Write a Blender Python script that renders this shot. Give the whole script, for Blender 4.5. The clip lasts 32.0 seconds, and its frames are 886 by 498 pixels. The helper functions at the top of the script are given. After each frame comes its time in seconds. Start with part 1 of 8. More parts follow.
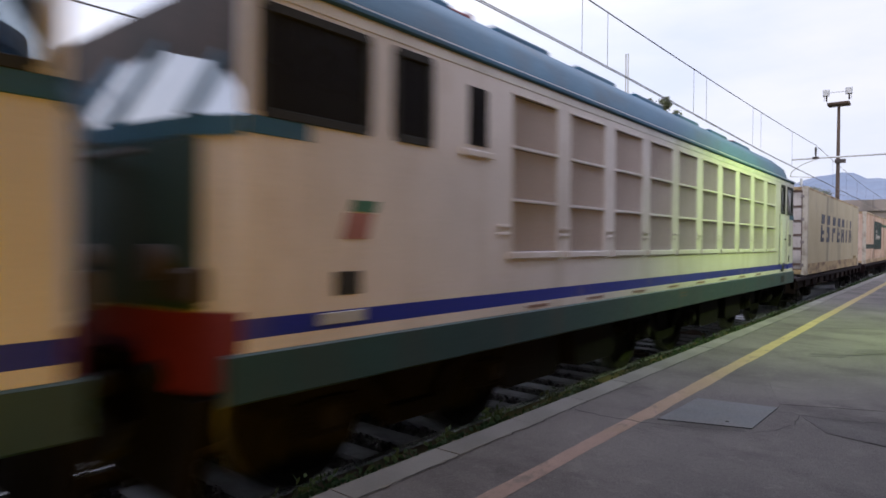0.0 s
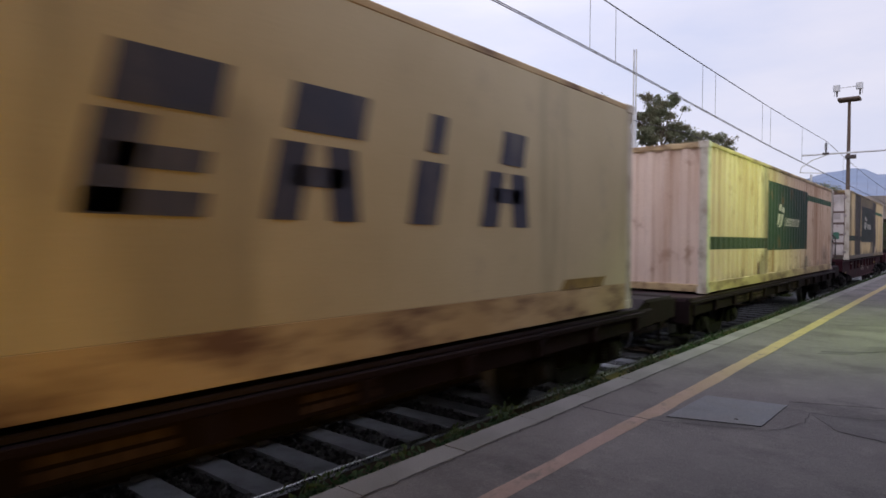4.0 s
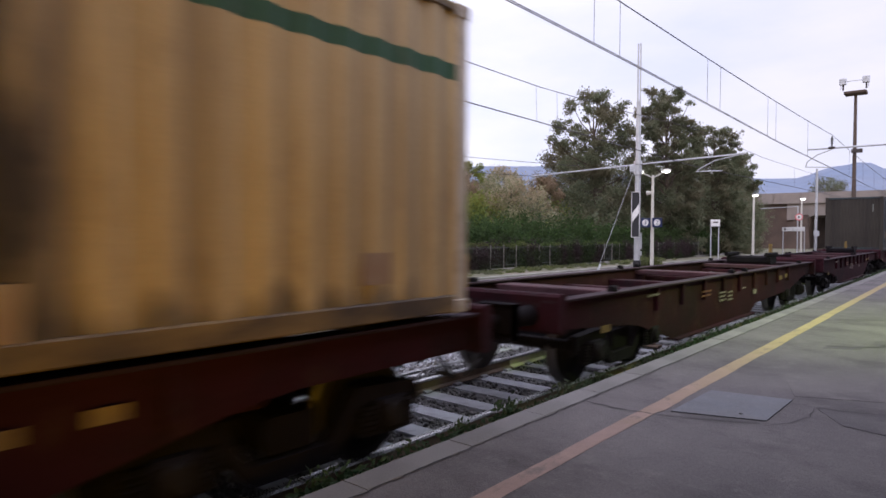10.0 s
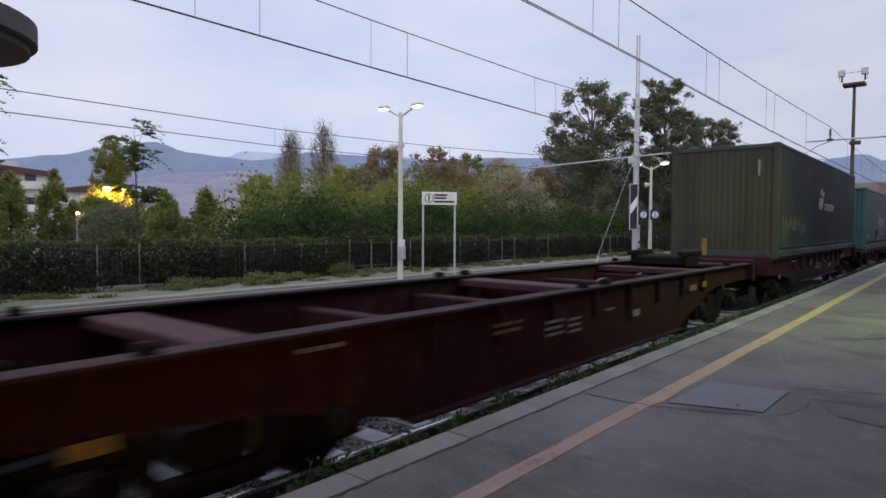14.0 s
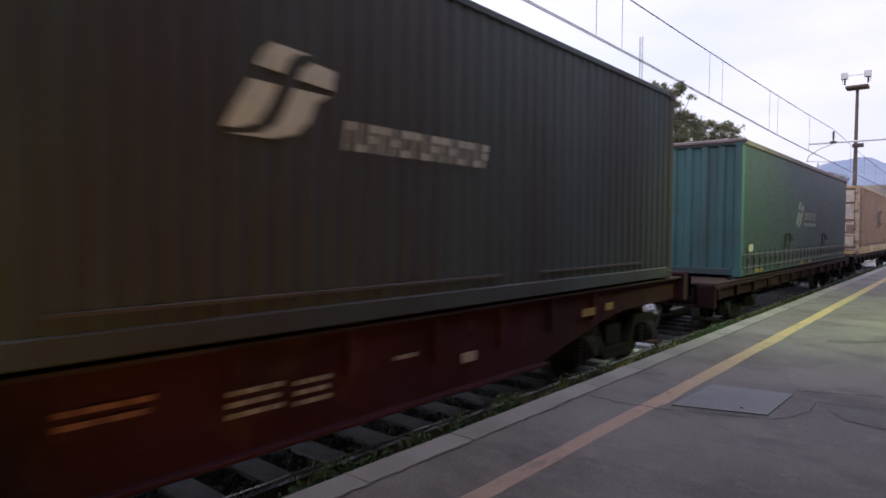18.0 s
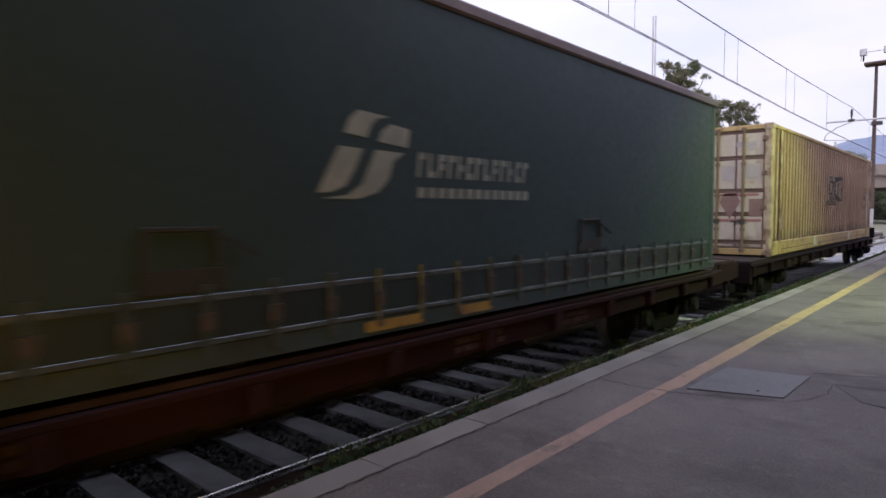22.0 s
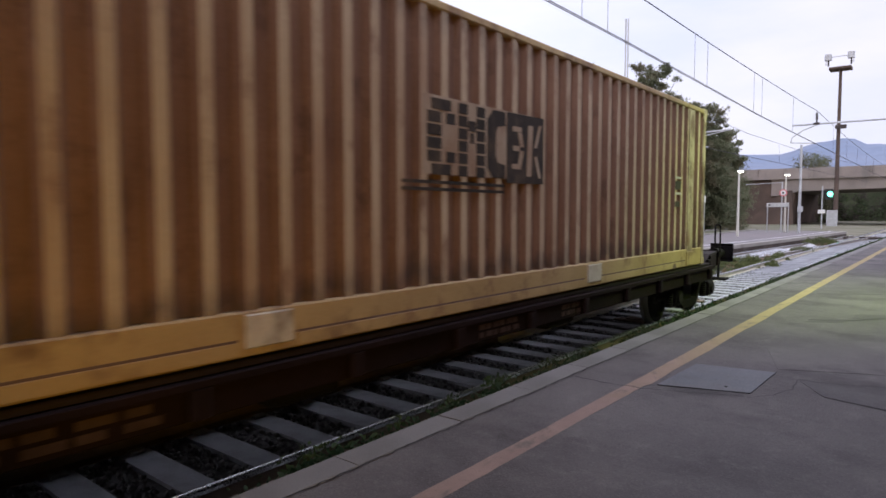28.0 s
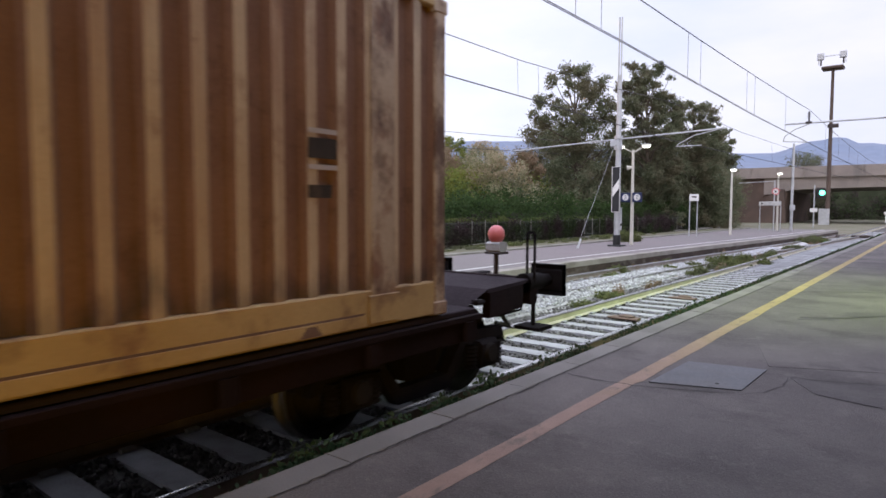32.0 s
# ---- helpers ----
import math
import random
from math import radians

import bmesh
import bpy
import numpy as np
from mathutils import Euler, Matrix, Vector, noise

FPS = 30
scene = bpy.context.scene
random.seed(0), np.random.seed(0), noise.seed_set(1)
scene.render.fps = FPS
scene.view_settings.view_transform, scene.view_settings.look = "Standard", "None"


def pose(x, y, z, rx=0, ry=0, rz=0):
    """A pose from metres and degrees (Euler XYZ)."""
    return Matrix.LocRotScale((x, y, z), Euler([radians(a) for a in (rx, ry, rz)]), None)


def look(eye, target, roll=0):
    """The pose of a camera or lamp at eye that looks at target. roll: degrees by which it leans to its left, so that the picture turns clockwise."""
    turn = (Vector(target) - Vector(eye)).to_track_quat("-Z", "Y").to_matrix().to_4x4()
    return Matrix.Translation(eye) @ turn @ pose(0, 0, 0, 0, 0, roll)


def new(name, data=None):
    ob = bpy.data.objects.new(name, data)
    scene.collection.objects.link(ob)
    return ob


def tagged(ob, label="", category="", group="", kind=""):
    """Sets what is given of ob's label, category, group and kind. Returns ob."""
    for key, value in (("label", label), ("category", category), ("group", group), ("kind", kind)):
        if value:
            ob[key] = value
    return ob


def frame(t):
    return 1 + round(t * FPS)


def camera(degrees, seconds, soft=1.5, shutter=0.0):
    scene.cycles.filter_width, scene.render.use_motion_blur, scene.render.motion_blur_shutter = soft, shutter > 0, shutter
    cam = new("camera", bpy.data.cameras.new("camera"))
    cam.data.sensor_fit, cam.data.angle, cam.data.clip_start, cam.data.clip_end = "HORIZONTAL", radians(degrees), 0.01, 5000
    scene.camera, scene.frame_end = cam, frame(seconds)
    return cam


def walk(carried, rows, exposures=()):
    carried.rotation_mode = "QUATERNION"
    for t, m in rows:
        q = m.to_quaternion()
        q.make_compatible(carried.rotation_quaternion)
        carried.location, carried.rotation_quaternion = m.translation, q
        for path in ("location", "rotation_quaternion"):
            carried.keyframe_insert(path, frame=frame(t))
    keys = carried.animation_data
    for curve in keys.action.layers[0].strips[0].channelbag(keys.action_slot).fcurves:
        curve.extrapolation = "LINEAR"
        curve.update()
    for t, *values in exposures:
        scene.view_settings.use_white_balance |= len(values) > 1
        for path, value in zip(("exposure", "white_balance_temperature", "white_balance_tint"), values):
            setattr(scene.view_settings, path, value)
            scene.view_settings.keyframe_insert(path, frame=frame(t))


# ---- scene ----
# The camera: hand-held at eye height on the platform, looking across the track. x is across the
# tracks (0 at the eye), y runs along them, z = 0 is the platform, metres.
cam = camera(70.48, 32.0, soft=1.6, shutter=0.75)
# seconds, x, y, z, yaw, pitch, roll
ROWS = [
    (0, 0.015, -0.003, 1.509, 39.17, -0.68, -0.54),
    (0.5, 0.019, -0.007, 1.511, 39.35, -0.37, -0.43),
    (1, 0.018, -0.016, 1.507, 39.50, -0.34, -0.51),
    (1.5, 0.019, -0.002, 1.504, 39.60, -0.57, -0.49),
    (2, 0.009, 0.011, 1.517, 39.76, -0.67, -0.53),
    (2.5, 0.003, 0.008, 1.511, 39.63, -0.74, -0.57),
    (4.5, 0.006, 0.004, 1.509, 39.86, -1.14, -0.45),
    (5, 0.006, -0.001, 1.515, 39.82, -1.31, -0.40),
    (5.5, 0.002, -0.001, 1.511, 39.77, -1.33, -0.31),
    (6, 0.002, 0.010, 1.511, 39.81, -1.36, -0.26),
    (6.5, 0.006, -0.001, 1.510, 40.00, -1.25, -0.33),
    (7, 0.004, 0.010, 1.513, 40.22, -1.38, -0.44),
    (7.5, -0.003, -0.006, 1.512, 40.18, -1.35, -0.48),
    (8, -0.000, 0.008, 1.508, 40.19, -1.29, -0.41),
    (8.5, 0.006, -0.001, 1.506, 40.19, -1.12, -0.23),
    (9, -0.002, 0.003, 1.508, 40.26, -1.23, -0.46),
    (9.5, -0.003, 0.001, 1.506, 40.25, -1.34, -0.54),
    (10, 0.010, 0.003, 1.506, 40.21, -1.38, -0.33),
    (10.5, 0.002, 0.002, 1.509, 40.14, -1.63, -0.47),
    (11, 0.003, 0.002, 1.511, 40.06, -1.97, -0.40),
    (11.5, -0.006, 0.003, 1.507, 40.06, -2.00, -0.32),
    (12, 0.005, 0.004, 1.510, 40.12, -1.64, -0.49),
    (12.5, 0.001, 0.005, 1.509, 40.26, -1.65, -0.40),
    (13, 0.002, -0.003, 1.510, 40.18, -1.85, -0.46),
    (13.5, 0.013, -0.008, 1.510, 40.08, -1.99, -0.32),
    (15.5, 0.008, -0.010, 1.522, 39.91, -2.30, -0.53),
    (16, -0.001, 0.009, 1.499, 39.95, -2.16, -0.21),
    (16.5, 0.006, -0.010, 1.513, 40.06, -2.12, -0.34),
    (17, 0.009, 0.001, 1.507, 40.15, -2.03, -0.10),
    (17.5, -0.010, -0.002, 1.503, 40.16, -1.93, -0.44),
    (18, -0.006, -0.002, 1.504, 40.22, -1.95, -0.48),
    (18.5, -0.060, 0.058, 1.510, 40.71, -2.06, -0.26),
    (19, -0.016, 0.029, 1.531, 40.62, -2.42, -0.34),
    (19.5, -0.075, 0.074, 1.525, 40.72, -2.56, -0.26),
    (20, -0.044, 0.050, 1.541, 40.68, -2.62, -0.34),
    (20.5, -0.037, 0.034, 1.540, 40.69, -2.63, -0.31),
    (21, -0.056, 0.078, 1.533, 41.05, -2.51, 0.04),
    (21.5, -0.053, 0.057, 1.529, 41.67, -2.95, -0.10),
    (22, -0.014, 0.009, 1.512, 41.32, -3.38, 0.20),
    (22.5, 0.003, -0.026, 1.494, 40.71, -3.17, 0.44),
    (23, -0.001, -0.003, 1.503, 40.24, -3.22, 0.32),
    (23.5, 0.003, -0.006, 1.505, 39.88, -3.01, 0.20),
    (24, -0.002, 0.004, 1.499, 39.77, -3.10, 0.05),
    (24.5, 0.004, -0.003, 1.503, 39.52, -3.40, 0.22),
    (25, -0.000, 0.000, 1.500, 39.60, -3.40, 0.30),
    (25.5, -0.001, -0.001, 1.501, 39.68, -3.20, 0.28),
    (26, -0.001, -0.004, 1.495, 39.74, -3.18, 0.54),
    (26.5, -0.005, -0.001, 1.491, 39.62, -3.22, 0.33),
    (28.5, 0.000, 0.002, 1.503, 38.82, -3.42, 0.02),
    (29, 0.002, 0.006, 1.496, 38.56, -3.39, 0.06),
    (29.5, 0.004, 0.004, 1.498, 38.46, -3.45, -0.12),
    (30, 0.009, 0.008, 1.496, 38.59, -3.47, 0.01),
    (30.5, -0.001, 0.006, 1.499, 38.38, -3.63, -0.17),
    (31, 0.002, 0.015, 1.494, 38.34, -3.60, -0.21),
    (31.5, 0.006, 0.012, 1.497, 38.45, -3.59, -0.12),
    (32, 0.005, 0.010, 1.496, 38.51, -3.60, -0.13),
]
walk(cam, [(t, pose(x, y, z, 90 + pitch, roll, yaw)) for t, x, y, z, yaw, pitch, roll in ROWS],
     [(0, 0.45, 6750, 10), (2.0, 0.5, 6750, 15), (2.5, 0.4, 6750, 15), (5, 0.15, 6750, 13), (6, 0.25, 6750, 14), (6.6, 0.4, 6750, 16), (7, 0.43, 6750, 17), (7.5, 0.3, 6750, 15), (8, 0.1, 6750, 13), (8.5, 0.22, 6750, 14), (9, 0.4, 6750, 16), (9.6, 0.45, 6750, 17), (10, 0.42, 6750, 17), (10.6, 0, 6500, 9), (13.5, -0.1, 6500, 10),
      (16, -0.04, 6500, 11), (16.5, 0.25, 6750, 13), (17, 0.52, 6750, 16), (18, 0.5, 6750, 16), (19, 0.45, 6650, 12), (20.2, 0.4, 6500, 8), (21, 0.45, 6650, 14), (22, 0.48, 6750, 18), (24, 0.52, 6750, 17), (26, 0.4, 6750, 16), (28.5, 0.48, 6750, 14), (32, 0.48, 6750, 13)])

# ---- light: an overcast dusk sky, a trace of sun behind cloud, and two unseen lamps ----
world = bpy.data.worlds.new("dusk")
scene.world = world
world.use_nodes = True
wn, wl = world.node_tree.nodes, world.node_tree.links
wn.clear()
sky = wn.new("ShaderNodeTexSky")
sky.sky_type, sky.sun_disc = "NISHITA", False
sky.sun_elevation, sky.sun_rotation = radians(18), radians(154)
wc = wn.new("ShaderNodeTexCoord")
wm = wn.new("ShaderNodeMapping")
wm.inputs["Scale"].default_value = (1.0, 1.0, 3.2)
cl = wn.new("ShaderNodeTexNoise")
cl.inputs["Scale"].default_value, cl.inputs["Detail"].default_value, cl.inputs["Roughness"].default_value = 2.2, 7, 0.55
cr = wn.new("ShaderNodeValToRGB")
cr.color_ramp.elements[0].position, cr.color_ramp.elements[1].position = 0.36, 0.72
cr.color_ramp.elements[0].color = (4.65, 5.1, 6.75, 1)
cr.color_ramp.elements[1].color = (6.05, 6.1, 7.1, 1)
mx = wn.new("ShaderNodeMixRGB")
mx.inputs["Fac"].default_value = 0.94
bg = wn.new("ShaderNodeBackground")
bg.inputs["Strength"].default_value = 0.14
wo = wn.new("ShaderNodeOutputWorld")
wl.new(wc.outputs["Generated"], wm.inputs["Vector"])
wl.new(wm.outputs["Vector"], cl.inputs["Vector"])
wl.new(cl.outputs["Fac"], cr.inputs["Fac"])
wl.new(sky.outputs["Color"], mx.inputs["Color1"])
wl.new(cr.outputs["Color"], mx.inputs["Color2"])
# an overcast dome: brighter towards the zenith than along the horizon, a little greyer down the line
ws = wn.new("ShaderNodeSeparateXYZ")
wz = wn.new("ShaderNodeMapRange")
for key, v in (("From Min", 0.32), ("From Max", 1.0), ("To Min", 1.0), ("To Max", 2.1)):
    wz.inputs[key].default_value = v
wy = wn.new("ShaderNodeMapRange")
for key, v in (("From Min", 0.78), ("From Max", 1.0), ("To Min", 1.0), ("To Max", 0.84)):
    wy.inputs[key].default_value = v
wv = wn.new("ShaderNodeMath")
wv.operation = "MULTIPLY"
wk = wn.new("ShaderNodeVectorMath")
wk.operation = "SCALE"
wl.new(wc.outputs["Generated"], ws.inputs[0])
wl.new(ws.outputs[2], wz.inputs["Value"])
wl.new(ws.outputs[1], wy.inputs["Value"])
wl.new(wz.outputs["Result"], wv.inputs[0])
wl.new(wy.outputs["Result"], wv.inputs[1])
wl.new(mx.outputs["Color"], wk.inputs[0])
wl.new(wv.outputs[0], wk.inputs["Scale"])
wl.new(wk.outputs[0], bg.inputs["Color"])
wl.new(bg.outputs["Background"], wo.inputs["Surface"])

sun_data = bpy.data.lights.new("sun", "SUN")
sun_data.energy, sun_data.angle, sun_data.color = 0.55, radians(50), (1.0, 0.94, 0.90)
sun = new("sun", sun_data)
sun.matrix_basis = look((40, -81, 31), (0, 0, 0))


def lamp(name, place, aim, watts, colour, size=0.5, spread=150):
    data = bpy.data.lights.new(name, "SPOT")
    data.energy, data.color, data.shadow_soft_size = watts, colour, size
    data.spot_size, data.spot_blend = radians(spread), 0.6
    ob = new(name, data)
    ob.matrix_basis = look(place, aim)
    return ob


# unseen lamps: a low warm one beside the eye, a greenish one above the platform
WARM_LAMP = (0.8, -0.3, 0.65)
GREEN_LAMP = (0.6, 13.2, 4.6)
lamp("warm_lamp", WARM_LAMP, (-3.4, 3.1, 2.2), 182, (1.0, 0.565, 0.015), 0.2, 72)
lamp("green_lamp", GREEN_LAMP, (-2.2, 13.4, 0.5), 760, (0.64, 1.0, 0.21), 0.22, 116)

# ---- materials ----
def nodes_of(name):
    m = bpy.data.materials.new(name)
    m.use_nodes = True
    nt = m.node_tree
    return m, nt, nt.nodes, nt.links, nt.nodes["Principled BSDF"]


def rgba(c):
    return (c[0], c[1], c[2], 1)


def noise_node(nt, vec, scale, detail=4, rough=0.55):
    n = nt.nodes.new("ShaderNodeTexNoise")
    n.inputs["Scale"].default_value, n.inputs["Detail"].default_value = scale, detail
    n.inputs["Roughness"].default_value = rough
    nt.links.new(vec, n.inputs["Vector"])
    return n.outputs["Fac"]


def ramp(nt, fac, lo, hi, a=0.0, b=1.0):
    n = nt.nodes.new("ShaderNodeMapRange")
    n.inputs["From Min"].default_value, n.inputs["From Max"].default_value = lo, hi
    n.inputs["To Min"].default_value, n.inputs["To Max"].default_value = a, b
    nt.links.new(fac, n.inputs["Value"])
    return n.outputs["Result"]


def mix(nt, fac, a, b, how="MIX"):
    n = nt.nodes.new("ShaderNodeMixRGB")
    n.blend_type = how
    for key, v in (("Fac", fac), ("Color1", a), ("Color2", b)):
        if isinstance(v, (int, float)):
            n.inputs[key].default_value = v
        elif isinstance(v, (tuple, list)):
            n.inputs[key].default_value = rgba(v)
        else:
            nt.links.new(v, n.inputs[key])
    return n.outputs["Color"]


def calc(nt, how, a, b=0.0):
    n = nt.nodes.new("ShaderNodeMath")
    n.operation = how
    for i, v in enumerate((a, b)):
        if isinstance(v, (int, float)):
            n.inputs[i].default_value = v
        else:
            nt.links.new(v, n.inputs[i])
    return n.outputs[0]


def coords(nt, scale=(1, 1, 1), kind="Object"):
    t = nt.nodes.new("ShaderNodeTexCoord")
    m = nt.nodes.new("ShaderNodeMapping")
    m.inputs["Scale"].default_value = scale
    nt.links.new(t.outputs[kind], m.inputs["Vector"])
    return m.outputs["Vector"]


def surf(name, col, col2=None, rough=0.7, metal=0.0, big=0.8, fine=45, bump=0.2, stain=None, stain_amt=0.0,
         stain_scale=(2.5, 2.5, 0.25), stain_cut=(0.5, 0.75), vary=0.0, rects=(), depth=0.01, spec=0.5, over=False, bands=(), spots=None):
    """A painted, stained and slightly uneven surface. rects: painted rectangles (y0, y1, z0, z1, colour) in its own
    space; over: the stain lies over them; bands: dark strips (y0, y1, z0, z1, amount); spots: ragged blotches.
    """
    m, nt, nn, ll, bs = nodes_of(name)
    v = coords(nt)
    col2 = col2 or tuple(c * 0.75 for c in col)
    c = mix(nt, ramp(nt, noise_node(nt, v, big), 0.35, 0.68), col, col2)
    def stained(c):
        s = ramp(nt, noise_node(nt, coords(nt, stain_scale), 1.0, 6, 0.6), stain_cut[0], stain_cut[1], 0, stain_amt)
        return mix(nt, s, c, stain)
    if stain and not over:
        c = stained(c)
    if rects:
        sep = nn.new("ShaderNodeSeparateXYZ")
        ll.new(v, sep.inputs[0])
        for y0, y1, z0, z1, rc in rects:
            k = calc(nt, "MULTIPLY", calc(nt, "GREATER_THAN", sep.outputs[1], y0), calc(nt, "LESS_THAN", sep.outputs[1], y1))
            k2 = calc(nt, "MULTIPLY", calc(nt, "GREATER_THAN", sep.outputs[2], z0), calc(nt, "LESS_THAN", sep.outputs[2], z1))
            c = mix(nt, calc(nt, "MULTIPLY", k, k2), c, rc)
    if stain and over:
        c = stained(c)
    if spots:
        sc, amount, size, lo, hi = spots
        k = ramp(nt, noise_node(nt, coords(nt, (size, size, size * 0.7)), 1.0, 8, 0.68), lo, hi, 0, amount)
        c = mix(nt, k, c, sc)
    if bands:
        sp = nn.new("ShaderNodeSeparateXYZ")
        ll.new(v, sp.inputs[0])
        wob = calc(nt, "ADD", calc(nt, "MULTIPLY", noise_node(nt, coords(nt, (1, 1.5, 0.5)), 1.6, 5, 0.6), 0.9), -0.45)
        yw = calc(nt, "ADD", sp.outputs[1], wob)
        zw = calc(nt, "ADD", sp.outputs[2], wob)
        for y0, y1, z0, z1, amt in bands:
            k = calc(nt, "MULTIPLY", ramp(nt, yw, y0 - 0.18, y0 + 0.18), ramp(nt, yw, y1 - 0.12, y1 + 0.12, 1, 0))
            k = calc(nt, "MULTIPLY", k, calc(nt, "MULTIPLY", ramp(nt, zw, z0 - 0.1, z0 + 0.1), ramp(nt, zw, z1 - 0.1, z1 + 0.1, 1, 0)))
            c = mix(nt, calc(nt, "MULTIPLY", k, amt), c, (0.028, 0.024, 0.028))
    f = noise_node(nt, v, fine, 5, 0.6)
    c = mix(nt, ramp(nt, f, 0.25, 0.75, 0.0, 0.35), c, mix(nt, 1.0, c, (0.55, 0.55, 0.55), "MULTIPLY"))
    if vary:
        info = nn.new("ShaderNodeObjectInfo")
        c = mix(nt, 1.0, c, mix(nt, info.outputs["Random"], (1 - vary,) * 3, (1 + vary,) * 3), "MULTIPLY")
    ll.new(c, bs.inputs["Base Color"])
    bs.inputs["Metallic"].default_value = metal
    bs.inputs["Specular IOR Level"].default_value = spec
    ll.new(ramp(nt, f, 0.2, 0.8, max(rough - 0.12, 0.05), min(rough + 0.12, 1.0)), bs.inputs["Roughness"])
    bn = nn.new("ShaderNodeBump")
    bn.inputs["Strength"].default_value, bn.inputs["Distance"].default_value = bump, depth
    ll.new(f, bn.inputs["Height"])
    ll.new(bn.outputs["Normal"], bs.inputs["Normal"])
    return m


def leafy(name, a, b, c=None):
    """Leaves: colour by leaf, a little light through them."""
    m, nt, nn, ll, bs = nodes_of(name)
    g = nn.new("ShaderNodeNewGeometry")
    col = mix(nt, g.outputs["Random Per Island"], a, b)
    if c:
        col = mix(nt, ramp(nt, noise_node(nt, coords(nt), 0.5), 0.45, 0.6), col, c)
    ll.new(col, bs.inputs["Base Color"])
    bs.inputs["Roughness"].default_value = 0.75
    bs.inputs["Specular IOR Level"].default_value = 0.2
    tr, ms = nn.new("ShaderNodeBsdfTranslucent"), nn.new("ShaderNodeMixShader")
    ll.new(col, tr.inputs["Color"])
    ms.inputs["Fac"].default_value = 0.55
    ll.new(bs.outputs[0], ms.inputs[1])
    ll.new(tr.outputs[0], ms.inputs[2])
    ll.new(ms.outputs[0], nn["Material Output"].inputs["Surface"])
    return m


def glow(name, colour, strength):
    m, nt, nn, ll, bs = nodes_of(name)
    bs.inputs["Base Color"].default_value = rgba(colour)
    bs.inputs["Emission Color"].default_value = rgba(colour)
    bs.inputs["Emission Strength"].default_value = strength
    return m


def asphalt(name, a, b):
    """Worn asphalt: pale and dark stones in tar, blotches of damp and dust at two sizes."""
    m, nt, nn, ll, bs = nodes_of(name)
    v = coords(nt)
    c = mix(nt, ramp(nt, noise_node(nt, v, 0.55, 6, 0.6), 0.38, 0.64), a, b)
    c = mix(nt, ramp(nt, noise_node(nt, coords(nt, (0.55, 0.8, 1)), 1.3, 7, 0.65), 0.50, 0.66, 0, 0.7), c, tuple(k * 0.5 for k in a))
    c = mix(nt, ramp(nt, noise_node(nt, v, 4.5, 5, 0.7), 0.55, 0.75, 0, 0.5), c, tuple(k * 1.35 for k in b))
    vo = nn.new("ShaderNodeTexVoronoi")
    vo.inputs["Scale"].default_value = 95
    ll.new(v, vo.inputs["Vector"])
    sp = nn.new("ShaderNodeSeparateColor")
    ll.new(vo.outputs["Color"], sp.inputs[0])
    c = mix(nt, ramp(nt, sp.outputs[0], 0.72, 0.95, 0, 0.2), c, tuple(k * 1.6 for k in b))
    c = mix(nt, ramp(nt, sp.outputs[1], 0.66, 0.9, 0, 0.2), c, tuple(k * 0.45 for k in a))
    ll.new(c, bs.inputs["Base Color"])
    bs.inputs["Roughness"].default_value = 0.88
    bs.inputs["Specular IOR Level"].default_value = 0.35
    bn = nn.new("ShaderNodeBump")
    bn.inputs["Strength"].default_value, bn.inputs["Distance"].default_value = 0.7, 0.006
    ll.new(vo.outputs["Distance"], bn.inputs["Height"])
    ll.new(bn.outputs["Normal"], bs.inputs["Normal"])
    return m


def line_paint():
    """Worn line paint: pinkish orange near, turning to yellow further along the platform."""
    m, nt, nn, ll, bs = nodes_of("yellow_paint")
    v = coords(nt)
    sp = nn.new("ShaderNodeSeparateXYZ")
    ll.new(v, sp.inputs[0])
    n1 = noise_node(nt, v, 3.0, 6, 0.65)
    y = calc(nt, "ADD", sp.outputs[1], calc(nt, "MULTIPLY", n1, 5.0))
    c = mix(nt, ramp(nt, y, 7.0, 12.5), (0.30, 0.205, 0.165), (0.36, 0.275, 0.125))
    c = mix(nt, ramp(nt, n1, 0.35, 0.65), c, mix(nt, 1.0, c, (0.8, 0.8, 0.82), "MULTIPLY"))
    c = mix(nt, ramp(nt, noise_node(nt, coords(nt, (7, 3, 1)), 1.0, 7, 0.7), 0.54, 0.66, 0, 0.7), c, (0.11, 0.095, 0.088))
    f = noise_node(nt, v, 130, 4, 0.6)
    c = mix(nt, ramp(nt, f, 0.55, 0.75, 0, 0.6), c, (0.095, 0.085, 0.078))
    ll.new(c, bs.inputs["Base Color"])
    bs.inputs["Roughness"].default_value = 0.8
    bs.inputs["Specular IOR Level"].default_value = 0.3
    bn = nn.new("ShaderNodeBump")
    bn.inputs["Strength"].default_value, bn.inputs["Distance"].default_value = 0.5, 0.004
    ll.new(f, bn.inputs["Height"])
    ll.new(bn.outputs["Normal"], bs.inputs["Normal"])
    return m


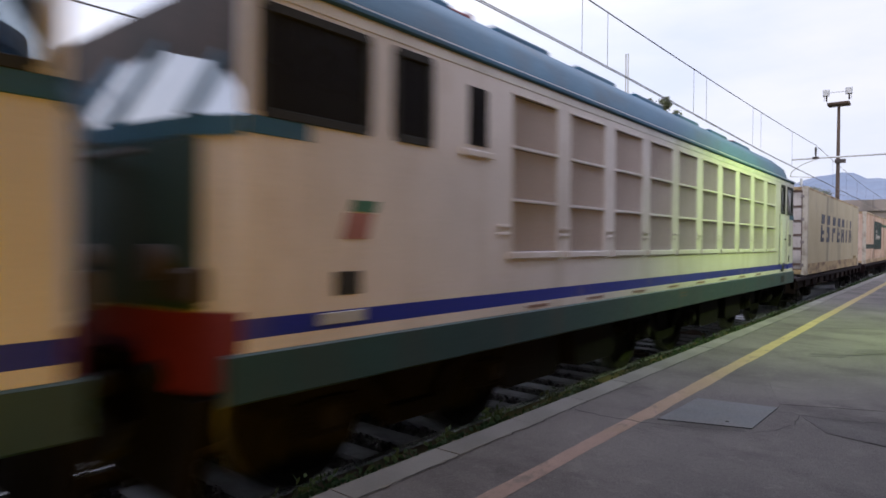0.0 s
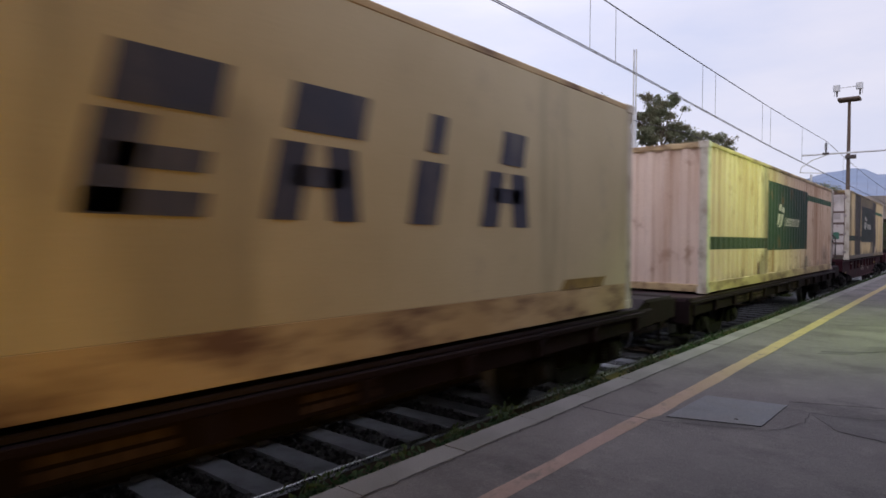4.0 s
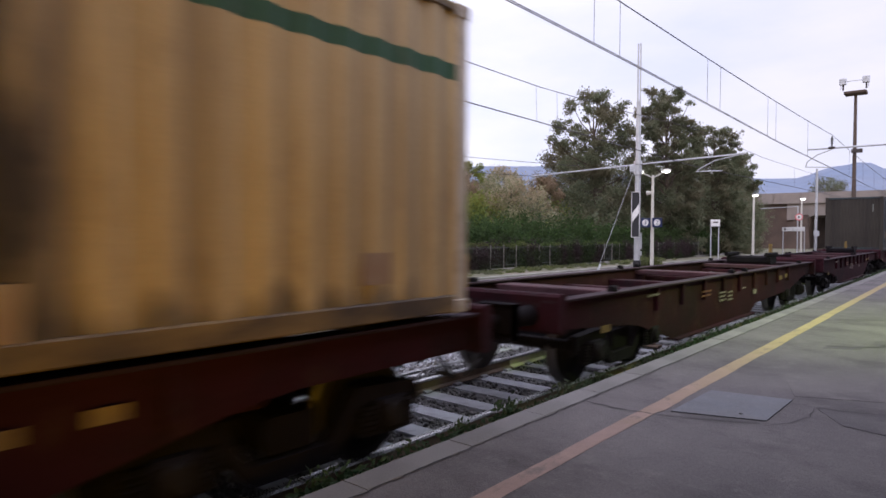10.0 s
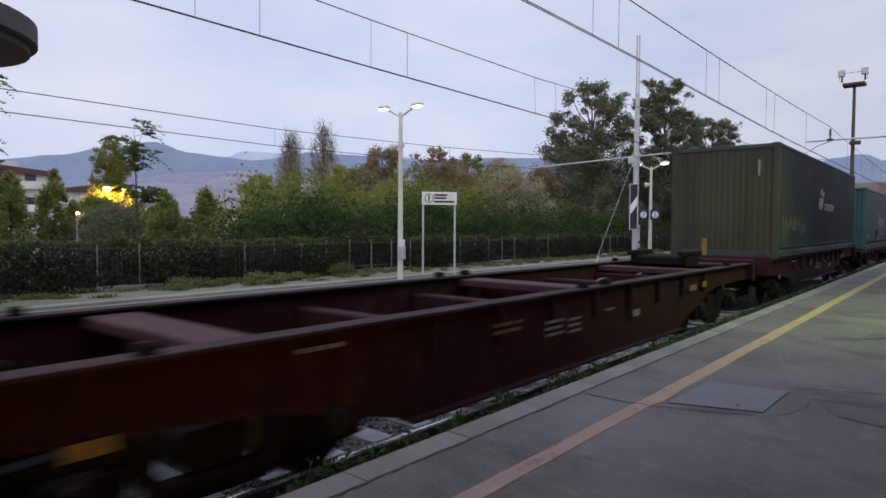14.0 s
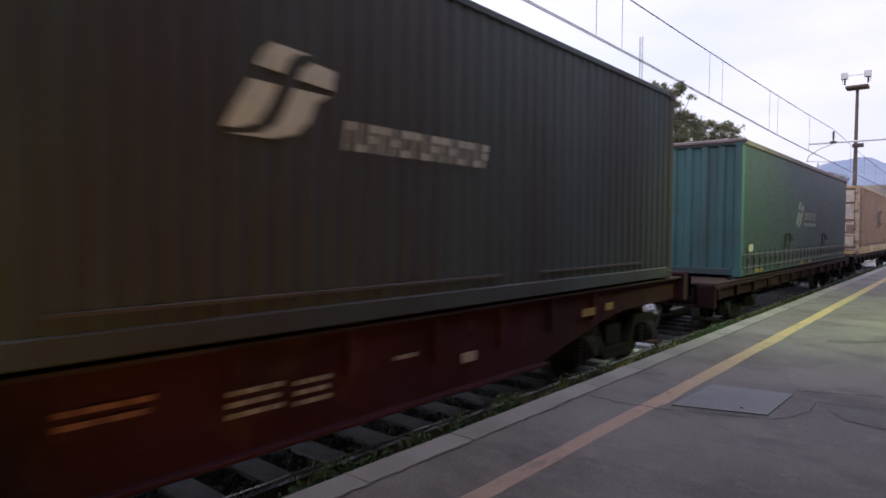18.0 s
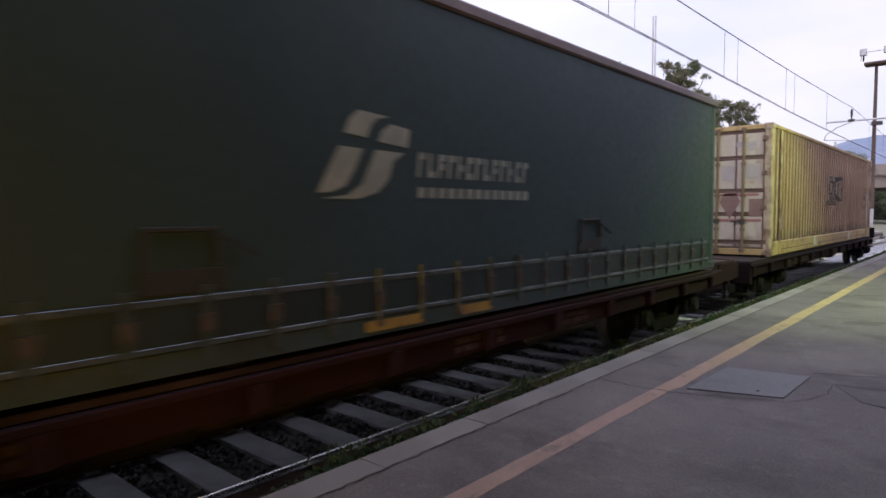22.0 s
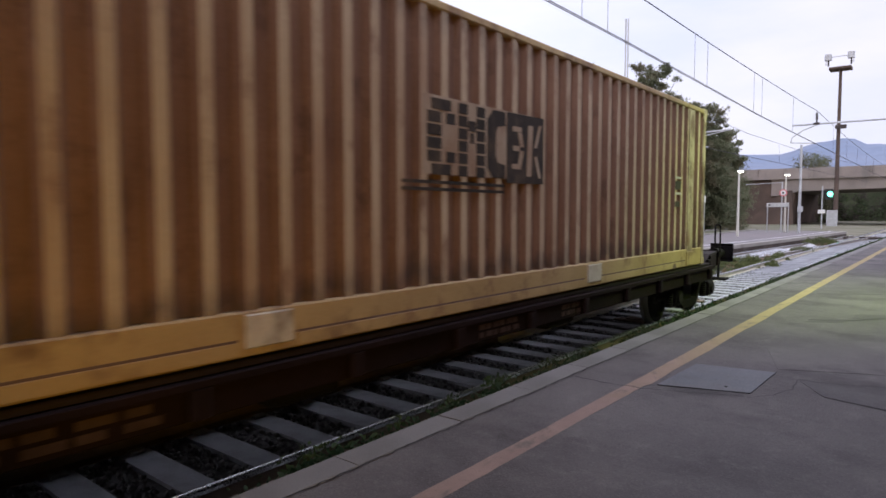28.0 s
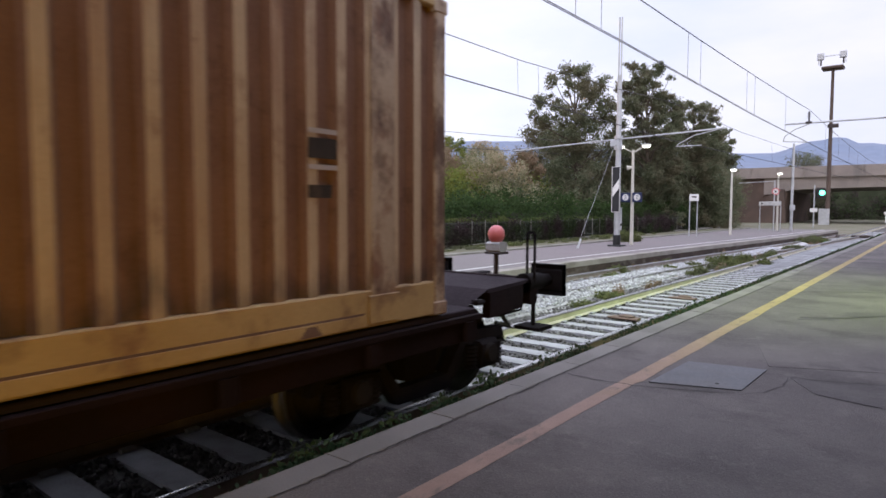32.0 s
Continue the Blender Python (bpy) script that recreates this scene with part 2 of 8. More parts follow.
M = {
    "asphalt": asphalt("asphalt", (0.098, 0.087, 0.086), (0.142, 0.127, 0.122)),
    "patch": asphalt("asphalt_patch", (0.106, 0.095, 0.092), (0.148, 0.133, 0.126)),
    "patch_dark": asphalt("asphalt_patch_dark", (0.080, 0.072, 0.072), (0.116, 0.105, 0.103)),
    "crack": surf("crack", (0.045, 0.041, 0.039), rough=0.95),
    "kerb": surf("kerb_stone", (0.20, 0.187, 0.175), (0.155, 0.145, 0.135), 0.85, big=1.5, fine=70, bump=0.4, vary=0.1, stain=(0.136, 0.128, 0.111), stain_amt=0.6, stain_scale=(2, 1, 2)),
    "yellow": line_paint(),
    "steel_plate": surf("steel_plate", (0.116, 0.120, 0.132), (0.098, 0.102, 0.113), 0.6, 0.0, big=3, fine=60, bump=0.2, spec=0.3, stain=(0.10, 0.092, 0.088), stain_amt=0.7, stain_scale=(1.6, 1.6, 1), stain_cut=(0.46, 0.66)),
    "concrete": surf("concrete", (0.42, 0.40, 0.37), (0.33, 0.31, 0.28), 0.9, big=1.2, fine=50, bump=0.4, stain=(0.14, 0.13, 0.11), stain_amt=0.6, stain_scale=(1.5, 1.5, 0.5)),
    "coping": surf("island_coping", (0.37, 0.345, 0.31), (0.28, 0.255, 0.225), 0.9, big=1.0, fine=40, bump=0.4, stain=(0.12, 0.1, 0.085), stain_amt=0.7, stain_scale=(1.2, 0.9, 1.5)),
    "old_concrete": surf("old_concrete", (0.27, 0.255, 0.22), (0.20, 0.19, 0.165), 0.9, big=0.9, fine=40, bump=0.4, stain=(0.09, 0.09, 0.07), stain_amt=0.7, stain_scale=(1.5, 0.8, 1.5)),
    "sleeper": surf("sleeper_concrete", (0.42, 0.43, 0.455), (0.33, 0.34, 0.355), 0.9, big=3, fine=50, bump=0.4, vary=0.12, stain=(0.22, 0.2, 0.18), stain_amt=0.5, stain_scale=(3, 3, 3)),
    "rail": surf("rail_side", (0.16, 0.11, 0.08), (0.22, 0.16, 0.12), 0.75, 0.3, big=4, fine=80),
    "rail_cream": surf("rail_side_cream", (0.66, 0.63, 0.50), (0.55, 0.51, 0.40), 0.7, big=3, fine=60, stain=(0.3, 0.2, 0.12), stain_amt=0.5, stain_scale=(3, 0.8, 3)),
    "rail_top": surf("rail_top", (0.62, 0.62, 0.63), (0.5, 0.5, 0.5), 0.28, 0.95, big=4, fine=90, bump=0.05),
    "ballast": surf("ballast", (0.17, 0.163, 0.158), (0.095, 0.09, 0.087), 0.95, big=6, fine=30, bump=1.0, depth=0.04, spec=0.2),
    "ballast_pale": surf("ballast_pale", (0.62, 0.62, 0.62), (0.46, 0.455, 0.45), 0.95, big=5, fine=26, bump=1.0, depth=0.04, spec=0.2),
    "ground": surf("ground", (0.19, 0.165, 0.115), (0.095, 0.105, 0.05), 0.95, big=0.25, fine=25, bump=0.6),
    "pave2": surf("worn_paving", (0.178, 0.164, 0.159), (0.205, 0.170, 0.172), 0.85, big=0.12, fine=60, bump=0.3, stain=(0.16, 0.13, 0.135), stain_amt=0.5, stain_scale=(0.7, 0.7, 1)),
    "old_brick": surf("stained_platform_face", (0.085, 0.062, 0.052), (0.052, 0.042, 0.036), 0.95, big=1.5, fine=12, bump=0.6, spec=0.15, stain=(0.16, 0.145, 0.125), stain_amt=0.8, stain_scale=(2, 1.3, 2.5), stain_cut=(0.52, 0.66)),
    "rail_old": surf("rail_side_worn", (0.30, 0.265, 0.24), (0.22, 0.18, 0.15), 0.7, 0.2, big=4, fine=80),
    "timber": surf("old_timber", (0.055, 0.040, 0.034), (0.085, 0.064, 0.054), 0.9, big=2, fine=30, bump=0.5, vary=0.25),
    "bank": surf("far_wooded_bank", (0.040, 0.050, 0.028), (0.075, 0.085, 0.050), 1.0, big=0.35, fine=2.2, bump=1.0, depth=0.3, spec=0.1),
    "white": surf("white_paint", (0.82, 0.81, 0.78), (0.74, 0.73, 0.7), 0.6, big=3, fine=60, stain=(0.35, 0.33, 0.3), stain_amt=0.4),
    "galv": surf("galvanised_steel", (0.55, 0.56, 0.57), (0.45, 0.46, 0.47), 0.5, 0.4, big=4, fine=70, bump=0.1),
    "cream": surf("cream_paint", (0.66, 0.635, 0.56), (0.58, 0.555, 0.49), 0.6, big=3, fine=60),
    "dark_steel": surf("dark_steel", (0.05, 0.045, 0.045), (0.08, 0.06, 0.055), 0.7, 0.4, big=3, fine=40),
    "wire": surf("copper_wire", (0.05, 0.045, 0.05), (0.07, 0.06, 0.06), 0.6, 0.6),
    "black": surf("black_paint", (0.02, 0.02, 0.022), rough=0.5),
    "fence_post": surf("fence_post", (0.30, 0.29, 0.26), (0.22, 0.20, 0.18), 0.7, 0.2, big=5, stain=(0.12, 0.07, 0.04), stain_amt=0.6, stain_scale=(5, 5, 2)),
    "fence": surf("fence_steel", (0.10, 0.11, 0.10), (0.06, 0.06, 0.055), 0.7, 0.2),
    "bark": surf("bark", (0.12, 0.09, 0.065), (0.07, 0.055, 0.04), 0.9, big=3, fine=25, bump=0.8),
    "leaf_dark": leafy("leaf_dark", (0.108, 0.128, 0.076), (0.21, 0.222, 0.135), (0.175, 0.158, 0.10)),
    "leaf_ivy": leafy("leaf_ivy", (0.026, 0.039, 0.0195), (0.0715, 0.0975, 0.039), (0.065, 0.0455, 0.0455)),
    "leaf_mid": leafy("leaf_mid", (0.11, 0.155, 0.036), (0.24, 0.285, 0.075), (0.22, 0.23, 0.055)),
    "leaf_bare": leafy("leaf_bare", (0.213, 0.194, 0.163), (0.338, 0.312, 0.269)),
    "leaf_low": leafy("leaf_low", (0.046, 0.074, 0.024), (0.115, 0.16, 0.048), (0.13, 0.155, 0.05)),
    "leaf_light": leafy("leaf_light", (0.13, 0.165, 0.05), (0.28, 0.31, 0.10), (0.26, 0.24, 0.078)),
    "leaf_deep": leafy("leaf_deep", (0.022, 0.046, 0.016), (0.075, 0.125, 0.036), (0.05, 0.075, 0.026)),
    "leaf_rust": leafy("leaf_rust", (0.156, 0.143, 0.0715), (0.312, 0.208, 0.13), (0.325, 0.24, 0.163)),
    "leaf_bloom": leafy("leaf_bloom", (0.165, 0.193, 0.0826), (0.524, 0.455, 0.317), (0.386, 0.302, 0.193)),
    "weed": leafy("weed", (0.10, 0.125, 0.05), (0.21, 0.23, 0.09), (0.16, 0.17, 0.10)),
    "grass": leafy("grass", (0.032, 0.064, 0.030), (0.080, 0.122, 0.056), (0.062, 0.075, 0.042)),
    # evening haze is mixed into the mountain colours, palest on the farthest crest
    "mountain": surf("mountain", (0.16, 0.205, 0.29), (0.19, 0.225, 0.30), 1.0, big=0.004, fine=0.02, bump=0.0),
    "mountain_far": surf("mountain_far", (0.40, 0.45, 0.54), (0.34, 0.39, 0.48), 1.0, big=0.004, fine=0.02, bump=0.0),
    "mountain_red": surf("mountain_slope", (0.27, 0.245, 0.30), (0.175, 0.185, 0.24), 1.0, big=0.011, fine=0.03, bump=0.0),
    "render": surf("house_render", (0.78, 0.76, 0.73), (0.55, 0.52, 0.5), 0.9, big=0.3, fine=20),
    "tile": surf("roof_tile", (0.10, 0.06, 0.05), (0.075, 0.045, 0.04), 0.9, big=0.6, fine=8, bump=0.8),
    "pane": surf("window_dark", (0.03, 0.035, 0.045), rough=0.15),
    "bridge": surf("bridge_concrete", (0.31, 0.265, 0.235), (0.235, 0.20, 0.18), 0.9, big=0.25, fine=12, stain=(0.14, 0.13, 0.12), stain_amt=0.6, stain_scale=(0.5, 0.5, 0.15)),
    "abutment": surf("abutment_brick", (0.135, 0.098, 0.08), (0.085, 0.064, 0.055), 0.95, big=0.3, fine=6, spec=0.15),
    "sodium": glow("sodium_glow", (1.0, 0.62, 0.10), 14.0),
    "lamp_white": glow("lamp_glow", (0.95, 1.0, 0.93), 6.0),
    "signal_green": glow("signal_green", (0.10, 1.0, 0.62), 4.0),
    "red_lens": surf("red_lens", (0.75, 0.22, 0.22), (0.65, 0.16, 0.17), 0.35),
    "blue_sign": surf("blue_sign", (0.012, 0.022, 0.085), (0.01, 0.02, 0.07), 0.5),
    "canopy": surf("canopy_dark", (0.075, 0.06, 0.06), (0.05, 0.042, 0.045), 0.8, big=1.0, fine=20),
    "wall": surf("station_wall", (0.30, 0.25, 0.20), (0.25, 0.21, 0.17), 0.9, big=0.4, fine=20),
}

# ---- mesh helpers ----
class Geo:
    """Vertices and faces of one mesh, put together from simple solids."""

    def __init__(self):
        self.v, self.f, self.mi = [], [], []
        self.mat = 0

    def add(self, vs, fs):
        k = len(self.v)
        self.v += [tuple(p) for p in vs]
        self.f += [tuple(i + k for i in f) for f in fs]
        self.mi += [self.mat] * len(fs)
        return self

    def box(self, x0, x1, y0, y1, z0, z1):
        return self.add([(x0, y0, z0), (x1, y0, z0), (x1, y1, z0), (x0, y1, z0), (x0, y0, z1), (x1, y0, z1), (x1, y1, z1), (x0, y1, z1)],
                        [(3, 2, 1, 0), (4, 5, 6, 7), (0, 1, 5, 4), (1, 2, 6, 5), (2, 3, 7, 6), (3, 0, 4, 7)])

    def prism(self, poly, a0, a1, axis="y"):
        """A flat outline pushed from a0 to a1 along an axis; outline pairs are (x, z) for y, (y, z) for x, (x, y) for z."""
        n = len(poly)
        put = {"y": lambda p, a: (p[0], a, p[1]), "x": lambda p, a: (a, p[0], p[1]), "z": lambda p, a: (p[0], p[1], a)}[axis]
        area = sum(poly[i][0] * poly[(i + 1) % n][1] - poly[(i + 1) % n][0] * poly[i][1] for i in range(n))
        if (area > 0) != (axis == "y"):
            poly = poly[::-1]
        vs = [put(p, a0) for p in poly] + [put(p, a1) for p in poly]
        fs = [tuple(range(n)), tuple(range(2 * n - 1, n - 1, -1))]
        fs += [(i, i + n, (i + 1) % n + n, (i + 1) % n) for i in range(n)]
        return self.add(vs, fs)

    def rbox(self, x0, x1, y0, y1, z0, z1, c=0.02):
        """A box with its four longest edges chamfered."""
        s = {"x": x1 - x0, "y": y1 - y0, "z": z1 - z0}
        ax = max(s, key=s.get)
        (a0, a1), (b0, b1), (l0, l1) = {"y": ((x0, x1), (z0, z1), (y0, y1)), "x": ((y0, y1), (z0, z1), (x0, x1)), "z": ((x0, x1), (y0, y1), (z0, z1))}[ax]
        return self.prism([(a0 + c, b0), (a1 - c, b0), (a1, b0 + c), (a1, b1 - c), (a1 - c, b1), (a0 + c, b1), (a0, b1 - c), (a0, b0 + c)], l0, l1, ax)

    def cyl(self, p, q, r, r2=None, n=10, caps=True):
        p, q = Vector(p), Vector(q)
        r2 = r if r2 is None else r2
        d = (q - p).normalized()
        a = d.orthogonal().normalized()
        b = d.cross(a)
        vs = [p + (a * math.cos(t) + b * math.sin(t)) * r for t in (2 * math.pi * i / n for i in range(n))]
        vs += [q + (a * math.cos(t) + b * math.sin(t)) * r2 for t in (2 * math.pi * i / n for i in range(n))]
        fs = [(i, (i + 1) % n, (i + 1) % n + n, i + n) for i in range(n)]
        if caps:
            fs += [tuple(range(n - 1, -1, -1)), tuple(range(n, 2 * n))]
        return self.add(vs, fs)

    def tube(self, path, r, n=6):
        """A round bar swept along a path, mitred at the bends."""
        ps = [Vector(p) for p in path]
        ds = [(b - a).normalized() for a, b in zip(ps, ps[1:])]
        up = Vector((0, 0, 1)) if abs(ds[0].z) < 0.9 else Vector((1, 0, 0))
        side = ds[0].cross(up).normalized()
        up = side.cross(ds[0])
        ring = [side * (r * math.cos(2 * math.pi * i / n)) + up * (r * math.sin(2 * math.pi * i / n)) for i in range(n)]
        vs, fs, m = [tuple(ps[0] + v) for v in ring], [tuple(range(n))[::-1]], len(ps)
        for k in range(1, m):
            d = ds[k - 1]
            cut = (d + ds[k]).normalized() if k < m - 1 and (d + ds[k]).length > 0.2 else d
            moved = [v - d * (v.dot(cut) / d.dot(cut)) for v in ring]
            vs += [tuple(ps[k] + v) for v in moved]
            fs += [((k - 1) * n + i, (k - 1) * n + (i + 1) % n, k * n + (i + 1) % n, k * n + i) for i in range(n)]
            if k < m - 1:
                turn = d.rotation_difference(ds[k])
                ring = [turn @ v for v in ring]
        fs.append(tuple((m - 1) * n + i for i in range(n)))
        return self.add(vs, fs)

    def spin(self, prof, axis="x", n=24, at=(0, 0, 0)):
        """A turned body: prof pairs (along, radius)."""
        vs, fs, m = [], [], len(prof)
        for i in range(n):
            c, s = math.cos(2 * math.pi * i / n), math.sin(2 * math.pi * i / n)
            for a, r in prof:
                p = {"x": (a, r * c, r * s), "y": (r * s, a, r * c), "z": (r * c, r * s, a)}[axis]
                vs.append((p[0] + at[0], p[1] + at[1], p[2] + at[2]))
        for i in range(n):
            for j in range(m - 1):
                k = (i + 1) % n
                fs.append((i * m + j, k * m + j, k * m + j + 1, i * m + j + 1))
        return self.add(vs, fs)

    def ball(self, c, rx, ry, rz, n=10, m=7, rough=0.0, seed=0):
        vs, fs = [], []
        for j in range(m + 1):
            t = math.pi * j / m
            for i in range(n):
                a = 2 * math.pi * i / n
                d = Vector((math.sin(t) * math.cos(a), math.sin(t) * math.sin(a), math.cos(t)))
                k = 1 + rough * noise.noise(d * 2.0 + Vector((seed * 3.1, seed, 0)))
                vs.append((c[0] + rx * d.x * k, c[1] + ry * d.y * k, c[2] + rz * d.z * k))
        for j in range(m):
            for i in range(n):
                fs.append((j * n + i, (j + 1) * n + i, (j + 1) * n + (i + 1) % n, j * n + (i + 1) % n))
        return self.add(vs, fs)

    def mesh(self, name, mats, smooth=True):
        me = bpy.data.meshes.new(name)
        me.from_pydata(self.v, [], self.f)
        for m in mats if isinstance(mats, (list, tuple)) else [mats]:
            me.materials.append(M[m] if isinstance(m, str) else m)
        if len(me.materials) > 1:
            me.polygons.foreach_set("material_index", self.mi)
        me.validate()
        if smooth:
            me.shade_smooth()
            me.set_sharp_from_angle(angle=radians(35))
        me.update()
        return me


def part(name, geo, mats, parent=None, label="", at=None, smooth=True):
    ob = new(name, geo.mesh(name, mats, smooth))
    if parent:
        ob.parent = parent
    if at:
        ob.location = at
    if label:
        tagged(ob, label)
    return ob


def share(name, me, parent, at, rz=0.0):
    ob = new(name, me)
    ob.parent, ob.location = parent, at
    if rz:
        ob.rotation_euler = (0, 0, rz)
    return ob


def thing(name, label, category, at=(0, 0, 0), group="", kind=""):
    ob = new(name)
    ob.location, ob.empty_display_size = at, 0.2
    return tagged(ob, label, category, group, kind)


def setting(name, geo, mats, label="", smooth=True):
    return tagged(part(name, geo, mats, smooth=smooth), label, kind="structure")


# ---- the plan ----
XC, ZR = -4.65, -0.38          # near track: its centre, its rail top
ZP2 = -0.10                    # the island platform's height
FENCE_X = -16.4


def edge2(y):
    """The island platform's edge draws in towards the junction."""
    pts = ((-60, -8.95), (4, -8.95), (10, -8.9), (17, -8.8), (24, -8.47), (30, -8.15), (38.6, -7.55), (52, -6.9), (60, -6.6))
    for (a, xa), (b, xb) in zip(pts, pts[1:]):
        if y <= b:
            return xa + (xb - xa) * max(0, (y - a)) / (b - a)
    return pts[-1][1]


def track2(y):
    return edge2(y) + 1.26


# ---- ground, platforms ----
g = Geo()
n = 60
xs = [-1500, -600, -200, -80, -40, -25] + [-17 + i for i in range(0, 14)] + [-2.96, -2.9, 12, 40, 200, 1500]
ys = [-900, -200, -60, -20] + [i * 4 for i in range(-4, 40)] + [200, 400, 900, 2500]
vs = [(x, y, -0.62 + (0.03 * noise.noise(Vector((x * 0.4, y * 0.4, 0))) if abs(x) < 30 else 0)) for y in ys for x in xs]
w = len(xs)
g.add(vs, [(j * w + i, j * w + i + 1, (j + 1) * w + i + 1, (j + 1) * w + i) for j in range(len(ys) - 1) for i in range(w - 1)])
setting("ground", g, "ground", "dry grassy earth around the railway")

g = Geo().box(-2.655, 9.0, -25, 95, -0.62, 0.0)
setting("platform_near", g, "asphalt", "dark worn asphalt station platform with patches")
g = Geo().box(-2.86, -2.66, -25, 95, -0.66, -0.13)
setting("platform_wall", g, "concrete", "stained concrete retaining wall below the platform edge")

# painted safety line, a little uneven
g = Geo()
vs, rng = [], random.Random(3)
N = 900
for i in range(N + 1):
    y = -6 + 100 * i / N
    a, b = 0.012 * noise.noise(Vector((y * 0.7, 1.3, 0))) + 0.007 * noise.noise(Vector((y * 6, 2.3, 0))), 0.014 * noise.noise(Vector((y * 0.9, 7.3, 0))) + 0.007 * noise.noise(Vector((y * 7, 5.3, 0)))
    drift = 0.0 if y < 5.3 else 0.035
    vs += [(-2.145 + a, y, 0.004), (-2.02 + b + drift, y, 0.004)]
g.add(vs, [(2 * i, 2 * i + 1, 2 * i + 3, 2 * i + 2) for i in range(N)])
setting("safety_line", g, "yellow", "worn yellow-orange safety line painted on the asphalt", smooth=False)

# island platform
g = Geo()
vs, fs = [], []
yy = [-60, -20, -6] + [2 * i for i in range(0, 31)]
for y in yy:
    e = edge2(y)
    vs += [(e, y, -0.75), (e, y, ZP2), (-13.15, y, ZP2), (-13.15, y, -0.75)]
for j in range(len(yy) - 1):
    for i in range(3):
        fs.append((4 * j + i, 4 * j + i + 1, 4 * j + 5 + i, 4 * j + 4 + i))
m = 4 * (len(yy) - 1)
fs.append((m, m + 1, m + 2, m + 3))
g.add(vs, fs)
setting("platform_island", g, "pave2", "pale worn paving of the island platform")
g = Geo()
for a, b in zip(yy[2:], yy[3:]):
    ea, eb = edge2(a), edge2(b)
    g.add([(ea + 0.02, a, ZP2 - 0.16), (eb + 0.02, b, ZP2 - 0.16), (eb + 0.02, b, ZP2 + 0.006), (ea + 0.02, a, ZP2 + 0.006), (ea - 0.33, a, ZP2 + 0.006), (eb - 0.33, b, ZP2 + 0.006)],
          [(0, 1, 2, 3), (3, 2, 5, 4)])
FACE = Geo()
for a, b in zip(yy[2:], yy[3:]):
    FACE.add([(edge2(a) + 0.004, a, -0.74), (edge2(b) + 0.004, b, -0.74), (edge2(b) + 0.004, b, ZP2 - 0.155), (edge2(a) + 0.004, a, ZP2 - 0.155)], [(0, 1, 2, 3)])
setting("platform_island_face", FACE, "old_brick", "dark stained brick face of the island platform", smooth=False)
setting("platform_island_edge", g, "coping", "pale concrete coping of the island platform", smooth=False)
g = Geo()
for a, b in zip(yy[2:], yy[3:]):
    ea, eb = edge2(a) - 0.95, edge2(b) - 0.95
    g.add([(ea, a, ZP2 + 0.005), (eb, b, ZP2 + 0.005), (eb - 0.09, b, ZP2 + 0.005), (ea - 0.09, a, ZP2 + 0.005)], [(0, 1, 2, 3)])
setting("platform_island_line", g, "white", "thin faded white line along the island platform", smooth=False)
# strip of earth and low wall behind it
g = Geo().box(-15.9, -13.15, -60, 60, -0.75, ZP2 - 0.03)
setting("verge", g, "ground", "weedy earth verge behind the island platform")
g = Geo().rbox(-13.4, -13.15, -60, 60, -0.6, ZP2 + 0.07, 0.02)
setting("verge_kerb", g, "old_concrete", "low pale concrete kerb behind the island platform")
g = Geo().rbox(-16.5, -16.2, -60, 62, -0.6, ZP2 + 0.06, 0.02)
setting("fence_wall", g, "old_concrete", "low stained concrete wall under the fence")

# ---- tracks: ballast beds, rails ----
def bed(name, centre, y0, y1, half, top, label, mat="ballast"):
    vs, fs, rows = [], [], []
    ys = []
    y = y0
    while y <= y1 + 1e-6:
        ys.append(y)
        y += 0.5 if -2 < y < 30 else 2.0
    xs = [-half - 0.5, -half, -half * 0.66, -half * 0.33, 0, half * 0.33, half * 0.66, half, half + 0.5]
    for y in ys:
        c = centre(y)
        for x in xs:
            z = top if abs(x) <= half + 0.01 else top - 0.28
            vs.append((c + x, y, z + 0.025 * noise.noise(Vector((x * 3 + c, y * 3, 1.7)))))
    w = len(xs)
    g = Geo().add(vs, [(j * w + i, j * w + i + 1, (j + 1) * w + i + 1, (j + 1) * w + i) for j in range(len(ys) - 1) for i in range(w - 1)])
    return setting(name, g, mat, label)


bed("ballast_near", lambda y: XC, -20, 160, 1.62, ZR - 0.20, "grey crushed stone ballast of the near track")
bed("ballast_second", lambda y: (track2(y) - 1.4 - 6.0) / 2, -20, 60, 1.36, ZR - 0.20, "pale crushed stone ballast of the second track", "ballast_pale")


g = Geo()
yy2 = [-20 + 2 * i for i in range(38)]
vs = []
for y in yy2:
    far = edge2(y) + 0.01 if y < 60 else -7.0 - 0.03 * (y - 60)
    for k in range(6):
        x = -6.3 + (far + 6.3) * k / 5
        heap = (0.06, 0.14, 0.17, 0.03, -0.03, -0.03)[k] * (0.85 + 0.4 * noise.noise(Vector((0.3, y * 0.25, 2.0))))
        vs.append((x, y, ZR - 0.225 + heap + 0.02 * noise.noise(Vector((x * 2, y * 2, 4.0)))))
g.add(vs, [(j * 6 + i, j * 6 + i + 1, j * 6 + i + 7, j * 6 + i + 6) for j in range(len(yy2) - 1) for i in range(5)])
setting("ballast_field", g, "ballast_pale", "pale gravel field between the tracks and the island platform")


